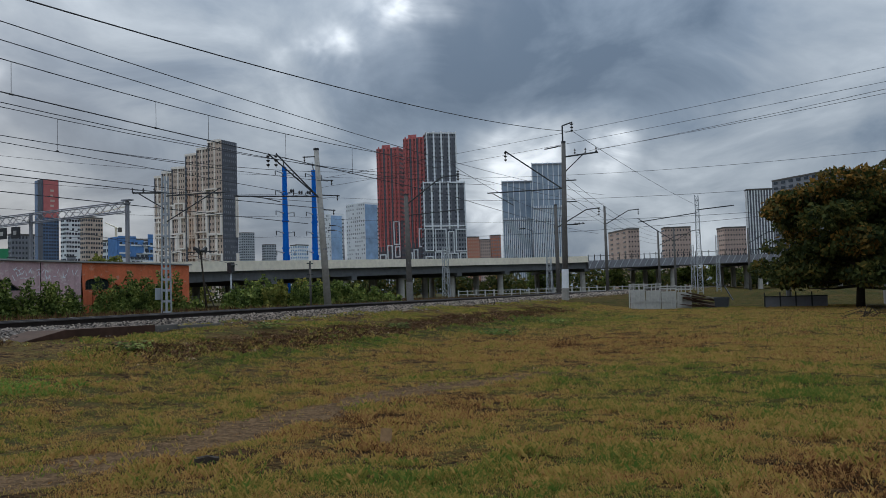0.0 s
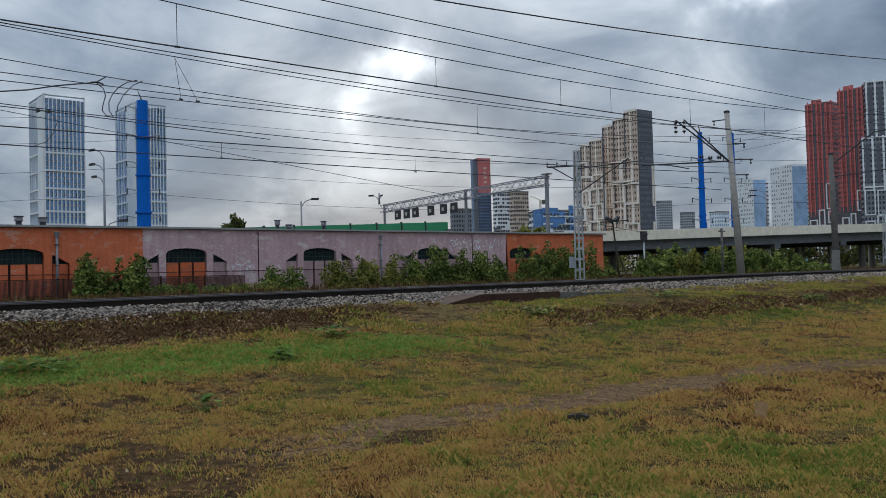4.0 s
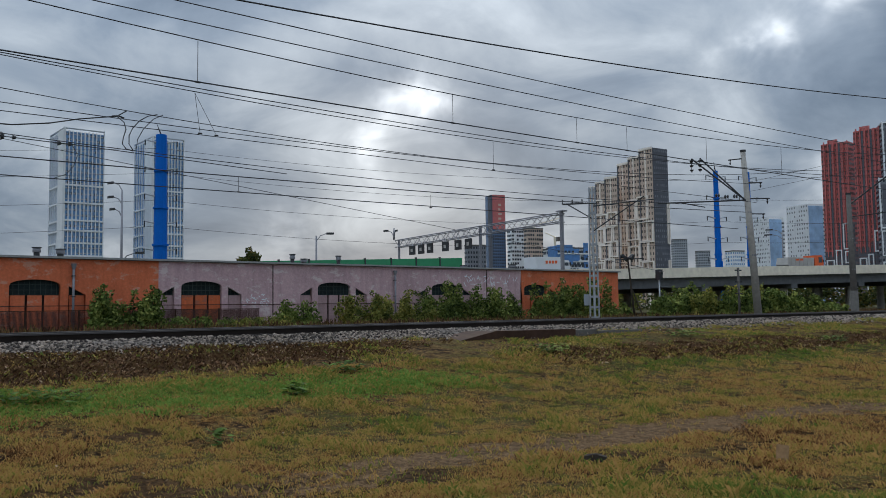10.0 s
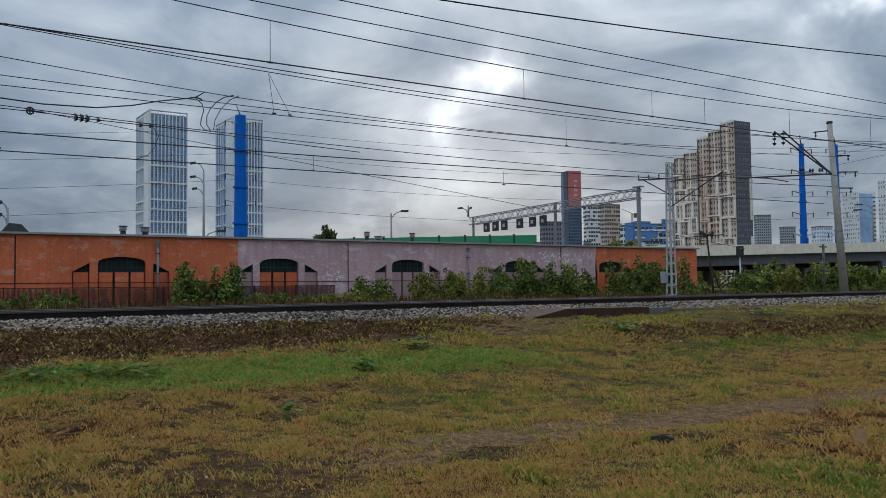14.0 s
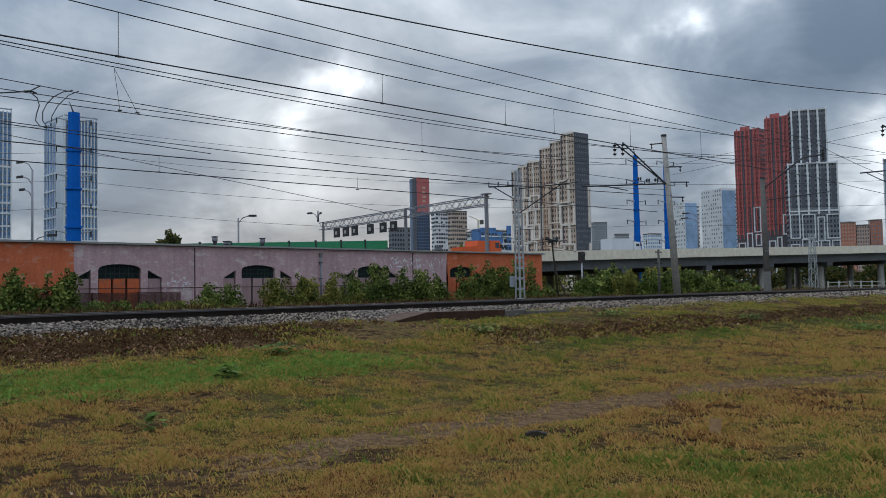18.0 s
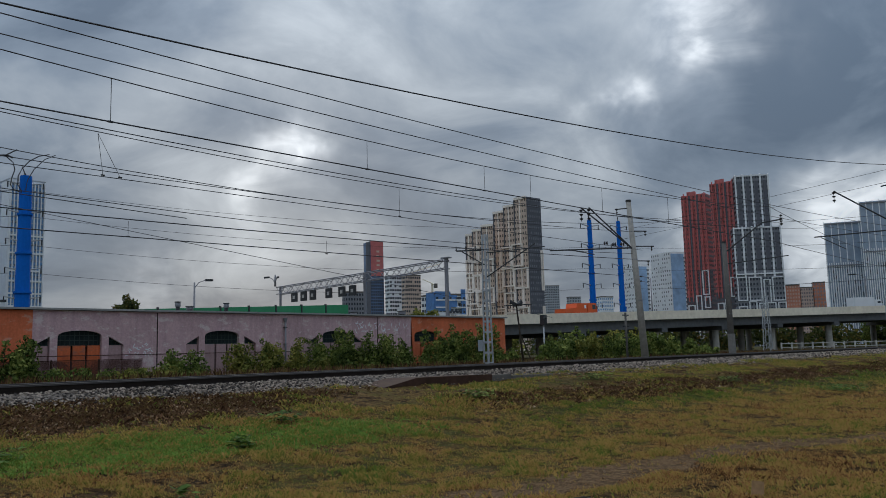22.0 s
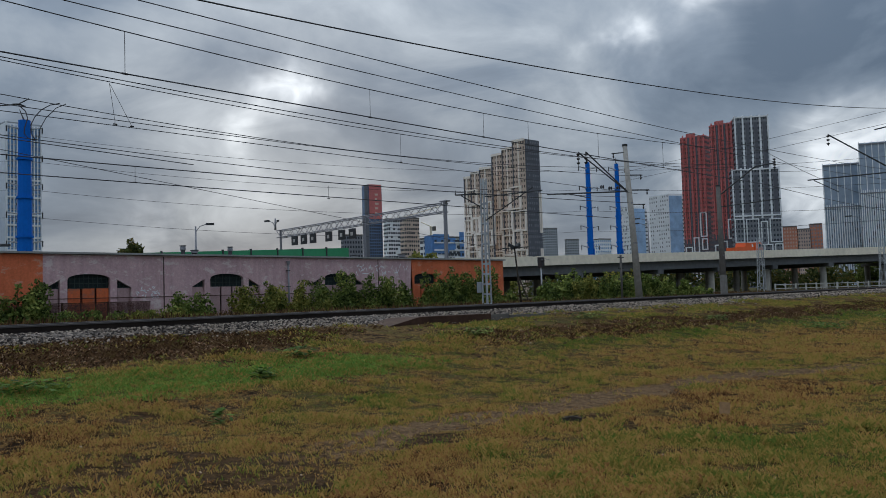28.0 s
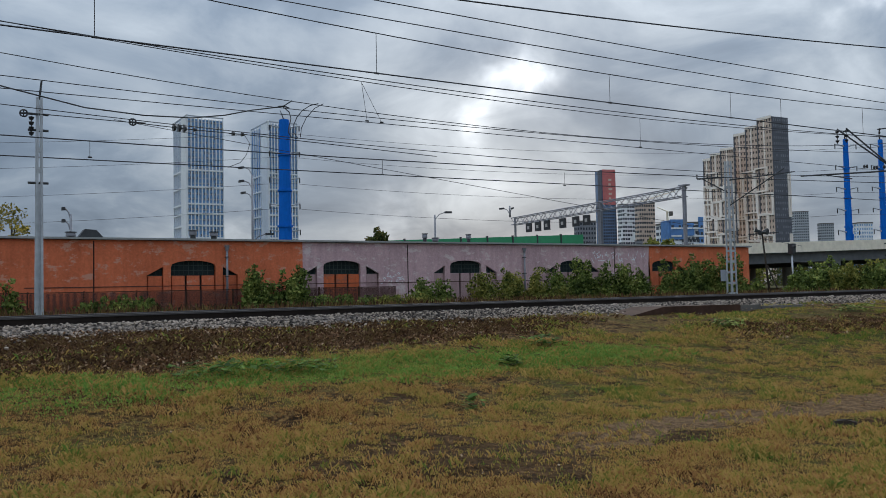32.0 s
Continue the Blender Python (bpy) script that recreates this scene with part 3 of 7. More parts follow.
    for at, c in ((0.32, (0.215, 0.116, 0.040)), (0.52, (0.255, 0.158, 0.048)), (0.74, (0.165, 0.130, 0.032))):
        els.new(at).color = (*c, 1)
    nt.links.new(calc("ADD", layer("fresh"), calc("MULTIPLY", jitter, 0.8)), ramp.inputs[0])
    # near-black ends of turf and soil paint in the shade between blades and clods
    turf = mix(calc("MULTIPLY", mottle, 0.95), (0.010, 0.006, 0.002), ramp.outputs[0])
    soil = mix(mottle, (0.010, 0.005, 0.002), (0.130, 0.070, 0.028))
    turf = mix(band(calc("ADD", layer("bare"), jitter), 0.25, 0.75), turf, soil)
    trod = mix(mottle, (0.065, 0.038, 0.019), (0.250, 0.152, 0.078))
    turf = mix(band(calc("ADD", layer("path"), calc("MULTIPLY", jitter, 0.8)), 0.2, 0.8), turf, trod)
    turf = mix(calc("MULTIPLY", band(calc("ADD", layer("lush"), jitter), 0.3, 0.8), 0.75), turf, mix(mottle, (0.022, 0.032, 0.006), (0.130, 0.190, 0.032)))
    # litter likewise: its near-black end is painted shade between the leaves
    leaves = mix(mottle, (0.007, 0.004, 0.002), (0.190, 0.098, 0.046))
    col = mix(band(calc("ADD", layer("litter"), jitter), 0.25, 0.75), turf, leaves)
    gravel = mix(rough2, (0.040, 0.033, 0.028), (0.24, 0.205, 0.18))
    col = mix(band(calc("ADD", sep.outputs[0], calc("MULTIPLY", fine, 0.4)), -17.1, -16.5), gravel, col)
    rear = mix(mottle, (0.018, 0.020, 0.008), (0.135, 0.115, 0.048))
    col = mix(band(sep.outputs[0], -24.5, -23.5), rear, col)
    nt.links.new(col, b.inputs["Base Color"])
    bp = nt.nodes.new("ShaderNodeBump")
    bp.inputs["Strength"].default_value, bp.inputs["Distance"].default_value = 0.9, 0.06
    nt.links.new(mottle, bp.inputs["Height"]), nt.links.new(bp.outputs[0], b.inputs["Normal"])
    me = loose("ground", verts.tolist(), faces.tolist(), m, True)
    for name, q in zip(("fresh", "bare", "path", "lush", "litter"), cover(verts[:, 0], verts[:, 1])):
        me.attributes.new(name, "FLOAT", "POINT").data.foreach_set("value", q)
    return tagged(new("ground", me), "dry autumn grass, dirt and ballast sloping up to the railway", "ground", "", "structure")


build_ground()


def scatter_blades(name, label, count, where, material, size, width, lean=0.6, category="grass", per=4, flat=0.35, tone=None, swell=0.0):
    """Many bent blades in low tufts as one object; tone sets how fresh they are, swell how much tussocks stand out."""
    rng = np.random.default_rng(len(name) + count)
    x, y = where(rng, count)
    x, y = x[:count], y[:count]
    big = 1 + swell * np.clip(2.2 * fbm(x, y, 1.7, 11, 3), -0.75, 1.2)
    fresh = cover(x, y)[0] if tone is None else np.full(len(x), tone)
    fresh = fresh + rng.normal(0, 0.10, len(x)) + 0.10 * (big - 1)
    z = height(x, y)
    P, z, big = np.repeat(np.stack([x, y], 1), per, 0), np.repeat(z, per), np.repeat(big, per)
    n = len(P)
    P = P + rng.normal(0, size * 0.6, (n, 2))
    a = rng.uniform(0, 6.283, n)
    length = size * big * rng.uniform(0.5, 1.4, n)
    rise = length * rng.uniform(flat * 0.4, flat * 1.7, n)
    run = length * lean * rng.uniform(0.5, 1.0, n)
    w = width * rng.uniform(0.6, 1.5, n)
    dx, dy = np.cos(a), np.sin(a)
    V = np.stack([np.stack([P[:, 0] - dy * w, P[:, 1] + dx * w, z - 0.012], 1),
                  np.stack([P[:, 0] + dy * w, P[:, 1] - dx * w, z - 0.012], 1),
                  np.stack([P[:, 0] + dx * run * 0.45 + dy * w * 0.8, P[:, 1] + dy * run * 0.45 - dx * w * 0.8, z + rise * 0.8], 1),
                  np.stack([P[:, 0] + dx * run, P[:, 1] + dy * run, z + rise], 1)], 1).reshape(-1, 3)
    k = np.arange(n)[:, None] * 4
    F = np.concatenate([k + [0, 1, 2], k + [0, 2, 3]])
    me = loose(name, V.tolist(), F.tolist(), material)
    me.attributes.new("fresh", "FLOAT", "POINT").data.foreach_set("value", np.repeat(fresh, per * 4))
    return tagged(new(name, me), label, category, "", "stuff")


# ---------------------------------------------------------------- railway
def build_track():
    y0, y1 = -140.0, 200.0
    track = thing("railway_track", "single railway track on concrete sleepers over grey ballast", "railway track", kind="structure")
    for x in (-19.10, -20.62):
        side, head = Mesh(), Mesh()
        side.box((x - 0.07, y0, RAIL_Z - 0.18), (x + 0.07, y1, RAIL_Z - 0.155)).box((x - 0.012, y0, RAIL_Z - 0.157), (x + 0.012, y1, RAIL_Z - 0.04))
        head.prism([(x - 0.036, RAIL_Z - 0.042), (x + 0.036, RAIL_Z - 0.042), (x + 0.036, RAIL_Z - 0.008), (x + 0.026, RAIL_Z), (x - 0.026, RAIL_Z), (x - 0.036, RAIL_Z - 0.008)], "y", y0, y1)
        rail = part("rail", side, MAT["rail"], track, "rusty steel rail")
        part("rail_head", head, MAT["rail_head"], rail, "polished running surface")
    me = Mesh().prism([(-1.35, 0), (1.35, 0), (1.33, 0.10), (0.6, 0.07), (-0.6, 0.07), (-1.33, 0.10)], "y", -0.13, 0.13).data("sleeper", MAT["sleeper"])
    for k in range(190):
        part("sleeper", me, None, track, m=pose(-19.86, -18 + k * 0.55, 0.88, 0, 0, random.uniform(-0.5, 0.5)))


build_track()


def build_ballast():
    rng = np.random.default_rng(5)
    ico = bmesh.new()
    bmesh.ops.create_icosphere(ico, subdivisions=1, radius=1)
    base = np.array([v.co[:] for v in ico.verts])
    tri = np.array([[v.index for v in f.verts] for f in ico.faces])
    ico.free()
    keep, V, F = 0, [], []
    for k in range(50000):
        y = -16 + 130 * rng.uniform() ** 1.35
        u = rng.uniform()
        x = -18.72 + 2.10 * u + (rng.normal(0, 0.5) if u > 0.93 else 0)
        s = rng.uniform(0.015, 0.035) * (1 + max(0, y - 20) / 60)
        z = float(np.interp(x, STEPS_X, STEPS_Z)) + s * rng.uniform(-0.2, 1.5)
        q = base * rng.uniform(0.6, 1.25, (len(base), 1)) * np.array([s * rng.uniform(0.8, 1.4), s * rng.uniform(0.8, 1.4), s * rng.uniform(0.6, 1.0)])
        a = rng.uniform(0, 6.28)
        c, d = math.cos(a), math.sin(a)
        q = q @ np.array([[c, d, 0], [-d, c, 0], [0, 0, 1]])
        V.append(q + (x, y, z))
        F.append(tri + keep)
        keep += len(base)
    tagged(new("ballast", loose("ballast", np.concatenate(V).tolist(), np.concatenate(F).tolist(), MAT["stone"])), "loose grey and brownish crushed-stone ballast on the track shoulder", "ballast", "", "stuff")


build_ballast()


# ---------------------------------------------------------------- warehouse
WALL_X, WALL_Y0, WALL_Y1, WALL_TOP = -42.8, 0.4, 52.5, 4.22
BAYS = (9.95, 18.2, 26.45, 34.95, 43.3)


def arch(c, half, spring, rise, n=10):
    return [(c + half * math.cos(math.pi * k / n), spring + rise * math.sin(math.pi * k / n) ** 0.8) for k in range(n + 1)]


def build_warehouse():
    house = thing("warehouse", "long warehouse with flaking orange and mauve paint and arched windows", "building")
    base, front, back = 0.35, WALL_X, WALL_X - 0.45
    for name, y0, y1, mat, label in (("front_wall", WALL_Y0, 15.85, "orange", "orange painted wall"), ("front_wall", 15.85, 41.9, "mauve", "mauve painted wall with graffiti"), ("front_wall", 41.9, WALL_Y1, "orange", "orange painted brick wall")):
        cuts = [c for c in BAYS if y0 < c < y1]
        line = [(y0, base)]
        for c in cuts:
            a, e = max(c - 2.3, y0 + 0.06), min(c + 2.3, y1 - 0.06)
            line += [(a, base), (a, 2.48), (c - 1.5, 2.92), (c - 1.5, base), (c - 1.13, base), (c - 1.13, 2.90)]
            line += arch(c, 1.13, 2.90, 0.32)[1:-1][::-1]
            line += [(c + 1.13, 2.90), (c + 1.13, base), (c + 1.5, base), (c + 1.5, 2.92), (e, 2.48), (e, base)]
        line += [(y1, base), (y1, WALL_TOP), (y0, WALL_TOP)]
        m = Mesh().prism(line, "x", back, front)
        part(name, m, MAT[mat], house, label)
        for c in cuts:
            for y_a, y_b, n in ((max(c - 2.3, y0 + 0.06), c - 1.5, 1), (c - 1.13, c + 1.13, 3), (c + 1.5, min(c + 2.3, y1 - 0.06), 1)):
                w = (y_b - y_a) / n
                inf = "orange" if mat == "orange" else "infill" if c == 18.2 and n == 3 else "infill_m"
                for k in range(n):
                    part("infill_panel", Mesh().box((front - 0.22, y_a + k * w + 0.07, 0.5), (front - 0.12, y_a + (k + 1) * w - 0.05, 2.46)), MAT[inf], house, "boarded panel below the window")
                part("opening_back", Mesh().box((front - 0.34, y_a, 0.4), (front - 0.28, y_b, 3.3)), MAT["gap"], house, "dark gap behind the boards")
                win = part("window", Mesh().box((front - 0.2, y_a + 0.04, 2.47), (front - 0.18, y_b - 0.04, 3.24)), MAT["pane"], house, "dusty dark window glazing")
                bars = Mesh()
                k = y_a + 0.2
                while k < y_b - 0.1:
                    bars.box((front - 0.19, k - 0.012, 2.47), (front - 0.165, k + 0.012, 3.24))
                    k += 0.24
                for z in (2.48, 2.72, 2.97):
                    bars.box((front - 0.19, y_a, z - 0.012), (front - 0.165, y_b, z + 0.012))
                many("glazing_bar", bars, MAT["muntin"], win, "rusty glazing bars")
    part("end_wall", Mesh().box((-62, WALL_Y0, 0.3), (back - 0.003, WALL_Y0 + 0.4, WALL_TOP)), MAT["infill_m"], house, "pale plastered end wall")
    part("end_wall", Mesh().box((-62, WALL_Y1 - 0.4, 0.3), (back - 0.003, WALL_Y1, WALL_TOP)), MAT["orange"], house, "orange brick end wall")
    part("back_wall", Mesh().box((-62.4, WALL_Y0, 0.3), (-62.003, WALL_Y1, WALL_TOP)), MAT["orange"], house)
    roof = Mesh().prism([(-62.5, WALL_TOP + 0.02), (WALL_X + 0.18, WALL_TOP + 0.02), (WALL_X + 0.18, WALL_TOP + 0.12), (-52, WALL_TOP + 0.45), (-62.5, WALL_TOP + 0.12)], "y", WALL_Y0 - 0.15, WALL_Y1 + 0.15)
    roof = part("roof", roof, MAT["roofing"], house, "pale sheet roof with a thin eaves edge")
    for y in (5.2, 22.4, 38.6):
        part("joint", Mesh().box((front, y - 0.03, 0.6), (front + 0.01, y + 0.03, WALL_TOP - 0.05)), MAT["gap"], house, "dark vertical wall joint")
    part("string_line", Mesh().box((front, 2.2, 1.93), (front + 0.02, 41.8, 1.97)), MAT["dado"], house, "thin cable along the wall")


build_warehouse()

netting = thing("mesh_fence", "low dark rusty mesh fence before the warehouse wall", "fence")
for k in range(-1, 8):
    y = 2.3 + 2.375 * k
    part("post", Mesh().box((-42.24, y - 0.03, 0.4), (-42.18, y + 0.03, 1.76)), MAT["rust"], netting)
    m = Mesh()
    for q in range(46):
        m.box((-42.22, y + 0.05 + q * 0.05, 0.45), (-42.2, y + 0.08 + q * 0.05, 1.68))
    many("mesh_panel", m, MAT["dado"], netting, "rusty dark mesh strips")
    part("rail", Mesh().box((-42.235, y + 0.03, 1.69), (-42.19, y + 2.345, 1.73)), MAT["rust"], netting)


def downpipe(y, label):
    p = thing("downpipe", label, "downpipe", pose(WALL_X, y, 0))
    part("pipe", Mesh().bar((0.16, 0, 0.55), (0.16, 0, 3.75), 0.06, 8), MAT["sheet"], p, smooth=True)
    part("hopper", Mesh().bar((0.16, 0, 3.72), (0.16, 0, 4.0), 0.07, 8, 0.14), MAT["sheet"], p, "rainwater hopper")
    for z in (1.2, 2.4, 3.4):
        part("bracket", Mesh().box((0.0, -0.09, z - 0.02), (0.25, 0.09, z + 0.02)), MAT["dark_steel"], p)


downpipe(11.63, "galvanised downpipe on the orange warehouse wall")
downpipe(30.8, "rusty downpipe on the mauve warehouse wall")


# ---------------------------------------------------------------- overpass
def spline(points, step=4.0):
    out, n = [], len(points)
    P = [Vector(p) for p in points]
    for i in range(n - 1):
        a, b, c, d = P[max(i - 1, 0)], P[i], P[i + 1], P[min(i + 2, n - 1)]
        k = max(2, int((c - b).length / step))
        for s in range(k):
            t = s / k
            out.append(0.5 * ((2 * b) + (c - a) * t + (2 * a - 5 * b + 4 * c - d) * t * t + (3 * b - a - 3 * c + d) * t ** 3))
    return out + [P[-1]]


EDGE = [(-65.5, -330, 2.2), (-65.5, -120, 2.4), (-65.5, -40, 2.6), (-65.5, 20, 3.6), (-65.5, 42, 4.7), (-65.5, 58, 5.5), (-65.5, 80.8, 6.1), (-61.5, 108.8, 6.8), (-52.5, 142.9, 7.5), (-40.5, 165.5, 7.9), (-21.6, 180.7, 8.3), (-7.5, 189.0, 8.5), (30, 208, 8.8), (120, 250, 9.0), (460, 400, 9.0)]
ROAD = spline(EDGE)


def ribbon(path, d0, z0, d1, z1):
    """A bar of rectangular section along the road edge; d: metres away from the field side, z: metres from the parapet top."""
    m = Mesh()
    rows = []
    for i, p in enumerate(path):
        t = path[min(i + 1, len(path) - 1)] - path[max(i - 1, 0)]
        t.z = 0
        t.normalize()
        left = Vector((-t.y, t.x, 0))
        rows.append([p + left * d + Vector((0, 0, z)) for d, z in ((d0, z0), (d1, z0), (d1, z1), (d0, z1))])
    for i, r in enumerate(rows):
        m.v += [tuple(q) for q in r]
    for i in range(len(rows) - 1):
        for k in range(4):
            m.f.append((i * 4 + k, i * 4 + (k + 1) % 4, i * 4 + 4 + (k + 1) % 4, i * 4 + 4 + k))
    m.f += [(0, 1, 2, 3), tuple(len(rows) * 4 - 4 + k for k in (3, 2, 1, 0))]
    return m


WIDTH = 24.0
GIRDER = min(range(len(ROAD)), key=lambda i: abs(ROAD[i].y - 62))
SPLIT = min(range(len(ROAD)), key=lambda i: (ROAD[i] - Vector((-38, 168, 7.9))).length)


def build_overpass():
    way = thing("overpass", "concrete road overpass with cream parapet on round columns", "bridge")
    part("parapet", ribbon(ROAD[:SPLIT + 1], 0, -1.25, 0.3, 0), MAT["fascia"], way, "cream concrete parapet")
    part("far_parapet", ribbon(ROAD[:SPLIT + 1], WIDTH - 0.3, -1.25, WIDTH, 0), MAT["fascia"], way)
    part("carriageway", ribbon(ROAD, 0.302, -1.2, WIDTH - 0.302, -0.95), MAT["asphalt"], way, "asphalt carriageway")
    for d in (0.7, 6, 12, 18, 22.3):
        part("girder", ribbon(ROAD[GIRDER:SPLIT + 1], d, -2.5, d + 1.0, -1.2), MAT["girder"], way, "box girder, grey darkened for the shade under the deck")
    part("steel_girder", ribbon(ROAD[SPLIT:], 0, -2.6, 0.5, -0.95), MAT["sheet"], way, "steel girder of the railway span")
    part("steel_girder", ribbon(ROAD[SPLIT:], 12, -2.6, 12.5, -1.2), MAT["sheet"], way)
    part("top_rail", ribbon(ROAD[SPLIT:], 0.1, -0.06, 0.2, 0.02), MAT["dark_steel"], way, "steel handrail")
    post = Mesh().box((-0.06, -0.06, -1.0), (0.06, 0.06, 0.25)).data("railing_post", MAT["dark_steel"])
    brace = Mesh().bar((0, 0, -2.5), (0, 0.9, -1.0), 0.09, 4).data("girder_rib", MAT["steel"])
    for p, q in zip(ROAD[SPLIT:], ROAD[SPLIT + 1:]):
        n = max(1, int((q - p).length / 1.3))
        d = q - p
        a = math.degrees(math.atan2(d.y, d.x)) - 90
        for k in range(n):
            c = p + d * (k / n)
            part("railing_post", post, None, way, m=pose(c.x, c.y, c.z, 0, 0, a))
            part("girder_rib", brace, None, way, m=pose(c.x, c.y, c.z, 0, 0, a) @ pose(0.1, 0, 0))
    col = Mesh().bar((0, 0, -0.3), (0, 0, 1), 0.55, 12).data("column", MAT["pier"], True)
    total, last = 0.0, None
    for i, p in enumerate(ROAD):
        if p.y < 84 or p.y > 235:
            last = p
            continue
        total += (p - last).length if last else 0
        last = p
        if total > (13 if p.y < 160 else 17):
            total = 0
            t = ROAD[i + 1] - ROAD[i - 1]
            t.z = 0
            t.normalize()
            left = Vector((-t.y, t.x, 0))
            cap = Mesh()
            a = math.degrees(math.atan2(t.y, t.x)) - 90
            for d in (2.5, 9, 15.5, 22):
                c = p + left * d
                ob = part("column", col, None, way, m=pose(c.x, c.y, 0.5))
                ob.scale = (1, 1, p.z - 2.6 - 0.5 - 0.4)
            # pier caps take the girders' colour, darkened for deck shade
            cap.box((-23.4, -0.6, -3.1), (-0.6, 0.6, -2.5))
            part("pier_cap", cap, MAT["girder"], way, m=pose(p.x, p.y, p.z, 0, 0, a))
    bank = Mesh()
    bank.prism([(-64.0, 0.3), (-65.4, 2.6), (-88.5, 2.6), (-90.5, 0.3)], "y", -330, 66)
    part("embankment", bank, MAT["concrete_dark"], way, "filled approach ramp")


build_overpass()

# noise barrier along the approach ramp
barrier = thing("noise_barrier", "green metal noise barrier along the elevated road", "barrier")
def barrier_top(y):
    return float(np.interp(y, (-40, 20, 56), (3.6, 5.35, 6.76)))


for k in range(22):
    y = 55.8 - 3.0 * (k + 1)
    part("barrier_panel", Mesh().prism([(y + 0.06, 3.0), (y + 2.94, 3.0), (y + 2.94, barrier_top(y + 3)), (y + 0.06, barrier_top(y))], "x", -65.9, -65.8), MAT["green"], barrier)
    part("barrier_post", Mesh().box((-65.95, y - 0.06, 2.6), (-65.72, y + 0.06, barrier_top(y) + 0.12)), MAT["dark_steel"], barrier)


# ---------------------------------------------------------------- towers
class Block:
    """A block of flats given by its near corner, the heading of its right-hand face, both widths and its top."""

    def __init__(self, x, y, turn, right, left, top, base=0.0):
        self.c, self.top, self.base, self.w = (x, y), top, base, (right, left)
        a = radians(turn)
        self.d = ((math.cos(a), math.sin(a)), (-math.sin(a), math.cos(a)))
        self.n = ((math.sin(a), -math.cos(a)), (-math.cos(a), -math.sin(a)))

    def body(self):
        (x, y), (r, l) = self.c, self.w
        (a, b) = self.d
        pts = [(x, y), (x + a[0] * r, y + a[1] * r), (x + a[0] * r + b[0] * l, y + a[1] * r + b[1] * l), (x + b[0] * l, y + b[1] * l)]
        return Mesh().prism(pts, "z", self.base, self.top)

    def strip(self, m, side, u0, u1, z0, z1, out=0.15):
        """A flat box on a face: side 0 is the right-hand one, 1 the left-hand one; u and z in metres."""
        d, n = self.d[side], self.n[side]
        x, y = self.c
        pts = [(x + d[0] * u + n[0] * o, y + d[1] * u + n[1] * o) for u, o in ((u0, -0.05), (u1, -0.05), (u1, out), (u0, out))]
        m.prism(pts, "z", z0, z1)

    def windows(self, side, nx, nz, fw=0.55, fh=0.6, u0=0.0, u1=1.0, z0=0.0, z1=1.0, out=0.12, skip=0.0, seed=1):
        rng, m = random.Random(seed), Mesh()
        W, H = self.w[side], self.top - self.base
        du, dz = W * (u1 - u0) / nx, H * (z1 - z0) / nz
        for i in range(nx):
            for j in range(nz):
                if rng.random() < skip:
                    continue
                u, z = W * u0 + du * (i + 0.5), self.base + H * z0 + dz * (j + 0.5)
                self.strip(m, side, u - du * fw / 2, u + du * fw / 2, z - dz * fh / 2, z + dz * fh / 2, out)
        return m

    def outline(self, m, side, u0, u1, z0, z1, t, out=0.4):
        """A raised picture-frame outline in fractions of the face."""
        W, H = self.w[side], self.top - self.base
        a, b, c, d = W * u0, W * u1, self.base + H * z0, self.base + H * z1
        for q in ((a, b, c, c + t), (a, b, d - t, d), (a, a + t, c + t, d - t), (b - t, b, c + t, d - t)):
            self.strip(m, side, *q, out)


def white_tower(label, numbers):
    t = thing("office_tower", label, "tower", group="pair of white and blue glass towers")
    b = Block(*numbers)
    part("facade", b.body(), MAT["curtain"], t, "blue glass curtain wall")
    L, H = b.w[1], b.top
    for side, n in ((0, 10), (1, 7)):
        W = b.w[side]
        for k in range(n + 1):
            fin = Mesh()
            b.strip(fin, side, W * k / n - 0.28, W * k / n + 0.28, 0, H + (2.5 if k in (0, n) else 0.6), 0.9)
            part("fin", fin, MAT["white"], t, "white vertical fin")
    for z in (0.06, 0.12, 0.18, 0.25, 0.324, 0.393, 0.461, 0.516, 0.612, 0.708):
        for side in (0, 1):
            band = Mesh()
            b.strip(band, side, 0, b.w[side], H * z - 0.5, H * z + 0.5, 0.95)
            part("band", band, MAT["white"], t, "white spandrel band")
    for side in (0, 1):
        band = Mesh()
        b.strip(band, side, 0, b.w[side], H + 1.4, H + 2.0, 0.95)
        part("roof_rail", band, MAT["pale"], t)
    wide = Mesh()
    b.strip(wide, 1, 0, L * 0.36, 0, H + 1.0, 1.0)
    part("corner_panel", wide, MAT["white"], t, "white corner cladding")
    many("slab_edge", b.windows(0, 10, 34, 0.5, 0.14, out=0.25), MAT["pale"], t, "floor edges behind the glass")
    many("dark_pane", b.windows(0, 20, 34, 0.5, 0.5, out=0.1, skip=0.6, seed=3), MAT["window"], t, "dark panes of the curtain wall")


white_tower("tall white-finned blue glass office tower", (-522.8, 133.8, 90.5, 22.3, 29.8, 109.5))
white_tower("white-finned blue glass office tower behind a blue pylon", (-533.7, 190.1, 90.3, 20.0, 32.8, 112.5))


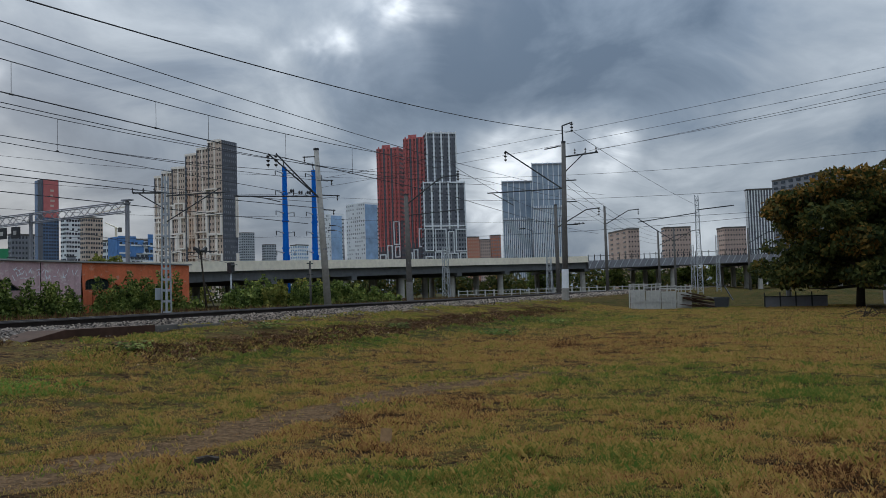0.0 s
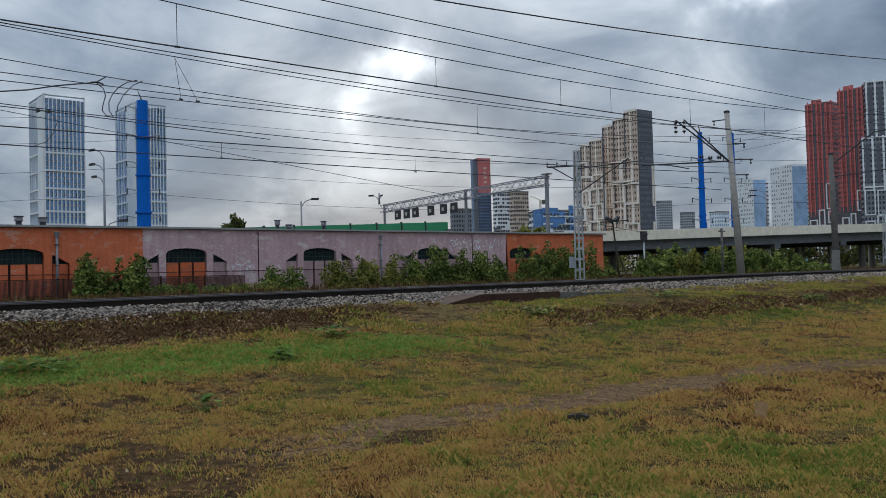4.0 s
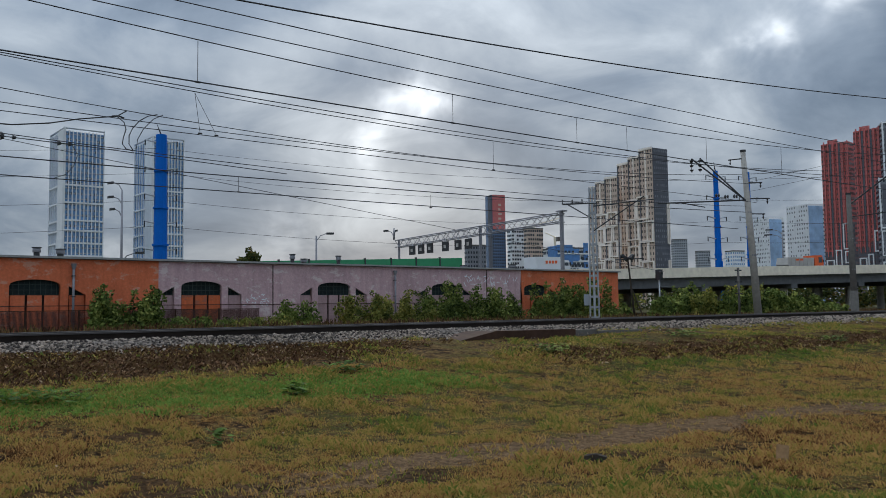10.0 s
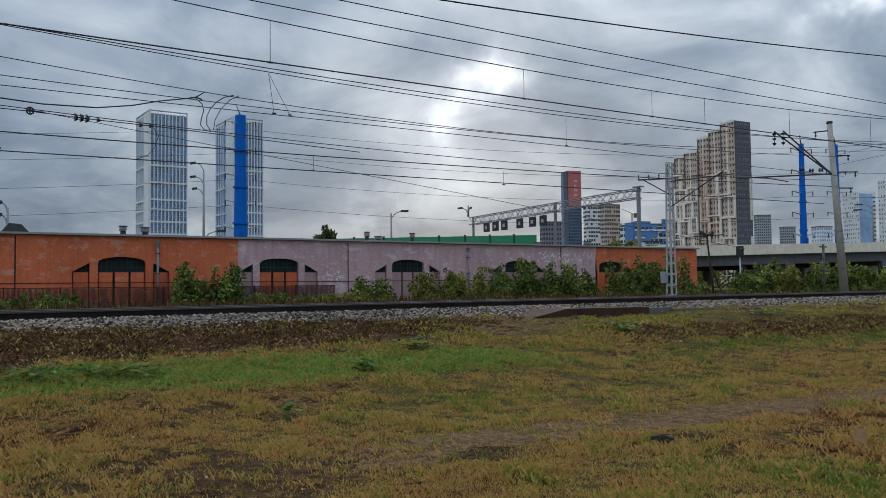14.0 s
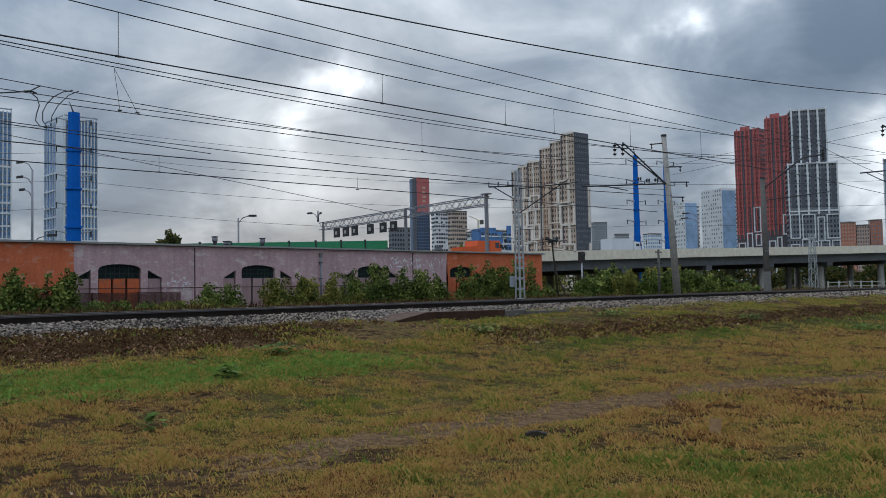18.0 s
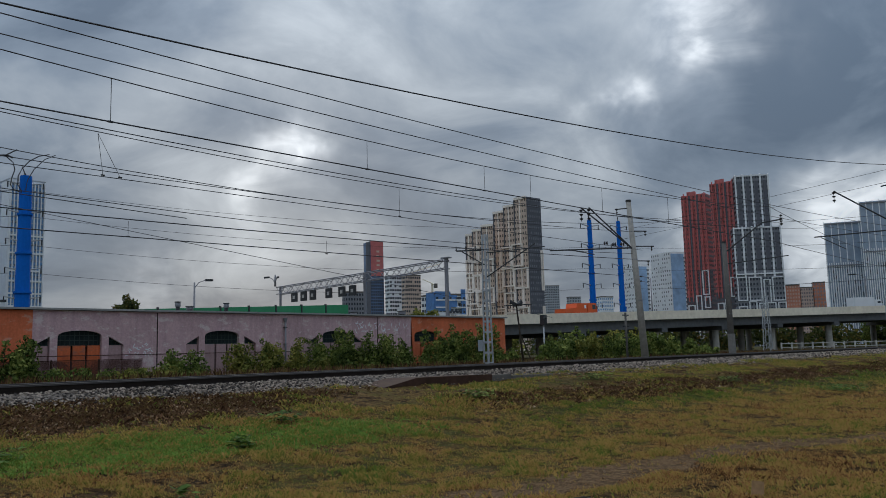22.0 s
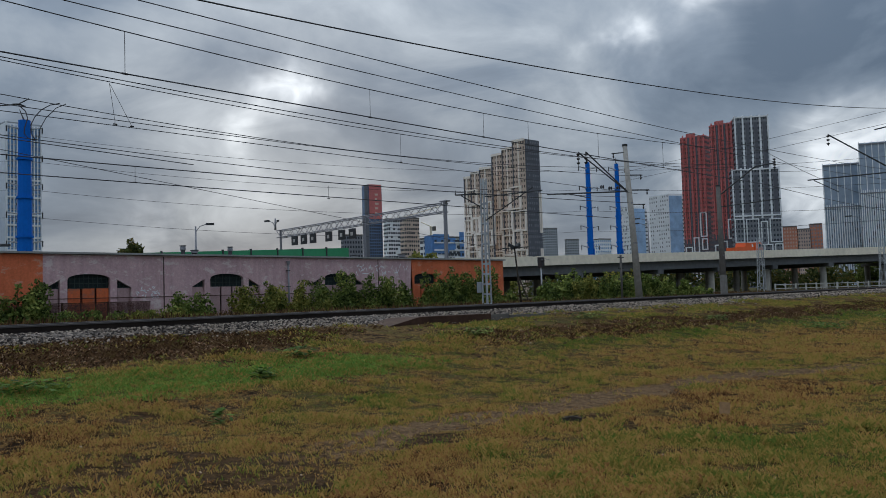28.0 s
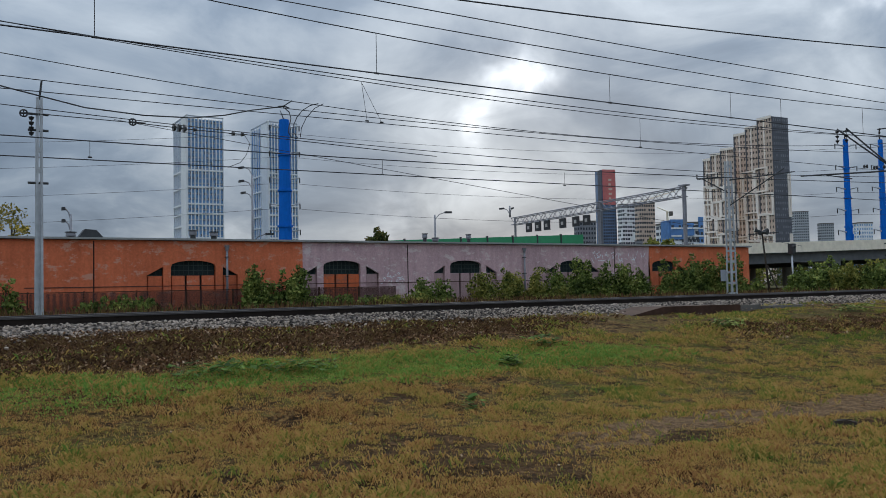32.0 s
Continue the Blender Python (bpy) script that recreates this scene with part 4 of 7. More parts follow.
def beige_block(b, t, seed, steps):
    """A cream front of several bays that step up to the corner, with stepped frames, and a slate side."""
    top, (W0, W1) = b.top, b.w
    for k, (u0, u1, drop) in enumerate(steps):
        bay = Mesh()
        (x, y), (a, n) = b.c, (b.d[1], b.n[1])
        pts = [(x + a[0] * u * W1 - n[0] * q, y + a[1] * u * W1 - n[1] * q) for u, q in ((u0, 0), (u1, 0), (u1, W0), (u0, W0))]
        bay.prism(pts, "z", 0, top - drop)
        part("facade_bay", bay, MAT["cream"], t, "cream clad bay")
        edge = Mesh()
        b.strip(edge, 1, W1 * u0, W1 * u1, top - drop - 0.8, top - drop + 0.5, 0.5)
        part("roof_edge", edge, MAT["white_warm"], t)
        b.top = top - drop
        nz, cols = int(b.top / 3.0), max(2, round((u1 - u0) * 14))
        many("window_grid", b.windows(1, cols, nz, 0.40, 0.46, u0, u1, out=0.12), MAT["brown_window"], t, "small brownish windows")
        b.top = top
        joint = Mesh()
        b.strip(joint, 1, W1 * u1 - 0.55, W1 * u1, 0, top - drop, 0.3)
        part("dark_joint", joint, MAT["slate"], t, "dark vertical joint")
        pier = Mesh()
        b.strip(pier, 1, W1 * (u0 + u1) / 2 - 0.3, W1 * (u0 + u1) / 2 + 0.3, 0, top - drop, 0.5)
        part("pilaster", pier, MAT["white_warm"], t, "pale pilaster")
    side = Mesh()
    b.strip(side, 0, 0.3, W0, 0, top, 0.3)
    part("side_cladding", side, MAT["slate"], t, "slate grey side facade")
    many("side_window_grid", b.windows(0, 7, int(top / 3.0), 0.4, 0.4, 0.06, 0.96, 0.0, 1.0, 0.42, 0.12, seed), MAT["grey_clad"], t, "grey windows of the slate side")
    rng = random.Random(seed)
    z = 0.02
    row = 0
    while z < 0.74:
        h = rng.uniform(0.10, 0.15)
        u = 0.0 if row % 2 else 0.12
        while u < 0.9:
            w = rng.uniform(0.26, 0.42)
            dz = rng.uniform(-0.02, 0.02)
            if rng.random() < (0.95 if z < 0.5 else 0.45):
                fr = Mesh()
                b.outline(fr, 1, u, min(1.0, u + w), max(0, z + dz), z + dz + h, 0.75, 0.9)
                part("frame", fr, MAT["white_warm"], t, "pale stepped frame")
            u += w
        z += h
        row += 1
    for z0, z1 in ((0.40, 0.66), (0.12, 0.30)):
        fr = Mesh()
        b.outline(fr, 0, 0.84, 1.0, z0, z1, 0.7, 0.9)
        part("frame", fr, MAT["white_warm"], t, "pale corner frame")


beige = thing("apartment_tower", "tall cream and slate apartment tower with white stepped frames", "tower")
beige_block(Block(-276.2, 365.3, 85.0, 11.8, 25.5, 85.8), beige, 3, ((0.0, 0.36, 0.0), (0.36, 0.68, 3.2), (0.68, 1.0, 5.6)))
beige = thing("apartment_tower", "lower cream apartment block beside a taller one", "tower")
beige_block(Block(-295.2, 358.9, 99.3, 1.7, 18.0, 72.0), beige, 4, ((0.0, 0.42, 0.0), (0.42, 0.75, 2.0), (0.75, 1.0, 4.2)))


def red_block(b, t, n):
    """Three red bays that step up, each with window columns between slim piers, over dark lower storeys with white frames."""
    part("facade", b.body(), MAT["brick_red"], t, "red clad facade")
    low = Mesh()
    for side in (0, 1):
        b.strip(low, side, 0, b.w[side] * 0.5, 0, b.top * (0.5 if n == 1 else 0.36), 0.2)
        b.strip(low, side, b.w[side] * 0.5, b.w[side], 0, b.top * 0.33, 0.2)
    part("lower_cladding", low, MAT["slate"], t, "dark lower storeys")
    k = int(b.top / 3.1)
    W = b.w[1]
    many("window_grid", b.windows(1, 12, k, 0.44, 0.5, out=0.3), MAT["plum_window"], t, "dark reddish windows")
    many("window_grid", b.windows(0, 6, k, 0.5, 0.5, out=0.3), MAT["plum_window"], t, "dark reddish windows")
    many("balcony_slab", b.windows(1, 3, k, 0.26, 0.16, out=0.8, z0=0.33), MAT["brick_red"], t, "red balcony fronts")
    for u in (0.335, 0.665):
        joint = Mesh()
        b.strip(joint, 1, W * u - 0.7, W * u + 0.4, 0, b.top - 0.5, 0.35)
        part("dark_joint", joint, MAT["slate"], t, "dark recess between bays")
    for u, extra in ((0.0, 0.6), (0.17, 0.0), (0.36, 1.2), (0.52, 0.4), (0.70, 2.0), (0.86, 1.2)):
        rib = Mesh()
        b.strip(rib, 1, W * u, W * u + 0.55, b.top * 0.3, b.top + extra, 0.8)
        part("rib", rib, MAT["brick_red"], t, "red pier")
    tall = ((0.02, 0.30, 0.34, 0.50), (0.02, 0.26, 0.255, 0.33), (0.36, 0.6, 0.24, 0.34), (0.05, 0.3, 0.13, 0.24), (0.65, 0.95, 0.19, 0.28), (0.36, 0.56, 0.06, 0.20), (0.66, 0.9, 0.04, 0.15)) if n == 1 else ((0.1, 0.35, 0.30, 0.42), (0.4, 0.62, 0.20, 0.29), (0.66, 0.95, 0.19, 0.27), (0.05, 0.3, 0.1, 0.22), (0.45, 0.7, 0.05, 0.16))
    for u0, u1, z0, z1 in tall:
        fr = Mesh()
        b.outline(fr, 1, u0, u1, z0, z1, 0.75, 0.9)
        part("frame", fr, MAT["white"], t, "white window frame")
    tank = Mesh()
    b.strip(tank, 1, W * 0.4, W * 0.75, b.top - 0.3, b.top + 2.2, -1.5)
    part("roof_house", tank, MAT["brick_red"], t, "roof machine house")


red = thing("apartment_tower", "red apartment tower with dark lower storeys", "tower")
red_block(Block(-253.2, 536.7, 95.3, 11.0, 16.9, 105.2), red, 1)
red = thing("apartment_tower", "red apartment tower joined to a grey one", "tower")
red_block(Block(-228.4, 525.8, 88.6, 15.3, 16.2, 108.5), red, 2)


def grey_block(b, t, cols, seed):
    """Dark grey walls with window columns between white piers above and staggered white frames below."""
    part("facade", b.body(), MAT["grey_clad"], t, "grey facade")
    k = int(b.top / 3.1)
    many("window_grid", b.windows(0, cols * 3, k, 0.55, 0.5, out=0.2), MAT["window"], t, "dark windows")
    many("window_grid", b.windows(1, 6, k, 0.5, 0.5, out=0.2), MAT["window"], t, "dark windows")
    rng = random.Random(seed)
    W, H = b.w[0], b.top
    for i in range(cols):
        bay = Mesh()
        b.strip(bay, 0, W * (i + 0.34) / cols, W * (i + 0.72) / cols, H * 0.64, H - 4.0, 0.35)
        part("dark_bay", bay, MAT["slate"], t, "dark glazed bay")
    for i in range(cols + 1):
        u = i / cols
        fr = Mesh()
        b.strip(fr, 0, max(0, W * u - 0.55), min(W, W * u + 0.55), H * 0.58, H + 0.6, 0.7)
        part("mullion", fr, MAT["white"], t, "white vertical pier")
    fr = Mesh()
    b.outline(fr, 0, 0, 1, 0.60, 1.0, 0.9, 0.75)
    part("frame", fr, MAT["white"], t, "white frame")
    for z0, z1 in ((0.01, 0.09), (0.10, 0.20), (0.22, 0.35), (0.37, 0.57)):
        u = 0.0
        while u < 0.92:
            w = rng.uniform(0.16, 0.32)
            dz = rng.uniform(-0.015, 0.03)
            fr = Mesh()
            b.outline(fr, 0, u + 0.015, min(1, u + w - 0.02), z0 + dz, z1 + dz, 0.65, 0.8)
            part("frame", fr, MAT["white"], t, "white stepped frame")
            u += w


grey = thing("apartment_tower", "dark grey apartment tower with white frames", "tower")
grey_block(Block(-224.6, 520.0, 33.4, 21.0, 12.3, 110.1), grey, 4, 5)
grey = thing("apartment_tower", "lower grey wing with white window frames", "tower")
grey_block(Block(-224.1, 511.4, 31.8, 28.7, 10.0, 75.2), grey, 5, 8)


def glass_block(label, numbers, n):
    t = thing("office_building", label, "office building", group="glass office complex")
    b = Block(*numbers)
    part("facade", b.body(), MAT["curtain_slate"], t, "slate-blue curtain wall")
    for k in range(n + 1):
        u = b.w[0] * k / n
        fins = Mesh()
        b.strip(fins, 0, u - 0.2, u + 0.2, 0, b.top * (0.66 if k % 3 else 1.0) + 0.5, 0.5)
        part("fin", fins, MAT["white"], t, "pale vertical fin")
    for z in (0.64, 0.985):
        bands = Mesh()
        b.strip(bands, 0, 0, b.w[0], b.top * z, b.top * z + 0.6, 0.6)
        part("band", bands, MAT["grey_clad"], t, "grey storey band")
    many("dark_glazing", b.windows(0, n, 12, 0.35, 0.7, 0.0, 1.0, 0.05, 0.62, 0.1, 0.7, n), MAT["slate"], t)


glass_block("lower pale glass office building with dark fins", (-164.8, 499.5, 23.4, 19.3, 3.5, 69.7), 16)
glass_block("taller pale glass office building with a curved top", (-142.9, 492.2, 21.3, 19.3, 3.3, 78.1), 18)


def white_blue(label, numbers):
    t = thing("apartment_block", label, "apartment block", group="white and blue blocks")
    b = Block(*numbers)
    part("facade", b.body(), MAT["white"], t, "white panelled facade")
    bl = Mesh()
    b.strip(bl, 0, 0.5, b.w[0] * 0.85, 0, b.top - 1.5, 0.25)
    part("blue_glazing", bl, MAT["curtain_light"], t, "sky-blue glazed facade")
    k = int(b.top / 3.2)
    many("window_grid", b.windows(1, 9, k, 0.34, 0.42, out=0.2, skip=0.25), MAT["grey_clad"], t, "small slanted windows")
    many("balcony_edge", b.windows(0, 1, k, 1.0, 0.35, 0.86, 1.0, 0, 0.96, 0.6), MAT["slate"], t, "dark balcony edges")


white_blue("white and sky-blue apartment block", (-350.7, 607.4, 70.1, 14.3, 17.3, 69.2))
white_blue("taller white and sky-blue apartment block", (-313.3, 597.2, 67.8, 15.3, 23.4, 75.2))


def plain_block(label, numbers, wall, nx=8, floor=3.1, skip=0.0, fw=0.5, fh=0.5, seed=1, win="window"):
    t = thing("apartment_block", label, "apartment block")
    b = Block(*numbers)
    part("facade", b.body(), MAT[wall], t)
    k = max(3, int(b.top / floor))
    many("window_grid", b.windows(0, nx, k, fw, fh, out=0.25, skip=skip, seed=seed), MAT[win], t, "window rows")
    many("window_grid", b.windows(1, max(3, nx // 2), k, fw, fh, out=0.25, skip=skip, seed=seed + 1), MAT[win], t, "window rows")
    roof = Mesh()
    b.strip(roof, 0, 0, b.w[0], b.top - 0.2, b.top + 0.7, 0.3)
    b.strip(roof, 1, 0, b.w[1], b.top - 0.2, b.top + 0.7, 0.3)
    part("roof_edge", roof, MAT["concrete_dark"], t)
    return t, b


plain_block("distant grey apartment tower", (-632.5, 874.5, 55.9, 16.9, 10.6, 82.9), "pale", 7)
plain_block("distant grey apartment tower under construction", (-609.5, 890.8, 54.4, 15.2, 10.5, 67.5), "pale", 7)
plain_block("low white and blue apartment block", (-403.1, 638.8, 72.3, 13.0, 9.3, 46.9), "white", 6, win="curtain_light")
plain_block("stepped white apartment block", (-489.6, 463.4, 76.5, 13.1, 7.0, 64.0), "white", 6, seed=3, skip=0.2, fw=0.7)
plain_block("white and yellowish apartment block", (-451.7, 444.3, 75.4, 13.2, 6.5, 60.6), "cream", 7, seed=4, skip=0.1, fw=0.6)
t, b = plain_block("white and blue apartment block under construction", (-306.3, 322.2, 73.4, 18.9, 14.4, 32.2), "white", 8, seed=6, skip=0.1, fw=0.7)
for u0, u1, z0, z1 in ((0.0, 0.5, 0.74, 1.06), (0.5, 0.72, 0.80, 1.0), (0.86, 1.0, 0.66, 1.10), (0.1, 0.3, 0.42, 0.52), (0.5, 0.8, 0.52, 0.62), (0.3, 0.5, 0.25, 0.33)):
    m = Mesh()
    b.strip(m, 0, b.w[0] * u0, b.w[0] * u1, b.top * z0, b.top * z1, 0.6)
    part("blue_cladding", m, MAT["blue_clad"], t, "blue panel")
m = Mesh()
b.strip(m, 1, 0, b.w[1] * 0.6, b.top * 0.72, b.top + 1.5, 0.5)
part("blue_cladding", m, MAT["blue_clad"], t, "blue upper storeys")
many("upper_window_grid", b.windows(0, 9, 9, 0.6, 0.4, 0, 1, 0.0, 1.0, 0.75, 0.45, 9), MAT["window"], t, "dark openings between white panels")
many("balcony_band", b.windows(0, 3, 8, 0.92, 0.2, 0, 1, 0.0, 0.98, 0.9, 0.3, 4), MAT["white"], t, "white balcony bands")
plain_block("grey rounded office block", (-431.2, 366.9, 69.5, 13.5, 5.5, 43.7), "grey_clad", 7)
plain_block("pinkish precast apartment block", (-98.3, 558.6, 30.0, 7.9, 39.2, 39.1), "panel_pink", 4, fw=0.35, fh=0.35)
plain_block("pinkish precast apartment block", (-75.2, 562.2, 17.7, 16.9, 10.6, 38.8), "panel_pink", 9, fw=0.35, fh=0.35)
plain_block("precast apartment block with a dark sign", (-39.2, 579.4, 23.9, 14.5, 14.0, 37.9), "panel_pink", 8, fw=0.35, fh=0.35)
plain_block("dark tower with white vertical stripes", (-20.0, 485.8, 17.4, 13.4, 4.6, 51.9), "slate", 9, fw=0.35, fh=0.97, win="white")
plain_block("large grey office building behind the tree", (25.3, 512.6, 42.2, 47.0, 49.8, 62.7), "grey_clad", 16)
plain_block("brick-red house with pale window bands", (-288.3, 756.4, 25.9, 13.5, 11.0, 53.1), "brick_dull", 6, fw=0.45, win="panel_pink")
plain_block("pinkish house beside a brick-red one", (-275.6, 762.6, 25.9, 10.0, 11.0, 50.5), "panel_pink", 5, fw=0.45, win="slate")
plain_block("dull brick house beside a pinkish one", (-266.0, 767.3, 25.9, 9.5, 11.0, 54.5), "brick_dull", 4, fw=0.5, win="grey_clad")

# slim tower with a red upper part
slim = thing("office_tower", "slim dark blue tower with a red panel at the top", "tower")
b = Block(-379.8, 343.5, 72.8, 8.9, 9.7, 70.6)
part("facade", b.body(), MAT["curtain_dark"], slim, "dark blue glazing")
m = Mesh()
b.strip(m, 0, 0.3, b.w[0] - 0.3, b.top * 0.70, b.top + 0.1, 0.4)
part("red_panel", m, MAT["brick_red"], slim, "red sign panel")
for k in range(5):
    m = Mesh()
    b.strip(m, 0, b.w[0] * 0.45, b.w[0] * (0.62 + 0.05 * (k % 3)), b.top * (0.745 + 0.04 * k), b.top * (0.762 + 0.04 * k), 0.5)
    part("sign_bar", m, MAT["cream"], slim, "pale unreadable sign bars")
m = Mesh()
b.strip(m, 1, 0, b.w[1] * 0.55, 0, b.top, 0.3)
part("side_cladding", m, MAT["slate"], slim, "slate side cladding")
many("window_grid", b.windows(0, 6, 26, 0.6, 0.5, 0, 1, 0, 0.68, 0.2), MAT["window"], slim, "dark window rows")


# ---------------------------------------------------------------- pylons, masts, wires
def pylon(x, y, top, r0, r1, label, arms=5):
    p = thing("power_pylon", label, "pylon", pose(x, y, 0.4), "blue steel power pylons")
    part("shaft", Mesh().bar((0, 0, 0), (0, 0, top - 0.4), r0, 10, r1), MAT["blue"], p)
    for k in range(1, 5):
        z, r = (top - 0.4) * k / 5, r0 + (r1 - r0) * k / 5
        part("flange", Mesh().bar((0, 0, z - 0.16), (0, 0, z + 0.16), r * 1.22, 10), MAT["blue"], p, "bolted flange")
    part("ladder", Mesh().box((r0 + 0.02, -0.2, 1.0), (r0 + 0.1, 0.2, (top - 0.4) * 0.35)), MAT["blue"], p, "climbing ladder")
    part("top_spike", Mesh().bar((0, 0, top - 0.5), (0.2, -0.8, top + 1.2), 0.14, 5, 0.04), MAT["dark_steel"], p)
    for k in range(arms):
        z = top - 1.8 - k * (top * 0.145)
        for s in (-1, 1):
            arm = part("crossarm", Mesh().bar((0, 0, z), (0.6 * s, 2.4 * s, z + 0.45), 0.17, 6, 0.08), MAT["steel"], p, "pale insulated crossarm")
            part("insulator", Mesh().bar((0.6 * s, 2.4 * s, z + 0.45), (0.6 * s, 2.4 * s, z - 0.45), 0.10, 6), MAT["black"], arm)


pylon(-132.8, 48.8, 30.2, 1.2, 0.85, "thick blue steel power pylon with pale crossarms")
pylon(-95.2, 146.6, 28.2, 0.75, 0.45, "blue steel power pylon behind the overpass")
pylon(-97.7, 162.2, 29.7, 0.75, 0.45, "blue steel power pylon behind the overpass")
pylon(13.5, 128.0, 21.5, 0.6, 0.4, "blue steel power pylon behind the tree", 2)


def insulators(m, p, q, n=3, r=0.11):
    p, q = Vector(p), Vector(q)
    for k in range(n):
        c = p + (q - p) * ((k + 0.5) / n)
        d = (q - p).normalized() * 0.05
        m.bar(c - d, c + d, r, 8, r * 0.6)
    return m.bar(p, q, 0.02, 5)


def concrete_mast(x, y, z0, z1, lean, label, dark=False):
    m = thing("catenary_mast", label, "mast", pose(x, y, z0), "concrete railway masts")
    h = z1 - z0
    part("shaft", Mesh().bar((0, 0, -0.4), (lean[0], lean[1], h), 0.24, 12, 0.15), MAT["concrete_dark" if dark else "concrete"], m, "tapered round concrete shaft", True)
    part("cap", Mesh().bar((lean[0], lean[1], h), (lean[0], lean[1], h + 0.12), 0.17, 10), MAT["dark_steel"], m)
    for z in (0.36 * h, 0.62 * h, 0.86 * h):
        part("clamp", Mesh().bar((lean[0] * z / h, lean[1] * z / h, z), (lean[0] * z / h, lean[1] * z / h, z + 0.1), 0.235 - 0.09 * z / h, 10), MAT["sheet"], m, "steel band clamp")
    return m, h


def lattice_mast(x, y, z0, z1, w, label, battens=False):
    m = thing("lattice_mast", label, "mast", pose(x, y, z0), "galvanised lattice masts")
    h = z1 - z0
    for sx in (-1, 1):
        for sy in (-1, 1):
            part("leg", Mesh().bar((sx * w, sy * w, -0.3), (sx * w * 0.6, sy * w * 0.6, h), 0.055 if battens else 0.045, 4), MAT["steel"], m)
    if battens:
        n = int(h / 0.62)
        for k in range(n):
            z, q = h * (k + 0.5) / n, w * (1 - 0.4 * (k + 0.5) / n)
            part("batten", Mesh().box((-q, -q - 0.02, z - 0.05), (q, -q + 0.02, z + 0.05)).box((q - 0.02, -q, z - 0.07), (q + 0.02, q, z + 0.07)).box((-q, q - 0.02, z - 0.07), (q, q + 0.02, z + 0.07)).box((-q - 0.02, -q, z - 0.07), (-q + 0.02, q, z + 0.07)), MAT["steel"], m, "batten plates round the legs")
        return m, h
    n = int(h / 0.7)
    for side in range(4):
        for k in range(n):
            za, zb = h * k / n, h * (k + 1) / n
            wa, wb = w * (1 - 0.4 * k / n), w * (1 - 0.4 * (k + 1) / n)
            s = 1 if k % 2 else -1
            a = [(s * wa, -wa), (wa, s * wa), (-s * wa, wa), (-wa, -s * wa)][side]
            c = [(-s * wb, -wb), (wb, -s * wb), (s * wb, wb), (-wb, s * wb)][side]
            part("lacing_bar", Mesh().bar((*a, za), (*c, zb), 0.028, 4), MAT["steel"], m)
            e = [((-wa, -wa), (wa, -wa)), ((wa, -wa), (wa, wa)), ((wa, wa), (-wa, wa)), ((-wa, wa), (-wa, -wa))][side]
            part("cross_bar", Mesh().bar((*e[0], za), (*e[1], za), 0.03, 4), MAT["steel"], m)
    return m, h


def wire(p, q, sag, r=0.014, label="thin dark overhead railway wire", n=28, k=1.0, reach=1.0):
    p, q = Vector(p), Vector(q)
    pts = []
    for i in range(n + 1):
        s = reach * i / n
        c = p.lerp(q, s)
        c.z -= sag * 4 * s * (1 - s)
        pts.append(EYE + (c - EYE) * k)
    return tagged(new("overhead_wire", Mesh().tube(pts, r * k * 0.9, 5).data("overhead_wire", MAT["wire"])), label, "wire", "overhead railway wires")


def arm_bar(owner, name, p, q, r=0.04, label=""):
    o = owner.matrix_basis.translation
    return part(name, Mesh().bar(Vector(p) - o, Vector(q) - o, r, 6), MAT["dark_steel"], owner, label)


def arm_insulator(owner, p, q, n=3, r=0.12):
    o = owner.matrix_basis.translation
    return part("insulator", insulators(Mesh(), Vector(p) - o, Vector(q) - o, n, r), MAT["black"], owner, "ribbed black insulator")


m, h = lattice_mast(-29.3, 1.18, 0.55, 7.95, 0.09, "slim galvanised lattice mast before the orange wall", True)
part("web", Mesh().box((-0.065, -0.065, -0.2), (0.065, 0.065, 4.6)), MAT["steel"], m, "pale channel web of the mast")
arm_bar(m, "spike", (-29.3, 1.18, 7.9), (-29.25, 1.24, 8.5), 0.035)
for z in (7.42, 6.9, 5.2):
    arm_bar(m, "bracket", (-29.3, 0.85, z), (-29.3, 1.45, z), 0.04)
arm_insulator(m, (-29.3, 0.95, 7.35), (-29.3, 0.95, 6.7), 4, 0.09)

m, h = lattice_mast(-34.8, 40.5, 0.55, 9.1, 0.20, "galvanised lattice mast at the end of the warehouse", True)
arm_bar(m, "crossarm", (-36.3, 39.4, 8.1), (-34.8, 40.5, 8.1), 0.05)
arm_bar(m, "strut", (-36.0, 39.6, 8.05), (-34.8, 40.5, 7.1), 0.035)
for k in (0, 0.5, 1):
    arm_insulator(m, (-36.3 + k, 39.4 + 0.73 * k, 8.1), (-36.3 + k, 39.4 + 0.73 * k, 8.4), 2, 0.06)
arm_bar(m, "cantilever", (-34.8, 40.5, 6.3), (-32.2, 42.4, 8.4), 0.035, "galvanised cantilever tube")
arm_bar(m, "cantilever", (-34.8, 40.5, 7.9), (-31.6, 42.6, 8.15), 0.035)
part("notice", Mesh().box((-0.32, -0.62, 1.1), (-0.29, -0.1, 1.8)), MAT["pale"], m, "pale notice board on the mast")

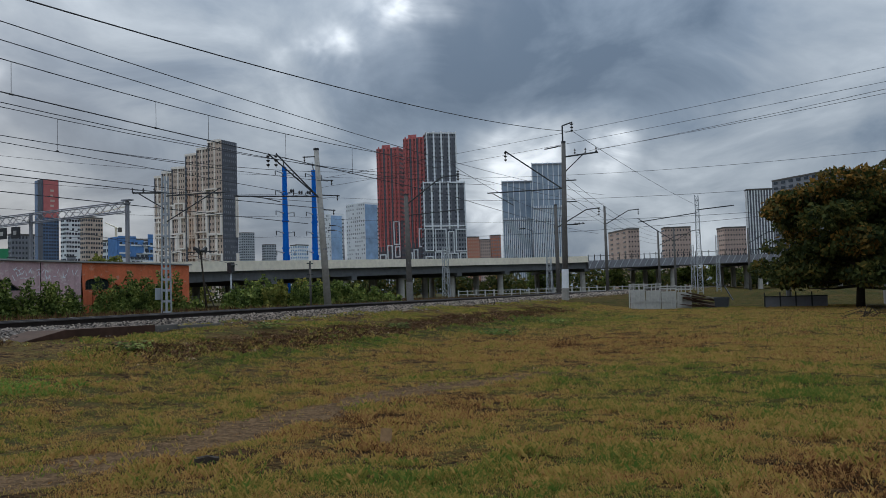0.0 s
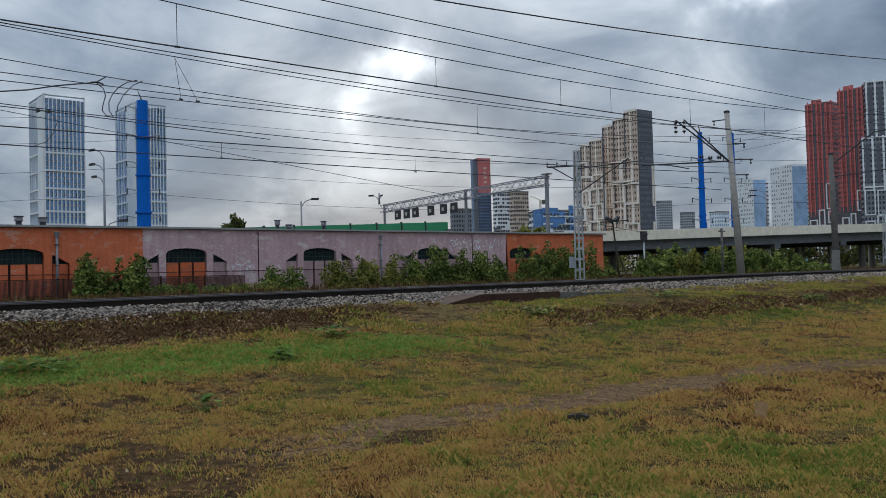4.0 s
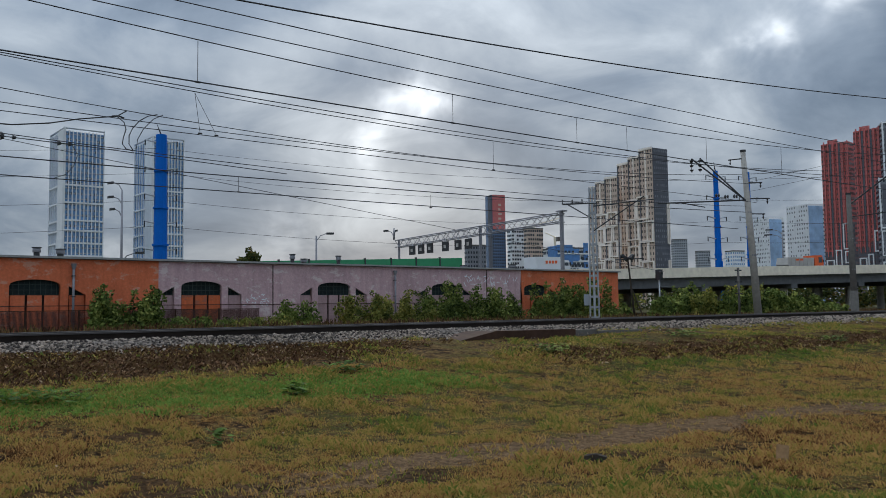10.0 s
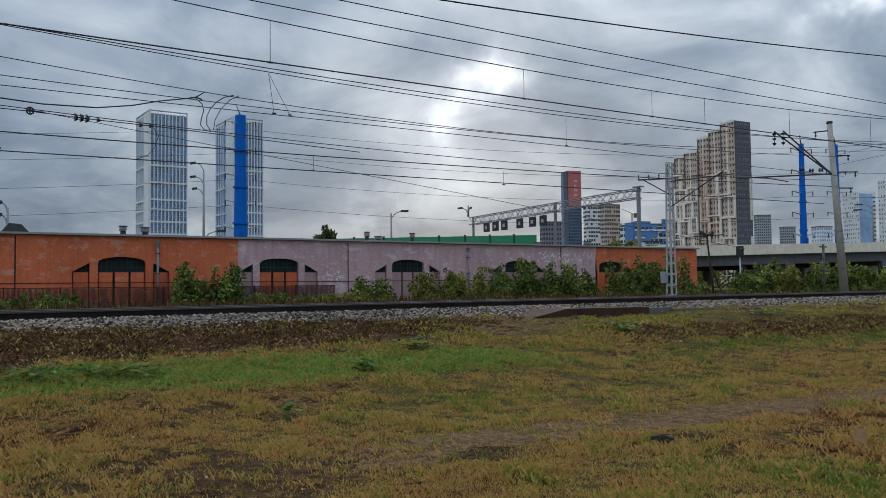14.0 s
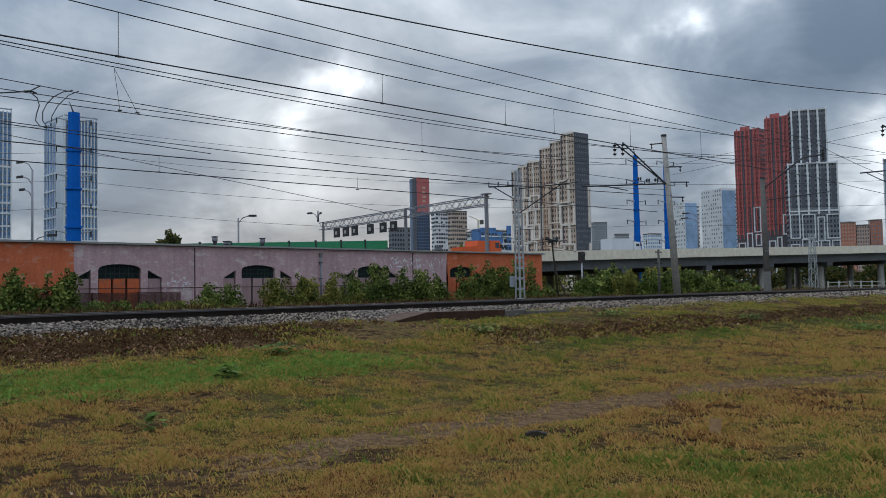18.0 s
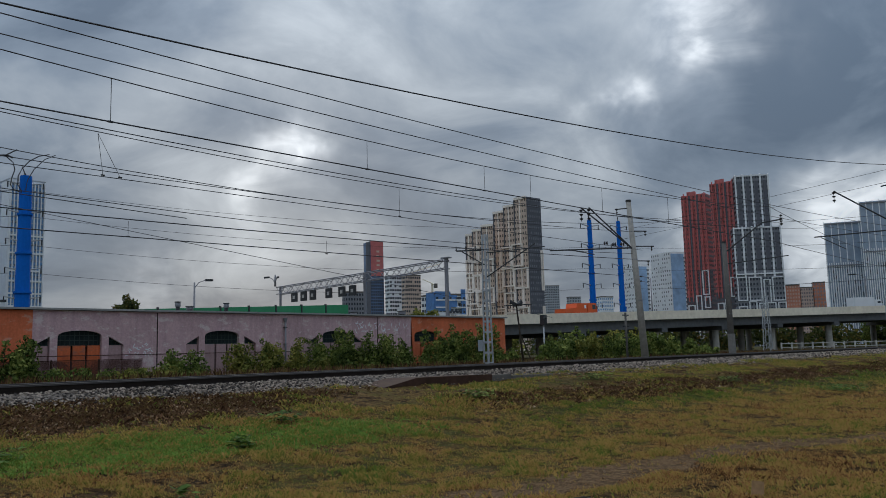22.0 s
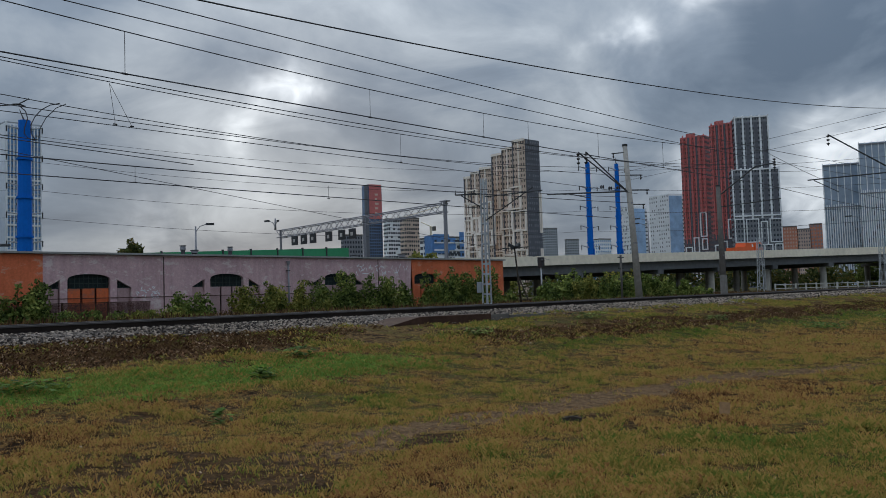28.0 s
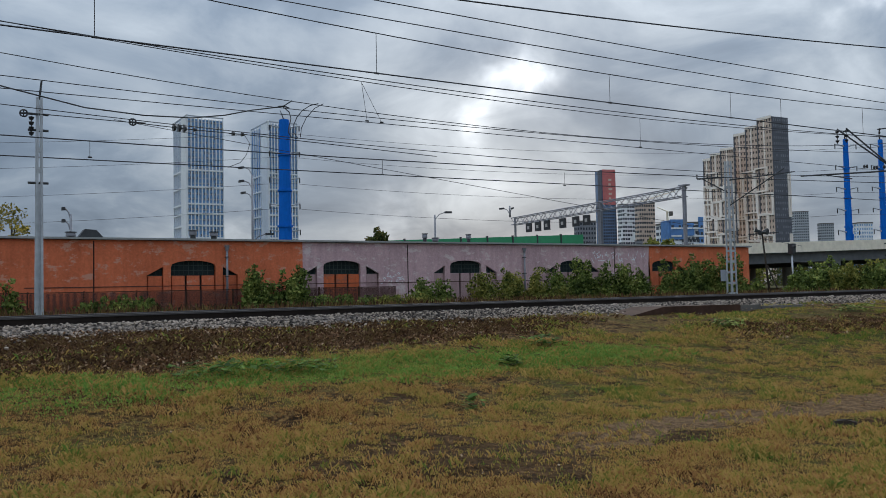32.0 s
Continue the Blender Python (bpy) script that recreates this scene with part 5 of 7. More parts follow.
m, h = concrete_mast(-26.3, 45.0, 0.9, 10.6, (-0.55, -0.1), "leaning round concrete catenary mast beside the track")
arm_bar(m, "cantilever", (-26.6, 44.6, 7.65), (-29.0, 42.85, 10.30), 0.045, "dark angled cantilever")
arm_bar(m, "cantilever", (-26.6, 44.6, 7.65), (-28.6, 43.1, 10.30), 0.045, "dark angled cantilever")
arm_insulator(m, (-29.0, 42.85, 10.25), (-29.0, 42.85, 9.45))
arm_insulator(m, (-28.6, 43.1, 10.25), (-28.6, 43.1, 9.45))
arm_bar(m, "tie_bar", (-26.6, 44.6, 7.68), (-30.6, 41.6, 7.7), 0.045)
for k in (0.35, 0.75, 1.15):
    p = (-26.6 - k, 44.6 - 0.75 * k, 7.68 + (0.25 if k < 1 else 0.35))
    arm_insulator(m, p, (p[0] - 0.22, p[1] - 0.16, p[2]), 2, 0.13)
arm_bar(m, "registration_arm", (-29.6, 42.3, 7.7), (-28.4, 43.2, 7.35), 0.03)
for z, s in ((10.2, -1.0), (8.75, 0.9), (7.8, 1.3), (6.9, 1.0)):
    arm_bar(m, "bracket", (-26.7, 44.9, z), (-26.7 + 0.8 * s, 44.9 + 0.55 * s, z - 0.05), 0.035)
    arm_insulator(m, (-26.7 + 0.7 * s, 44.9 + 0.5 * s, z), (-26.7 + 0.7 * s, 44.9 + 0.5 * s, z - 0.35), 2, 0.06)
surveyed(m, 0.945)
pole = thing("stub_pole", "slim grey pole beside a concrete mast", "pole", pose(-27.9, 45.6, 0.7))
part("shaft", Mesh().bar((0, 0, -0.2), (0, 0, 3.1), 0.07, 8), MAT["concrete_dark"], pole, smooth=True)
for z in (1.5, 2.2, 2.9):
    part("crossarm", Mesh().box((-0.04, -0.32, z), (0.04, 0.32, z + 0.07)), MAT["dark_steel"], pole)
surveyed(pole, 0.945)

m, h = concrete_mast(-26.4, 57.0, 0.9, 8.9, (-0.1, 0.0), "dark round concrete catenary mast beside the track", dark=True)
arm_bar(m, "cantilever", (-26.4, 57.1, 8.3), (-24.1, 58.1, 10.2), 0.05, "dark angled cantilever")
arm_bar(m, "cantilever_tip", (-24.1, 58.1, 10.2), (-22.8, 58.6, 10.35), 0.05)
arm_insulator(m, (-22.9, 58.6, 10.7), (-22.9, 58.6, 9.9), 4)
arm_bar(m, "tie_bar", (-26.4, 57.1, 7.4), (-22.6, 58.7, 7.75), 0.035)
part("painted_base", Mesh().bar((0, 0, -0.05), (-0.02, 0, 1.5), 0.262, 12, 0.252), MAT["sleeper"], m, "pale painted base")
surveyed(m, 0.825)

m, h = concrete_mast(-15.5, 61.0, 0.3, 12.4, (0.3, 0), "tall dark concrete mast with a white-painted base", dark=True)
part("painted_base", Mesh().bar((0.03, 0, 1.3), (0.07, 0, 2.7), 0.262, 12, 0.252), MAT["white"], m, "white painted band")
part("painted_base", Mesh().bar((0, 0, -0.1), (0.03, 0, 1.3), 0.28, 12, 0.27), MAT["concrete"], m, "grey footing")
arm_bar(m, "head_post", (-15.25, 61.0, 11.6), (-15.25, 61.0, 13.7), 0.06)
arm_bar(m, "head_hook", (-15.25, 61.0, 13.7), (-14.55, 61.3, 13.95), 0.05)
arm_insulator(m, (-14.6, 61.3, 13.9), (-14.6, 61.3, 13.2), 3)
arm_bar(m, "crossarm", (-15.3, 61.0, 11.35), (-12.8, 61.7, 11.6), 0.06)
arm_bar(m, "strut", (-15.2, 61.0, 10.2), (-13.9, 61.4, 11.45), 0.04)
for k in (0.35, 0.65, 0.95):
    arm_insulator(m, (-15.3 + 2.5 * k, 61 + 0.7 * k, 11.5 + 0.1 * k), (-15.3 + 2.5 * k, 61 + 0.7 * k, 11.9 + 0.1 * k), 2, 0.09)
arm_bar(m, "cantilever", (-15.3, 61.0, 8.9), (-19.4, 59.9, 12.0), 0.05, "long dark cantilever")
arm_insulator(m, (-19.4, 59.9, 12.0), (-19.4, 59.9, 11.2))
arm_bar(m, "tie_bar", (-15.3, 61.0, 9.0), (-20.8, 59.5, 8.9), 0.045)
arm_bar(m, "registration_arm", (-20.4, 59.6, 8.85), (-18.9, 60.0, 7.9), 0.03)
arm_bar(m, "stay", (-15.4, 61.0, 12.2), (-16.6, 60.7, 12.0), 0.045)
for z in (9.6, 8.0, 6.3):
    arm_bar(m, "bracket", (-15.4, 61.0, z), (-14.4, 61.3, z), 0.045)
arm_insulator(m, (-14.7, 61.2, 6.35), (-13.9, 61.4, 6.35), 3, 0.1)

m, h = lattice_mast(-11.3, 117.5, 0.6, 13.6, 0.35, "tall galvanised lattice mast near the bridge")
arm_bar(m, "crossarm", (-11.3, 117.5, 11.6), (-6.6, 117.5, 11.9), 0.07)
arm_bar(m, "crossarm", (-11.3, 117.5, 11.2), (-19.2, 117.5, 10.4), 0.06)
arm_bar(m, "strut", (-19.2, 117.5, 10.9), (-14.4, 117.5, 7.5), 0.06)

for x, y, top, label in ((-23.4, 115.7, 12.6, "concrete catenary mast with a curved bracket near the bridge"), (-21.0, 148.7, 10.8, "distant concrete mast before the bridge"),
                         (-19.6, 159.0, 12.0, "distant thin concrete mast by the bridge"), (-6.4, 150.1, 10.6, "distant concrete mast by the bridge"), (-22.8, 87.0, 10.4, "concrete catenary mast beyond the tall mast")):
    m, h = concrete_mast(x, y, 0.7, top, (0, 0), label, dark=True)
    arm_bar(m, "cantilever", (x, y, top - 2.4), (x + 3.2, y + 0.4, top - 0.6), 0.06)
    arm_bar(m, "bracket", (x + 3.2, y + 0.4, top - 0.6), (x + 4.6, y + 0.5, top - 0.5), 0.06)
    arm_insulator(m, (x + 4.5, y + 0.5, top - 0.5), (x + 4.5, y + 0.5, top - 1.3), 3, 0.14)
lattice_mast(-42.4, 103.6, 0.7, 7.6, 0.42, "pale lattice mast before the overpass")
lattice_mast(-32.9, 120.6, 0.7, 7.4, 0.42, "pale lattice mast before the overpass")
lattice_mast(-10.2, 134.0, 0.7, 9.0, 0.3, "distant pale lattice mast by the bridge")
lattice_mast(-14.5, 140.0, 0.7, 8.0, 0.3, "distant pale lattice mast by the bridge")
wire((-16.5, -20.0, 7.86), (-14.6, 61.2, 13.23), 1.65, 0.022)
wire((-22.5, -20.0, 10.92), (-23.4, 115.5, 14.28), 1.63, 0.02, k=0.825)
wire((-24.0, -20.0, 11.07), (-23.4, 115.5, 13.01), 1.56, 0.02, k=0.825)
MESSENGER = ((-23.4, -20.0, 11.83), (-23.4, 58.0, 11.25), 1.97)
CONTACT = ((-23.4, -20.0, 8.5), (-23.4, 58.0, 8.8), 0.17)
wire(*MESSENGER, 0.02, k=0.825)
wire(*CONTACT, 0.026, k=0.825)
wire((-23.4, 58.0, 8.8), (-24.5, 115.5, 9.0), 0.3, 0.024, k=0.825)
wire((-23.4, 58.0, 11.25), (-24.5, 115.5, 11.5), 1.6, 0.02, k=0.825)
wire((-23.7, -20.0, 9.83), (-23.7, 70.0, 10.87), 2.06, 0.018)
wire((-24.1, -20.0, 10.45), (-24.1, 60.0, 10.58), 2.30, 0.016)
wire((-31.0, -20.0, 12.07), (-31.0, 60.0, 11.45), 2.90, 0.018)
wire((-34.3, -20.0, 10.48), (-34.3, 40.5, 9.90), 0.66, 0.02, k=0.70, reach=1.3)
wire((-34.3, -20.0, 9.22), (-34.3, 40.5, 9.29), 0.00, 0.02, k=0.70, reach=1.3)
wire((-35.2, -20.0, 9.98), (-35.2, 40.5, 8.44), 0.74, 0.02, k=0.70, reach=1.3)
wire((-35.2, -20.0, 7.80), (-35.2, 40.5, 8.13), 0.28, 0.028, k=0.70, reach=1.3)
wire((-38.0, -20.0, 7.17), (-38.0, 62.0, 7.78), 0.00, 0.028)
wire((-38.0, 5.0, 9.17), (-38.0, 52.0, 4.07), 0.00, 0.016)


def wire_height(span, y):
    p, q, sag = span
    s = (y - p[1]) / (q[1] - p[1])
    return p[2] + (q[2] - p[2]) * s - sag * 4 * s * (1 - s)


def dropper(x, y, z0, z1, slant=0.0, k=0.825):
    d = surveyed(tagged(new("dropper_wire", Mesh().tube([(x, y, z0), (x, y + slant * 0.5, (z0 + z1) / 2), (x, y + slant, z1)], 0.011, 4).data("dropper_wire", MAT["wire"])), "short dropper hanging between two overhead wires", "wire", "dropper wires"), k)
    part("clip", Mesh().bar((x, y + slant - 0.08, z1), (x, y + slant + 0.08, z1), 0.035, 6), MAT["black"], d)


for y in (-6.0, 1.5, 9.9, 19.8, 26.6, 29.9, 36.0, 43.0, 50.0):
    dropper(-23.4, y, wire_height(MESSENGER, y), wire_height(CONTACT, y))
for y, z, slant in ((14.2, 11.05, 0.25), (14.2, 11.05, 1.0), (31.6, 10.95, 0.0)):
    dropper(-34.2, y, z, 9.3, slant, 0.70)
for y in (4.0, 18.0, 30.0):
    dropper(-37.9, y, 8.2, 7.45, 0.0, 1.0)

# feeder and the wires that leave towards the bridge and across the field
wire((-14.6, 61.3, 13.3), (-11.3, 117.5, 12.2), 0.3, 0.02)
for k, z in ((0.0, 11.75), (0.5, 11.75)):
    wire((-13.4 + k, 61.6, z), (21.0 + k, 28.0, 9.4 + k), 0.25, 0.014)
for z, e in ((9.4, 10.0), (8.7, 9.4), (8.2, 8.8), (10.0, 10.6)):
    wire((-15.3, 61.2, z), (-21.0, 148.7, e), 0.8, 0.018)
for z in (27.5, 25.5):
    wire((-97.7, 162.2, z), (70.0, 112.0, z + 6), 1.0, 0.035, "thin distant high-voltage power wire")
for k, z in enumerate((28.0, 24.0, 19.6, 15.4)):
    wire((-132.8, 48.8, z), (-95.2, 146.6, z - 1.5), 2.0, 0.03, "high-voltage wire between blue pylons")
    wire((-132.8, 48.8, z), (-175.0, -90.0, z - 2.0), 2.5, 0.03, "high-voltage wire to the blue pylon")
    wire((-95.2, 146.6, z - 1.5), (13.5, 128.0, max(12.0, z - 9.0)), 2.0, 0.03, "high-voltage wire between blue pylons")

# looped feeder with strain insulators that leaves the slim lattice mast
jump = thing("feeder_cable", "black looped feeder cable with strain insulators and tensioning wheels", "cable")
FX = -29.2
part("cable", Mesh().tube([(FX, -2.2, 8.75), (FX, 0.05, 8.21), (FX, 2.53, 7.75), (FX, 4.4, 7.66), (FX, 6.06, 7.72), (FX, 7.2, 7.92), (FX, 8.13, 8.18), (FX, 9.37, 8.44), (FX, 9.73, 8.69)], 0.024, 6), MAT["black"], jump)
part("spur", Mesh().tube([(FX, 9.2, 8.42), (FX, 9.42, 8.46), (FX, 9.62, 8.40)], 0.03, 6), MAT["black"], jump, "clamped cable end")
part("guy", Mesh().tube([(FX, 0.72, 7.42), (FX, 4.05, 7.38), (FX, 6.1, 7.30), (FX, 8.1, 7.27), (FX, 16.0, 7.0)], 0.016, 5), MAT["wire"], jump)
for y in (0.72, 4.03):
    wheel = Mesh()
    for k in range(12):
        a, c = 2 * math.pi * k / 12, 2 * math.pi * (k + 1) / 12
        wheel.bar((FX, y + 0.11 * math.cos(a), 7.40 + 0.11 * math.sin(a)), (FX, y + 0.11 * math.cos(c), 7.40 + 0.11 * math.sin(c)), 0.028, 5)
    wheel.bar((FX, y - 0.11, 7.40), (FX, y + 0.42, 7.39), 0.03, 5).bar((FX, y, 7.3), (FX, y, 7.5), 0.022, 5)
    part("tension_wheel", wheel, MAT["black"], jump, "spoked tensioning wheel")
part("insulator", insulators(Mesh(), (FX, 5.33, 7.33), (FX, 5.86, 7.31), 3, 0.15), MAT["black"], jump, "ribbed strain insulator")
part("insulator", insulators(Mesh(), (FX, 6.02, 7.31), (FX, 6.22, 7.30), 1, 0.08), MAT["black"], jump, "small strain insulator")
part("insulator", insulators(Mesh(), (FX, 7.33, 7.27), (FX, 8.0, 7.28), 2, 0.09), MAT["black"], jump, "small strain insulator")
part("lead", Mesh().tube([(FX, 9.37, 8.44), (FX, 9.62, 8.25), (FX, 9.69, 8.01), (FX, 9.60, 7.7), (FX, 9.57, 7.48), (FX, 9.7, 7.32), (FX, 9.94, 7.27)], 0.018, 5), MAT["wire"], jump)
part("lead", Mesh().tube([(FX, 10.79, 8.69), (FX, 10.45, 8.58), (FX, 10.15, 8.37), (FX, 9.92, 8.08), (FX, 9.8, 7.81), (FX, 9.80, 7.5), (FX, 9.94, 7.30)], 0.018, 5), MAT["wire"], jump)
part("lead", Mesh().tube([(FX, 11.0, 8.70), (FX, 10.65, 8.50), (FX, 10.3, 8.1), (FX, 10.1, 7.7), (FX, 10.05, 7.35)], 0.015, 5), MAT["wire"], jump)
part("lead", Mesh().tube([(FX, 7.9, 7.26), (FX, 8.1, 6.95), (FX, 7.97, 6.55), (FX, 7.75, 6.25), (FX, 7.3, 6.05)], 0.012, 5), MAT["wire"], jump)


# road sign gantry
gantry = thing("sign_gantry", "grey lattice sign gantry across the elevated road with dark sign boxes", "gantry")
A, B = Vector((-65.2, 70.04, 12.2)), Vector((-100.4, 72.39, 11.65))
for dz in (0, -1.0):
    for dy in (-0.5, 0.5):
        part("chord", Mesh().bar(A + Vector((0, dy, dz)), B + Vector((0, dy, dz)), 0.07, 5), MAT["sheet"], gantry, "steel truss chord")
for dy in (-0.5, 0.5):
    for k in range(30):
        p, q = A.lerp(B, k / 30), A.lerp(B, (k + 1) / 30)
        s = Vector((0, dy, -1.0)) if k % 2 else Vector((0, dy, 0))
        e = Vector((0, dy, 0)) if k % 2 else Vector((0, dy, -1.0))
        part("web_bar", Mesh().bar(p + s, q + e, 0.045, 4), MAT["sheet"], gantry, "diagonal truss bar")
for s, w in ((0.0, 0.16), (0.43, 0.14), (0.99, 0.12)):
    p = A.lerp(B, s)
    part("post", Mesh().box((p.x - w, p.y - w, 3.0), (p.x + w, p.y + w, p.z + 0.15)), MAT["sheet"], gantry, "steel post")
part("post_head", Mesh().box((A.x - 0.6, A.y - 0.3, A.z + 0.16), (A.x + 0.6, A.y + 0.3, A.z + 0.3)), MAT["sheet"], gantry)
for x in (-95.5, -93.2, -91.0, -87.3, -84.4, -82.1):
    p = A.lerp(B, (A.x - x) / (A.x - B.x))
    sign = part("sign_box", Mesh().box((p.x - 0.62, p.y - 0.75, 9.25), (p.x + 0.62, p.y - 0.55, 10.55)), MAT["black"], gantry, "black lane signal box")
    part("symbol", Mesh().box((p.x - 0.22, p.y - 0.80, 9.65), (p.x + 0.22, p.y - 0.757, 10.1)), MAT["tank_grey"], sign)
    part("hanger", Mesh().box((p.x - 0.05, p.y - 0.66, 10.5), (p.x + 0.05, p.y - 0.56, 10.95)), MAT["steel"], sign)


# ---------------------------------------------------------------- plants
def leaf_cloud(blobs, count, size, seed):
    """Leaf quads strewn through the outer shells of several uneven clumps."""
    rng = np.random.default_rng(seed)
    w = np.array([b[3] * b[4] * b[5] for b in blobs]) ** 0.67
    pick = rng.choice(len(blobs), count, p=w / w.sum())
    B = np.array(blobs)[pick]
    d = rng.normal(size=(count, 3))
    d /= np.linalg.norm(d, axis=1)[:, None]
    rad = rng.uniform(0.45, 1.0, count) ** 0.6 * rng.normal(1, 0.09, count)
    c = B[:, :3] + d * B[:, 3:6] * rad[:, None]
    u = rng.normal(size=(count, 3))
    u /= np.linalg.norm(u, axis=1)[:, None]
    n = d + rng.normal(0, 0.7, (count, 3)) + np.array([0, 0, 0.35])
    v = np.cross(n, u)
    v /= np.linalg.norm(v, axis=1)[:, None] + 1e-9
    s = size * rng.uniform(0.55, 1.35, count)[:, None]
    q = np.stack([c - u * s, c + v * s * 0.55, c + u * s, c - v * s * 0.55], 1).reshape(-1, 3)
    return q.tolist(), np.arange(count * 4).reshape(-1, 4).tolist()


def bush(x, y, w, h, mat, label, seed, leaves=900, size=0.11, deep=1.0, low=0.0, k=1.17):
    rng = random.Random(seed)
    b = surveyed(thing("bush", label, "bush", pose(x, y, 0.62 if k > 1 else lie(x, y))), k)
    blobs = []
    for _ in range(int(7 + w * 3)):
        px, py = rng.uniform(-deep, deep) * 0.6, rng.uniform(-0.5, 0.5) * w
        hh = h * rng.uniform(0.55, 1.05) * (1 - 0.3 * abs(py) / w)
        lx, ly = rng.gauss(0, 0.12) * hh, rng.gauss(0, 0.14) * hh
        part("stem", Mesh().bar((px * 0.5, py * 0.7, -0.05), (px + lx, py + ly, hh * 0.9), 0.022, 5, 0.006), MAT["bark"], b)
        for z in np.arange(0.12 + low * h, hh, 0.3):
            s, r = z / hh, rng.uniform(0.24, 0.5) * (1.2 - 0.7 * z / hh)
            blobs.append((px + lx * s + rng.uniform(-.2, .2), py + ly * s + rng.uniform(-.25, .25), z, r, r * 1.1, r * 1.05))
    q, f = leaf_cloud(blobs, int(leaves * 2.6), size * 0.92, seed)
    part("foliage", loose("foliage", q, f, MAT[mat]), None, b)


bush(-41.2, 13.6, 3.4, 2.5, "leaf", "green shrub before the orange wall", 1, 2600)
bush(-41.3, 23.0, 2.0, 1.6, "leaf", "small green shrub at the mauve wall", 2, 1000)
bush(-41.3, 28.6, 4.4, 2.2, "leaf_light", "yellow-green shrub at the mauve wall", 3, 2600)
bush(-41.2, 34.2, 4.6, 2.7, "leaf", "dense green shrub covering an arched window", 4, 3600)
bush(-41.2, 38.2, 3.4, 2.5, "leaf", "green shrub at the mauve wall", 5, 2400)
bush(-41.0, 42.8, 3.6, 3.1, "leaf", "tall dark shrub at the orange wall", 6, 3000)
bush(-40.8, 46.3, 3.6, 3.4, "leaf", "tall dark shrub at the orange wall", 7, 3000)
bush(-41.0, 31.2, 2.6, 0.9, "leaf_light", "low weeds along the mauve wall", 8, 1500, 0.09)
bush(-41.4, 6.6, 4.0, 0.8, "leaf", "low dark weeds along the orange wall", 9, 1500, 0.09)
bush(-41.2, 0.3, 2.4, 2.0, "leaf", "dark shrub at the warehouse corner", 10, 1800)
bush(-41.0, 49.6, 3.0, 1.2, "leaf", "low shrub at the orange wall", 11, 1500)
bush(-40.9, 17.0, 3.0, 0.7, "leaf", "low weeds below an arched window", 12, 900, 0.09)
bush(-40.9, 20.6, 3.0, 0.6, "leaf_light", "low weeds along the mauve wall", 13, 800, 0.09)
for k, (x, y, w, h, mat) in enumerate(((-39.5, 54.5, 4.0, 2.0, "leaf"), (-38.8, 57.8, 4.4, 2.3, "leaf_light"), (-38.0, 61.0, 4.2, 2.4, "leaf"), (-37.2, 64.5, 4.6, 2.5, "leaf"), (-36.5, 68.5, 4.6, 1.9, "leaf"),
                                       (-35.8, 72.5, 4.0, 1.2, "leaf"), (-40.5, 58.0, 4.0, 2.9, "leaf"), (-39.5, 65.0, 4.0, 3.0, "leaf_light"))):
    bush(x, y, w, h, mat, "dense green thicket beside the railway", 20 + k, 2600, 0.14, 1.6, k=1.0)


def tree(x, y, h, crown, leaf_mats, label, seed, leaves, size, spread=1.0, trunk=0.2, low=0.3):
    """A tapered trunk that forks into limbs, each limb ending in clumps of leaves."""
    rng = random.Random(seed)
    t = thing("tree", label, "tree", pose(x, y, lie(x, y)))
    fork = h * low
    part("trunk", Mesh().bar((0, 0, -0.1), (0.1, 0.05, fork), trunk, 10, trunk * 0.75).bar((0.1, 0.05, fork), (0.2, 0.0, h * 0.72), trunk * 0.75, 8, trunk * 0.25), MAT["bark"], t, "dark tapered trunk", True)
    blobs = []
    n = 22
    for k in range(n):
        a = 2.399 * k
        z0 = fork * (0.7 + 1.1 * k / n)
        el = -0.12 + 1.25 * k / n
        r = crown * rng.uniform(0.6, 1.08) * (1.0 - 0.3 * k / n)
        e = Vector((math.cos(a) * r * spread, math.sin(a) * r, min(h * 0.93, z0 + r * math.tan(el) * 0.72)))
        mid = e * 0.5 + Vector((0, 0, z0 * 0.42))
        part("limb", Mesh().bar((0.1, 0.03, z0), mid, trunk * 0.4, 6, trunk * 0.22).bar(mid, e, trunk * 0.22, 5, 0.02), MAT["bark"], t)
        for q in range(6):
            c = e + Vector((rng.gauss(0, 0.6), rng.gauss(0, 0.6), rng.gauss(0, 0.5))) * crown * 0.3
            s = crown * rng.uniform(0.10, 0.26)
            blobs.append((c.x, c.y, max(0.22 * h, min(c.z, h - s * 0.6)), s * 1.15, s * 1.15, s * 0.75))
    for k in range(18):
        a, r = rng.uniform(0, 6.28), crown * rng.uniform(0.1, 0.8)
        s = crown * rng.uniform(0.16, 0.3)
        blobs.append((math.cos(a) * r * spread, math.sin(a) * r, h * rng.uniform(0.3, 0.86), s, s, s * 0.8))
    tops = [q for q in blobs if q[2] > h * 0.70 or (q[2] > h * 0.4 and rng.random() < 0.16)]
    q, f = leaf_cloud(blobs, leaves, size, seed)
    part("crown", loose("crown", q, f, MAT[leaf_mats[0]]), None, t, "leafy crown")
    if len(leaf_mats) > 1:
        q, f = leaf_cloud(tops, leaves // 4, size, seed + 1)
        part("crown_top", loose("crown_top", q, f, MAT[leaf_mats[1]]), None, t, "turning orange leaves")


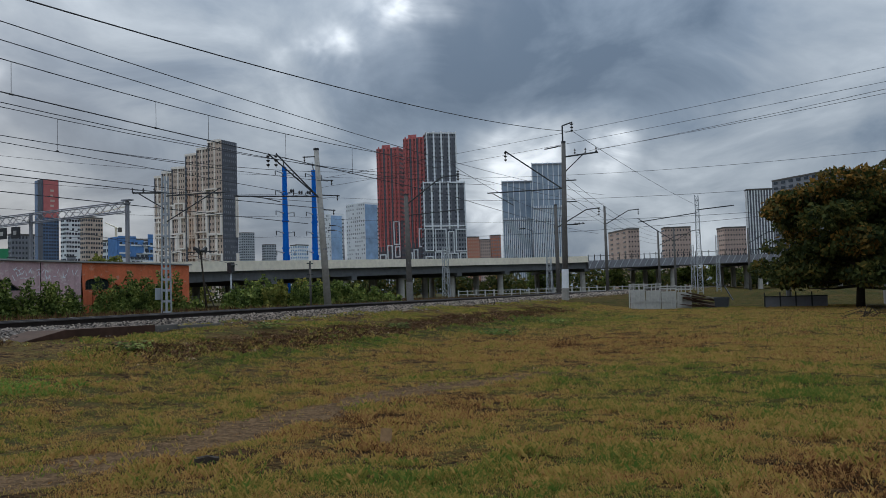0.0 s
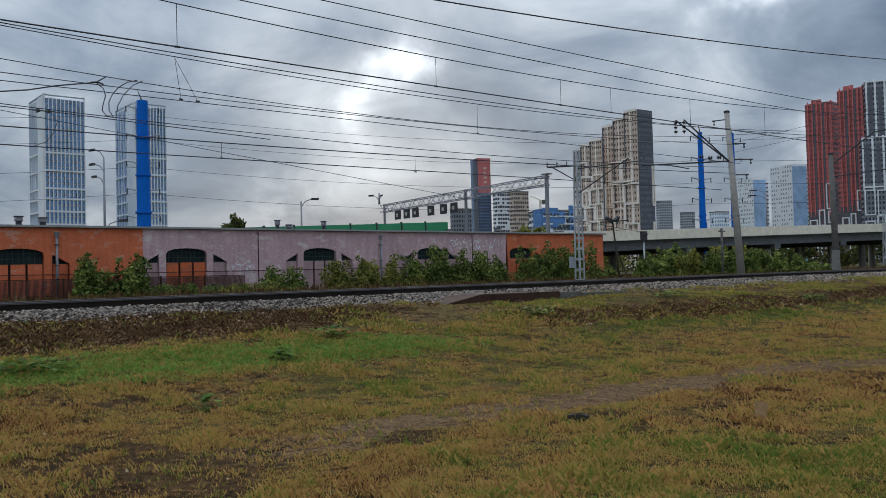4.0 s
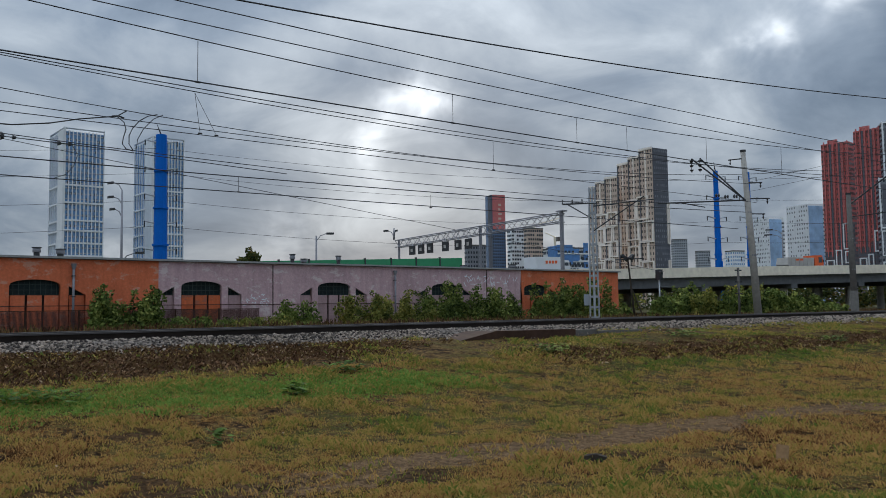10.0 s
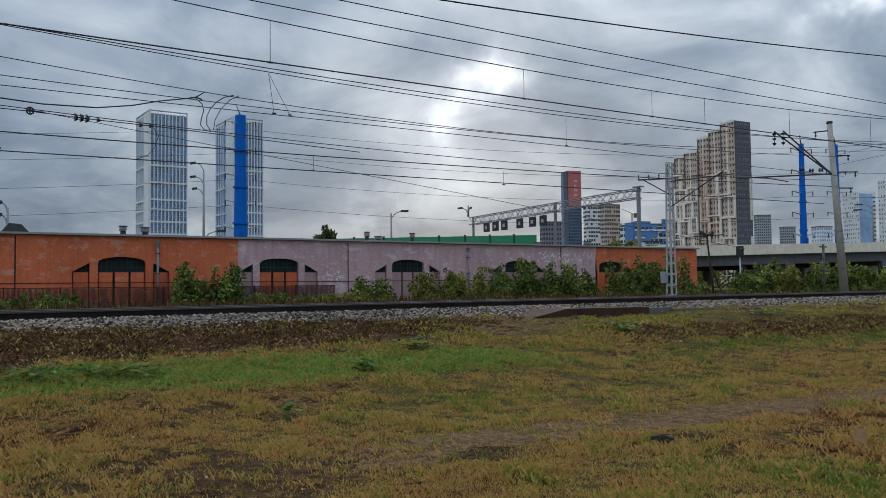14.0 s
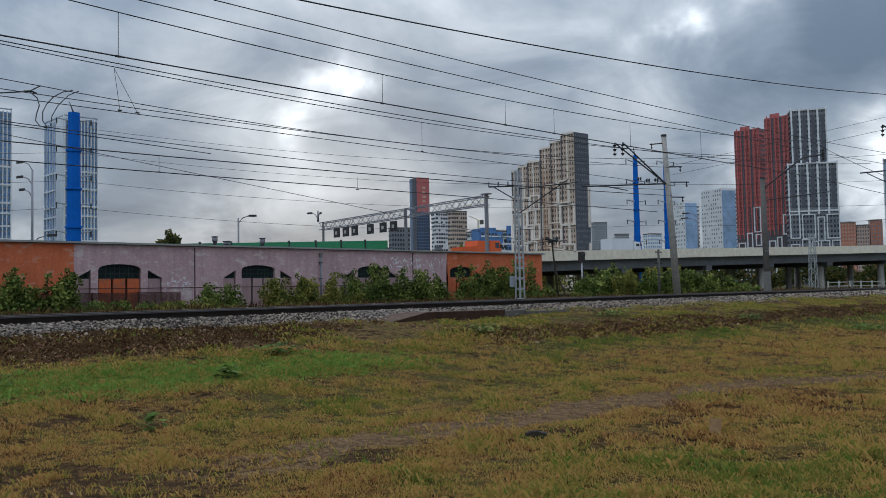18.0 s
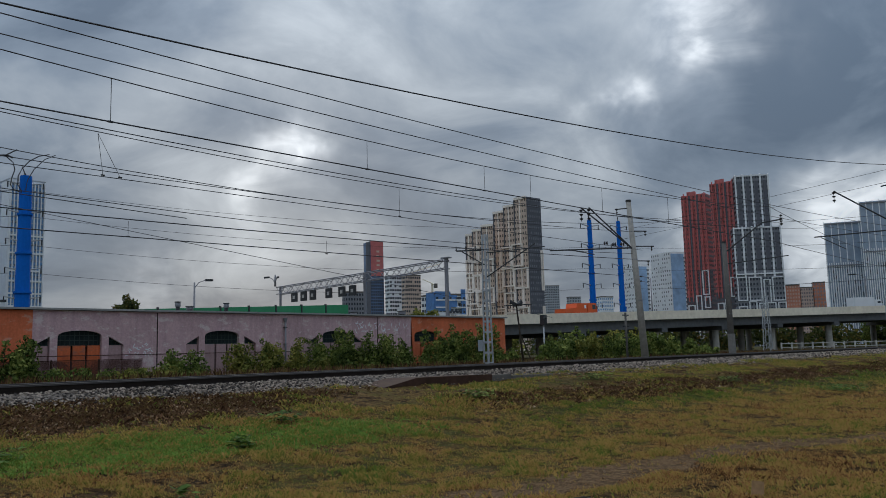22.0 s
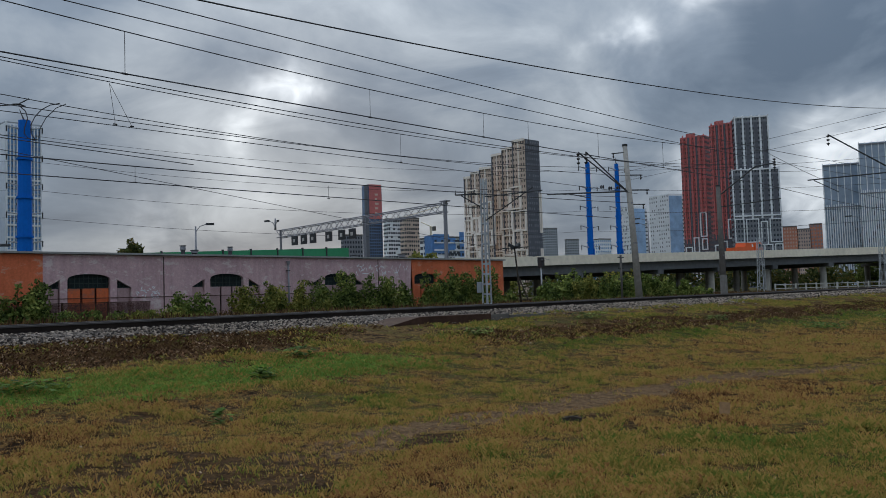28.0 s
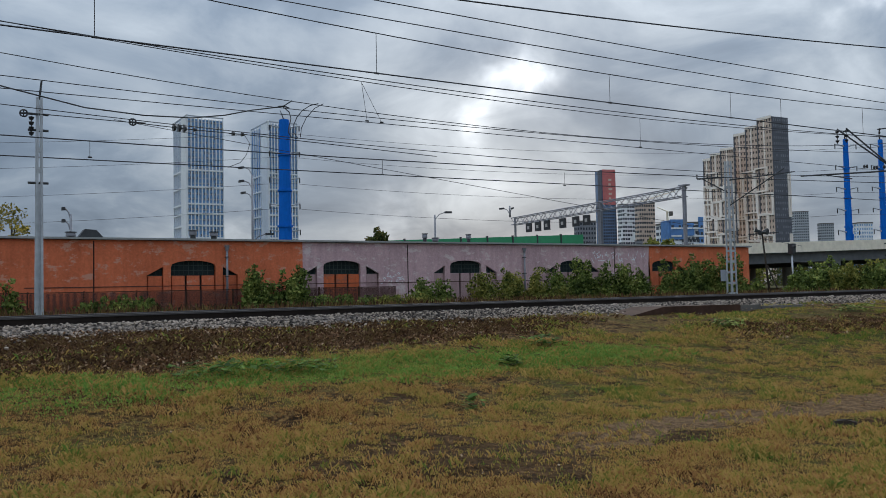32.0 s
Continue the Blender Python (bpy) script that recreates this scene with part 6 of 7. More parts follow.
tree(3.6, 54.0, 8.4, 4.3, ("leaf_maple", "leaf_orange"), "broad maple tree turning orange at the top", 41, 34000, 0.15, 1.2, 0.26, 0.2)
tree(8.3, 54.5, 10.2, 4.6, ("leaf_maple", "leaf_orange"), "taller maple tree beside the grey fence", 42, 30000, 0.15, 1.0, 0.28, 0.2)
tree(-63.2, 2.9, 8.2, 2.1, ("leaf_yellow",), "small tree with yellow autumn leaves behind the warehouse corner", 43, 4200, 0.12)
rng = random.Random(44)
crown = [(rng.gauss(0, 0.45), rng.gauss(0, 0.6), rng.uniform(4.6, 6.4) - 0.0, 0.5, 0.55, 0.5) for k in range(16)] + [(0, 0, 6.7, 0.3, 0.35, 0.5)]
roof_tree = thing("tree", "small dark green tree behind the warehouse roof", "tree", pose(-71.4, 34.7, lie(-71.4, 34.7)))
part("trunk", Mesh().bar((0, 0, -0.1), (0, 0, 6.0), 0.14, 8, 0.04), MAT["bark"], roof_tree, "thin trunk", True)
q, f = leaf_cloud(crown, 2400, 0.15, 44)
part("crown", loose("crown", q, f, MAT["leaf_maple"]), None, roof_tree, "leafy crown")
for k, (x, y, h, mat) in enumerate(((-92, 150, 6, "leaf_yellow"), (-60, 212, 6, "leaf"), (-44, 225, 7, "leaf"), (-36, 232, 7, "leaf"), (-27, 234, 6, "leaf"), (-18, 240, 7, "leaf"), (-112, 138, 6, "leaf_light"), (-9, 246, 7, "leaf"))):
    tree(x, y, h, 3.2, (mat,), "distant tree beyond the overpass", 60 + k, 1800, 0.32)
tree(-262, 268, 24, 7.0, ("leaf_light",), "distant green tree among apartment blocks", 80, 2400, 0.9)

far = []
rng = random.Random(5)
for k in range(420):
    s = k / 420
    x, y = -150 + 260 * s + rng.uniform(-6, 6), 190 + 95 * s + rng.uniform(-12, 12) + 26 * math.sin(3.14 * s)
    r = rng.uniform(1.6, 3.4)
    far.append((x, y, rng.uniform(0.6, 5.6), r, r, r * 0.8))
q, f = leaf_cloud(far, 30000, 0.6, 99)
# dark leaf colour makes the woods a backdrop for the shade below the deck
tagged(new("far_woods", loose("far_woods", q, f, MAT["leaf_maple"])), "distant belt of woods, dark-leaved to stand for shade under the overpass", "woods", "", "stuff")

# ---------------------------------------------------------------- field edge
fence = thing("crate_fence", "whitewashed timber lattice panels standing askew as a fence", "fence")
rng = random.Random(31)
for k in range(4):
    x0, y0 = -10.1 + k * 1.0, 57.2 + k * 0.15
    h = 1.78 - 0.08 * k
    for q in range(4):
        lean = pose(x0 + 0.31 * q + rng.uniform(-0.04, 0.04), y0, 0, rng.uniform(-4, 4), rng.uniform(-3, 5), 0)
        part("post", Mesh().box((-0.03, -0.03, -0.05), (0.03, 0.03, h + rng.uniform(-0.25, 0.08)), lean), MAT["whitewood"], fence)
    for z in (0.55, h - 0.25, h - 0.05):
        part("rail", Mesh().box((-0.05, 0.035, -0.035), (1.03, 0.065, 0.035), pose(x0, y0, z + rng.uniform(-0.06, 0.06), 0, rng.uniform(-3, 3), 0)), MAT["whitewood"], fence)
    part("sheet", Mesh().box((0.02, 0.08, 0.0), (0.95, 0.10, h - 0.45), pose(x0, y0, 0.02, -3, 0, 0)), MAT["whitewood"], fence, "pale board behind the lattice")
rng = random.Random(12)
pile = thing("timber_pile", "heap of old rusty beams and boards beside the fence", "timber pile", pose(-5.6, 58.2, lie(-5.6, 58.2)))
for k in range(16):
    a, z = rng.uniform(-0.5, 0.5), 0.06 + 0.055 * k
    part("board", Mesh().box((-1.3, -0.1, 0), (1.3, 0.1, 0.06), pose(rng.uniform(-.3, .3), rng.uniform(-.5, .5), z * 0.9, rng.uniform(-4, 4), rng.uniform(4, 16), rng.uniform(-40, 40))), MAT["rust" if k % 3 else "wood"], pile)
tub = thing("metal_bin", "small dark metal bin with a tilted lid", "bin", pose(-4.2, 57.0, 0.0))
part("body", Mesh().prism([(-0.38, 0.0), (0.38, 0.0), (0.46, 0.72), (-0.46, 0.72)], "y", -0.35, 0.35), MAT["dark_steel"], tub)
part("lid", Mesh().box((-0.5, -0.4, 0), (0.5, 0.4, 0.05), pose(0.42, 0, 0.95, 0, 62, 0)), MAT["dark_steel"], tub)
low = thing("low_panel_wall", "low grey sheet-metal panels on dark posts below the tree", "barrier")
for k in range(4):
    x0 = -1.6 + k * 0.9
    part("panel", Mesh().box((x0 + 0.03, 56.15, 0.04), (x0 + 0.87, 56.2, 0.66)), MAT["sheet"], low)
    part("post", Mesh().box((x0 - 0.04, 56.1, 0), (x0 + 0.04, 56.26, 0.95)), MAT["dark_steel"], low)
part("rail", Mesh().box((-1.6, 56.08, 0.66), (2.0, 56.14, 0.72)), MAT["dark_steel"], low)
pipe_pole = thing("steel_post", "grey steel post beside the tree", "post", pose(-0.2, 60.2, 0))
part("shaft", Mesh().bar((0, 0, -0.1), (0, 0, 3.4), 0.16, 10), MAT["sheet"], pipe_pole, smooth=True)
side = thing("corrugated_fence", "tall grey corrugated sheet-metal fence along the field", "fence")
for k in range(26):
    y0 = 18.0 + k * 1.6
    x0 = 4.05 + 0.03 * (y0 - 18)
    pts, back = [], []
    for q in range(17):
        y = y0 + 0.02 + 1.56 * q / 16
        x = x0 + 0.03 * (y - y0) + (0.03 if q % 2 else 0.0)
        pts.append((x, y)), back.append((x + 0.012, y))
    part("sheet", Mesh().prism(pts + back[::-1], "z", 0.05, 1.86 + 0.1 * rng.random()), MAT["sheet"], side)
    part("post", Mesh().box((x0 + 0.06, y0 - 0.04, 0), (x0 + 0.14, y0 + 0.04, 1.9)), MAT["dark_steel"], side)
heap = thing("brushwood", "tangle of dry bare branches lying on the grass", "branches", pose(2.9, 38.4, 0))
for k in range(14):
    a = rng.uniform(0, 6.28)
    c = rng.uniform(0.3, 0.9)
    part("branch", Mesh().tube([(rng.uniform(-.5, .5), rng.uniform(-.3, .3), 0.02), (math.cos(a) * c * 0.5, math.sin(a) * c * 0.5, rng.uniform(0.2, 0.55)), (math.cos(a) * c * 1.3, math.sin(a) * c, rng.uniform(0.02, 0.3))], 0.014, 5), MAT["bark"], heap)

# rusty ramp and concrete edging at the foot of the ballast
ramp_plate = thing("loading_ramp", "rusty steel ramp plate on the ballast shoulder", "ramp")
part("plate", Mesh().prism([(15.7, 0.52), (17.6, 0.84), (21.2, 0.82), (21.2, 0.74), (17.6, 0.76), (15.9, 0.46)], "x", -20.2, -18.864), MAT["rust"], ramp_plate)
surveyed(ramp_plate, 0.845)
part("edge", Mesh().prism([(15.7, 0.53), (17.6, 0.86), (21.2, 0.84), (21.2, 0.46), (17.6, 0.46), (15.9, 0.42)], "x", -18.86, -18.8), MAT["rust"], ramp_plate, "rolled edge beam")
for y in (17.8, 19.4, 21.0):
    part("leg", Mesh().box((-18.98, y - 0.06, 0.3), (-18.87, y + 0.06, 0.73)), MAT["rust"], ramp_plate)
kerb = thing("edging_slabs", "row of old concrete edging slabs below the ballast", "edging")
for k in range(5):
    part("slab", Mesh().box((-16.15, 18.1 + k * 1.05, 0.45), (-16.03, 19.1 + k * 1.05, 0.92 - 0.05 * k - 0.02 * (k % 2)), pose(0, 0, 0.02 * (k % 3), 0, 0, 0)), MAT["concrete_dark"], kerb)

# brick, stones and scraps on the grass
brick = tagged(new("brick", Mesh().box((-0.06, -0.035, -0.05), (0.06, 0.035, 0.12)).data("brick", MAT["tan_brick"])), "pale broken brick lying in the grass", "brick")
brick.matrix_basis = pose(-4.11, 8.19, 0.03, -14, 6, 28)
scrap = thing("charred_board", "short charred board lying in the grass", "board", pose(-5.35, 6.75, 0.02, 0, 0, 40))
part("plank", Mesh().prism([(-0.11, -0.02), (0.10, -0.03), (0.13, 0.03), (0.02, 0.055), (-0.10, 0.04)], "y", -0.05, 0.05), MAT["bark"], scrap)
part("splinter", Mesh().bar((-0.10, 0.02, 0.03), (0.08, -0.06, 0.07), 0.014, 4, 0.005), MAT["bark"], scrap)


# ---------------------------------------------------------------- roof gear, lamps, signals
def roof_vent(x, y, h, w, label):
    v = thing("roof_vent", label, "vent", pose(x, y, WALL_TOP + 0.05), "roof vents")
    part("duct", Mesh().bar((0, 0, 0), (0, 0, h * 0.7), w * 0.7, 10), MAT["dark_steel"], v, smooth=True)
    part("cowl", Mesh().bar((0, 0, h * 0.6), (0, 0, h), w, 10, w * 0.9), MAT["sheet"], v, "wider metal cowl", True)
    part("cap", Mesh().bar((0, 0, h), (0, 0, h + 0.04), w * 1.15, 10), MAT["dark_steel"], v)


for x, y, h, w in ((-44.2, 10.3, 0.55, 0.20), (-44.2, 11.4, 0.5, 0.22), (-44.2, 24.4, 0.62, 0.17), (-44.6, 25.4, 0.4, 0.22), (-44.2, 27.6, 0.62, 0.17), (-45.5, 43.6, 0.5, 0.3), (-45.0, 38.4, 0.3, 0.25), (-46.0, 4.6, 0.5, 0.25)):
    roof_vent(x, y, h, w, "short galvanised roof vent on the warehouse")
hood = thing("roof_hood", "dark sloping roof hood at the end of the warehouse", "roof hood", pose(-46.5, 5.6, WALL_TOP + 0.1))
part("body", Mesh().prism([(-0.8, 0), (0.8, 0), (0.25, 0.62), (-0.3, 0.66)], "x", -0.4, 0.4), MAT["dark_steel"], hood)


def street_lamp(x, y, z0, z1, label, arms):
    s = thing("street_lamp", label, "street lamp", pose(x, y, z0), "street lamps on the elevated road")
    h = z1 - z0
    part("pole", Mesh().bar((0, 0, 0), (0, 0, h), 0.17, 8, 0.10), MAT["sheet"], s, smooth=True)
    for z, dx, dy in arms:
        a = part("arm", Mesh().tube([(0, 0, z), (dx * 0.4, dy * 0.4, z + 0.7), (dx, dy, z + 1.0)], 0.06, 6), MAT["sheet"], s)
        part("head", Mesh().prism([(dx - 0.16, dy), (dx + 0.16, dy), (dx * 1.6 + 0.26, dy * 1.6), (dx * 1.6 - 0.26, dy * 1.6)], "z", z + 0.86, z + 1.12), MAT["dark_steel"], a, "dark lamp head")


street_lamp(-94.6, 30.5, 0.5, 15.2, "tall street lamp with three heads and a low side lamp", ((14.7, -1.2, -0.6), (13.1, -1.2, -0.6), (11.7, -1.0, -0.5), (6.7, 1.0, 1.2)))
street_lamp(-94.5, 55.2, 0.5, 11.2, "curved single street lamp behind the warehouse", ((10.0, 0.6, 1.2),))
street_lamp(-74.3, 8.3, 1.7, 8.2, "short street lamp with stacked heads behind the warehouse", ((6.0, -0.3, -0.4), (5.0, -0.3, -0.4)))
street_lamp(-88.0, 158.0, 6.5, 16.0, "double street lamp on the overpass", ((9.0, -1.6, -0.8), (8.0, -1.8, -0.8)))
street_lamp(-56.0, 192.0, 7.0, 15.5, "street lamp on the overpass", ((8.0, -1.8, -0.4),))
street_lamp(-101.5, 72.5, 11.9, 13.6, "paired lamps on the sign gantry", ((0.4, -1.0, -0.4), (0.2, 1.0, -0.4)))

horn = thing("loudspeaker_pole", "leaning dark pole with a cluster of horn loudspeakers", "pole", pose(-46.2, 58.7, 0.6))
part("shaft", Mesh().bar((0, 0, -0.2), (-0.35, -0.3, 5.1), 0.10, 8, 0.07), MAT["bark"], horn, smooth=True)
part("crossarm", Mesh().bar((-1.1, -1.1, 5.0), (0.6, 0.7, 5.1), 0.05, 5), MAT["dark_steel"], horn)
for k in range(5):
    a = k * 1.2566
    part("horn", Mesh().bar((-0.35, -0.3, 5.15), (-0.35 + 0.55 * math.cos(a), -0.3 + 0.55 * math.sin(a), 5.1 + 0.25 * (k % 2)), 0.06, 8, 0.2), MAT["dark_steel"], horn, "dark loudspeaker horn")
part("stay", Mesh().bar((0.5, 0.6, -0.1), (-0.1, -0.05, 2.3), 0.06, 6), MAT["bark"], horn)
signal = thing("railway_signal", "small dark railway signal on a slim post", "signal", pose(-50.5, 68.0, 0.6))
part("post", Mesh().bar((0, 0, -0.2), (0, 0, 3.6), 0.08, 8), MAT["steel"], signal, smooth=True)
part("head", Mesh().box((-0.25, -0.25, 3.5), (0.25, 0.25, 4.5)), MAT["black"], signal)
part("hood", Mesh().bar((0.25, -0.2, 4.2), (0.6, -0.35, 4.15), 0.13, 8), MAT["black"], signal)
part("arm", Mesh().bar((0, 0, 2.8), (1.0, 1.2, 2.7), 0.07, 6), MAT["dark_steel"], signal)

# white barrier rail beside the far track
guard = thing("guard_rail", "white slatted guard rail beside the railway below the overpass", "fence")
for k in range(22):
    a = Vector((-44.0, 112.0, 0.75)).lerp(Vector((-20.0, 128.0, 0.75)), k / 22)
    part("post", Mesh().box((a.x - 0.08, a.y - 0.08, 0.4), (a.x + 0.08, a.y + 0.08, 1.75)), MAT["whitewood"], guard)
for z in (1.1, 1.6):
    part("rail", Mesh().bar((-44.0, 112.0, z), (-20.0, 128.0, z), 0.07, 4), MAT["whitewood"], guard)

surveyed(horn, 0.895)

# construction cranes far behind
for x, y, h, turn in ((-470.0, 470.0, 66.0, 20), (-420.0, 440.0, 52.0, 150), (-690, 905, 92.0, 60)):
    c = thing("tower_crane", "distant pale tower crane above apartment blocks", "crane", pose(x, y, 0, 0, 0, turn))
    part("mast", Mesh().bar((0, 0, 0), (0, 0, h), 0.9, 4), MAT["fascia"], c)
    part("jib", Mesh().bar((-9, 0, h - 2), (24, 0, h + 5), 0.5, 4), MAT["fascia"], c)
    part("counterweight", Mesh().box((-10, -1, h - 4), (-7, 1, h - 1)), MAT["concrete_dark"], c)

# faded unreadable graffiti on the mauve wall
tag = thing("graffiti", "faded white unreadable graffiti on the mauve wall", "graffiti")
rng = random.Random(77)
for k in range(34):
    y, z = rng.uniform(36.6, 41.5), rng.uniform(3.15, 3.75)
    part("stroke", Mesh().box((WALL_X + 0.004, -0.16 * rng.uniform(0.5, 1.2), -0.022), (WALL_X + 0.008, 0.16, 0.022), pose(0, y, z, rng.uniform(-80, 80))), MAT["white"], tag)
for k in range(26):
    y, z = rng.uniform(20.6, 22.1), rng.uniform(1.9, 2.5)
    part("flake", Mesh().box((WALL_X + 0.004, -0.09 * rng.uniform(0.3, 1.3), -0.02), (WALL_X + 0.007, 0.08, 0.025), pose(0, y, z, rng.uniform(-70, 70))), MAT["white"], tag)


surveyed_kinds(1.17, "warehouse", "mesh_fence", "downpipe", "graffiti", "roof_vent", "roof_hood")
surveyed_kinds(1.13, "overpass", "noise_barrier", "street_lamp", "sign_gantry")


# ---------------------------------------------------------------- grass
def turf_material(name, stops, spread=0.45):
    """Blades: dead to fresh by place, each blade a little different."""
    m = bpy.data.materials.new(name)
    m.use_nodes = True
    nt = m.node_tree
    b = nt.nodes["Principled BSDF"]
    b.inputs["Roughness"].default_value = 0.75
    b.inputs["Specular IOR Level"].default_value = 0.06
    geo = nt.nodes.new("ShaderNodeNewGeometry")
    n = nt.nodes.new("ShaderNodeAttribute")
    n.attribute_name = "fresh"
    k = nt.nodes.new("ShaderNodeMath")
    k.operation = "MULTIPLY_ADD"
    nt.links.new(geo.outputs["Random Per Island"], k.inputs[0])
    k.inputs[1].default_value = spread
    s = nt.nodes.new("ShaderNodeMath")
    s.operation = "SUBTRACT"
    s.inputs[1].default_value = spread / 2
    nt.links.new(n.outputs["Fac"], s.inputs[0]), nt.links.new(s.outputs[0], k.inputs[2])
    r = nt.nodes.new("ShaderNodeValToRGB")
    e = r.color_ramp.elements
    e[0].position, e[0].color = stops[0][0], (*stops[0][1], 1)
    e[1].position, e[1].color = stops[-1][0], (*stops[-1][1], 1)
    for at, c in stops[1:-1]:
        e.new(at).color = (*c, 1)
    nt.links.new(k.outputs[0], r.inputs[0]), nt.links.new(r.outputs[0], b.inputs["Base Color"])
    tr = nt.nodes.new("ShaderNodeBsdfTranslucent")
    nt.links.new(r.outputs[0], tr.inputs["Color"])
    ms = nt.nodes.new("ShaderNodeMixShader")
    ms.inputs[0].default_value = 0.25
    nt.links.new(b.outputs[0], ms.inputs[1]), nt.links.new(tr.outputs[0], ms.inputs[2])
    nt.links.new(ms.outputs[0], nt.nodes["Material Output"].inputs["Surface"])
    return m


MAT["blade"] = turf_material("grass_blade", ((0.0, (0.075, 0.034, 0.014)), (0.22, (0.33, 0.165, 0.066)), (0.42, (0.52, 0.315, 0.108)), (0.60, (0.43, 0.300, 0.085)), (0.80, (0.235, 0.220, 0.048)), (1.0, (0.120, 0.190, 0.034))))
MAT["lush"] = turf_material("lush_blade", ((0.0, (0.26, 0.280, 0.060)), (0.5, (0.200, 0.310, 0.062)), (1.0, (0.100, 0.220, 0.042))), 0.7)
MAT["litter"] = turf_material("leaf_litter", ((0.0, (0.055, 0.026, 0.014)), (0.45, (0.17, 0.085, 0.040)), (0.75, (0.30, 0.175, 0.095)), (1.0, (0.50, 0.37, 0.25))), 1.0)
MAT["dead"] = turf_material("dead_weed", ((0.0, (0.024, 0.012, 0.007)), (0.6, (0.120, 0.066, 0.032)), (1.0, (0.170, 0.120, 0.045))), 0.9)


def sown(draw, chance):
    """Places drawn at random and kept by chance, as many as asked for."""
    def pick(rng, count):
        xs, ys = [], []
        have = 0
        while have < count:
            x, y = draw(rng, count)
            keep = rng.uniform(size=len(x)) < chance(x, y)
            xs.append(x[keep]), ys.append(y[keep])
            have += int(keep.sum())
        return np.concatenate(xs), np.concatenate(ys)
    return pick


def fan(rng, n):
    a, r = np.radians(rng.uniform(-12, 102, n)), 4.6 + 22 * rng.uniform(size=n) ** 1.6
    return 0.2 - np.sin(a) * r, -0.5 + np.cos(a) * r


def field_chance(x, y):
    fresh, bare, path, lush, litter = cover(x, y)
    open_turf = 1 - np.maximum.reduce([0.92 * bare, 0.95 * path, 0.9 * litter, 0.80 * step(-fbm(x, y, 2.6, 9, 3), 0.05, 0.28)])
    return np.where((x < -13.4) | (x > 3.9), 0.0, open_turf)


def far_chance(x, y):
    fresh, bare, path, lush, litter = cover(x, y)
    return np.where(x > 3.9, 0.0, 1 - np.maximum.reduce([0.8 * bare, 0.9 * litter, 0.7 * step(-fbm(x, y, 1.8, 9, 3), 0.05, 0.3)]))


def patch(x0, x1, y0, y1, power=1.0):
    return lambda rng, n: (rng.uniform(x0, x1, n), y0 + (y1 - y0) * rng.uniform(size=n) ** power)


def lush_chance(x, y):
    return cover(x, y)[3]


def litter_chance(x, y):
    return cover(x, y)[4]


def slope_chance(x, y):
    return (1 - 0.85 * cover(x, y)[4]) * step(fbm(x, y, 0.8, 12), -0.15, 0.25)


scatter_blades("grass", "short dry and green autumn grass on the field", 115000, sown(fan, field_chance), MAT["blade"], 0.046, 0.0034, 0.85, per=6, flat=0.60, swell=0.7)
scatter_blades("far_grass", "short yellowish grass further out on the field", 30000, sown(patch(-12.2, 3.8, 18, 58), far_chance), MAT["blade"], 0.065, 0.009, 0.8, flat=0.6, swell=0.5)
scatter_blades("green_grass", "lush green grass strip before the embankment", 11000, sown(patch(-13.6, -10.0, -5, 12.0), lush_chance), MAT["lush"], 0.052, 0.011, 0.9, flat=0.55, tone=0.5, swell=0.6)
scatter_blades("dead_weeds", "brown dead weeds on the embankment slope", 15000, sown(patch(-17.0, -11.2, -6, 48, 1.4), litter_chance), MAT["dead"], 0.085, 0.010, 1.0, "weeds", flat=0.4, tone=0.45, swell=0.5)
scatter_blades("rear_weeds", "tall dark weeds between the track and the warehouse", 6000, patch(-48.8, -23.5, -4, 100), MAT["dead"], 0.32, 0.018, 0.5, "weeds", flat=0.9, tone=0.55)
scatter_blades("slope_grass", "thin yellow-green grass on the embankment slope", 11000, sown(patch(-17.0, -12.2, -5, 58, 1.5), slope_chance), MAT["blade"], 0.075, 0.008, 0.9, flat=0.5, tone=0.74, swell=0.6)
scatter_blades("leaf_litter", "brown and pale dry leaves and scraps strewn on the slope", 15000, sown(patch(-17.2, -11.2, -6, 42, 1.4), litter_chance), MAT["litter"], 0.055, 0.022, 1.0, "leaf litter", 2, 0.45, tone=0.45)
scatter_blades("field_scraps", "fallen pale leaves and bits strewn over the field", 700, sown(patch(-12.0, 3.5, -2, 24, 1.0), lambda x, y: np.full(len(x), 0.9)), MAT["litter"], 0.040, 0.014, 1.0, "leaf litter", 1, 0.35, tone=0.75)


def leafy_weed(x, y, r, label, seed, mat="leaf"):
    w = thing("leafy_weed", label, "weed", pose(x, y, lie(x, y)), "broad-leaved weeds")
    rng = np.random.default_rng(seed)
    v, f = [], []
    for k in range(int(240 * r)):
        a, d = rng.uniform(0, 6.28), r * rng.uniform() ** 0.7
        c = np.array([math.cos(a) * d * 0.7, math.sin(a) * d, rng.uniform(0.03, 0.2)])
        b = rng.uniform(0, 6.28)
        s = rng.uniform(0.04, 0.09)
        u, q = np.array([math.cos(b), math.sin(b), rng.uniform(-0.1, 0.5)]) * s, np.array([-math.sin(b), math.cos(b), rng.uniform(-0.4, 0.4)]) * s * 0.45
        n = len(v)
        v += [tuple(c - u), tuple(c + q), tuple(c + u), tuple(c - q)]
        f.append((n, n + 1, n + 2, n + 3))
    part("leaves", loose("leaves", v, f, MAT[mat]), None, w)


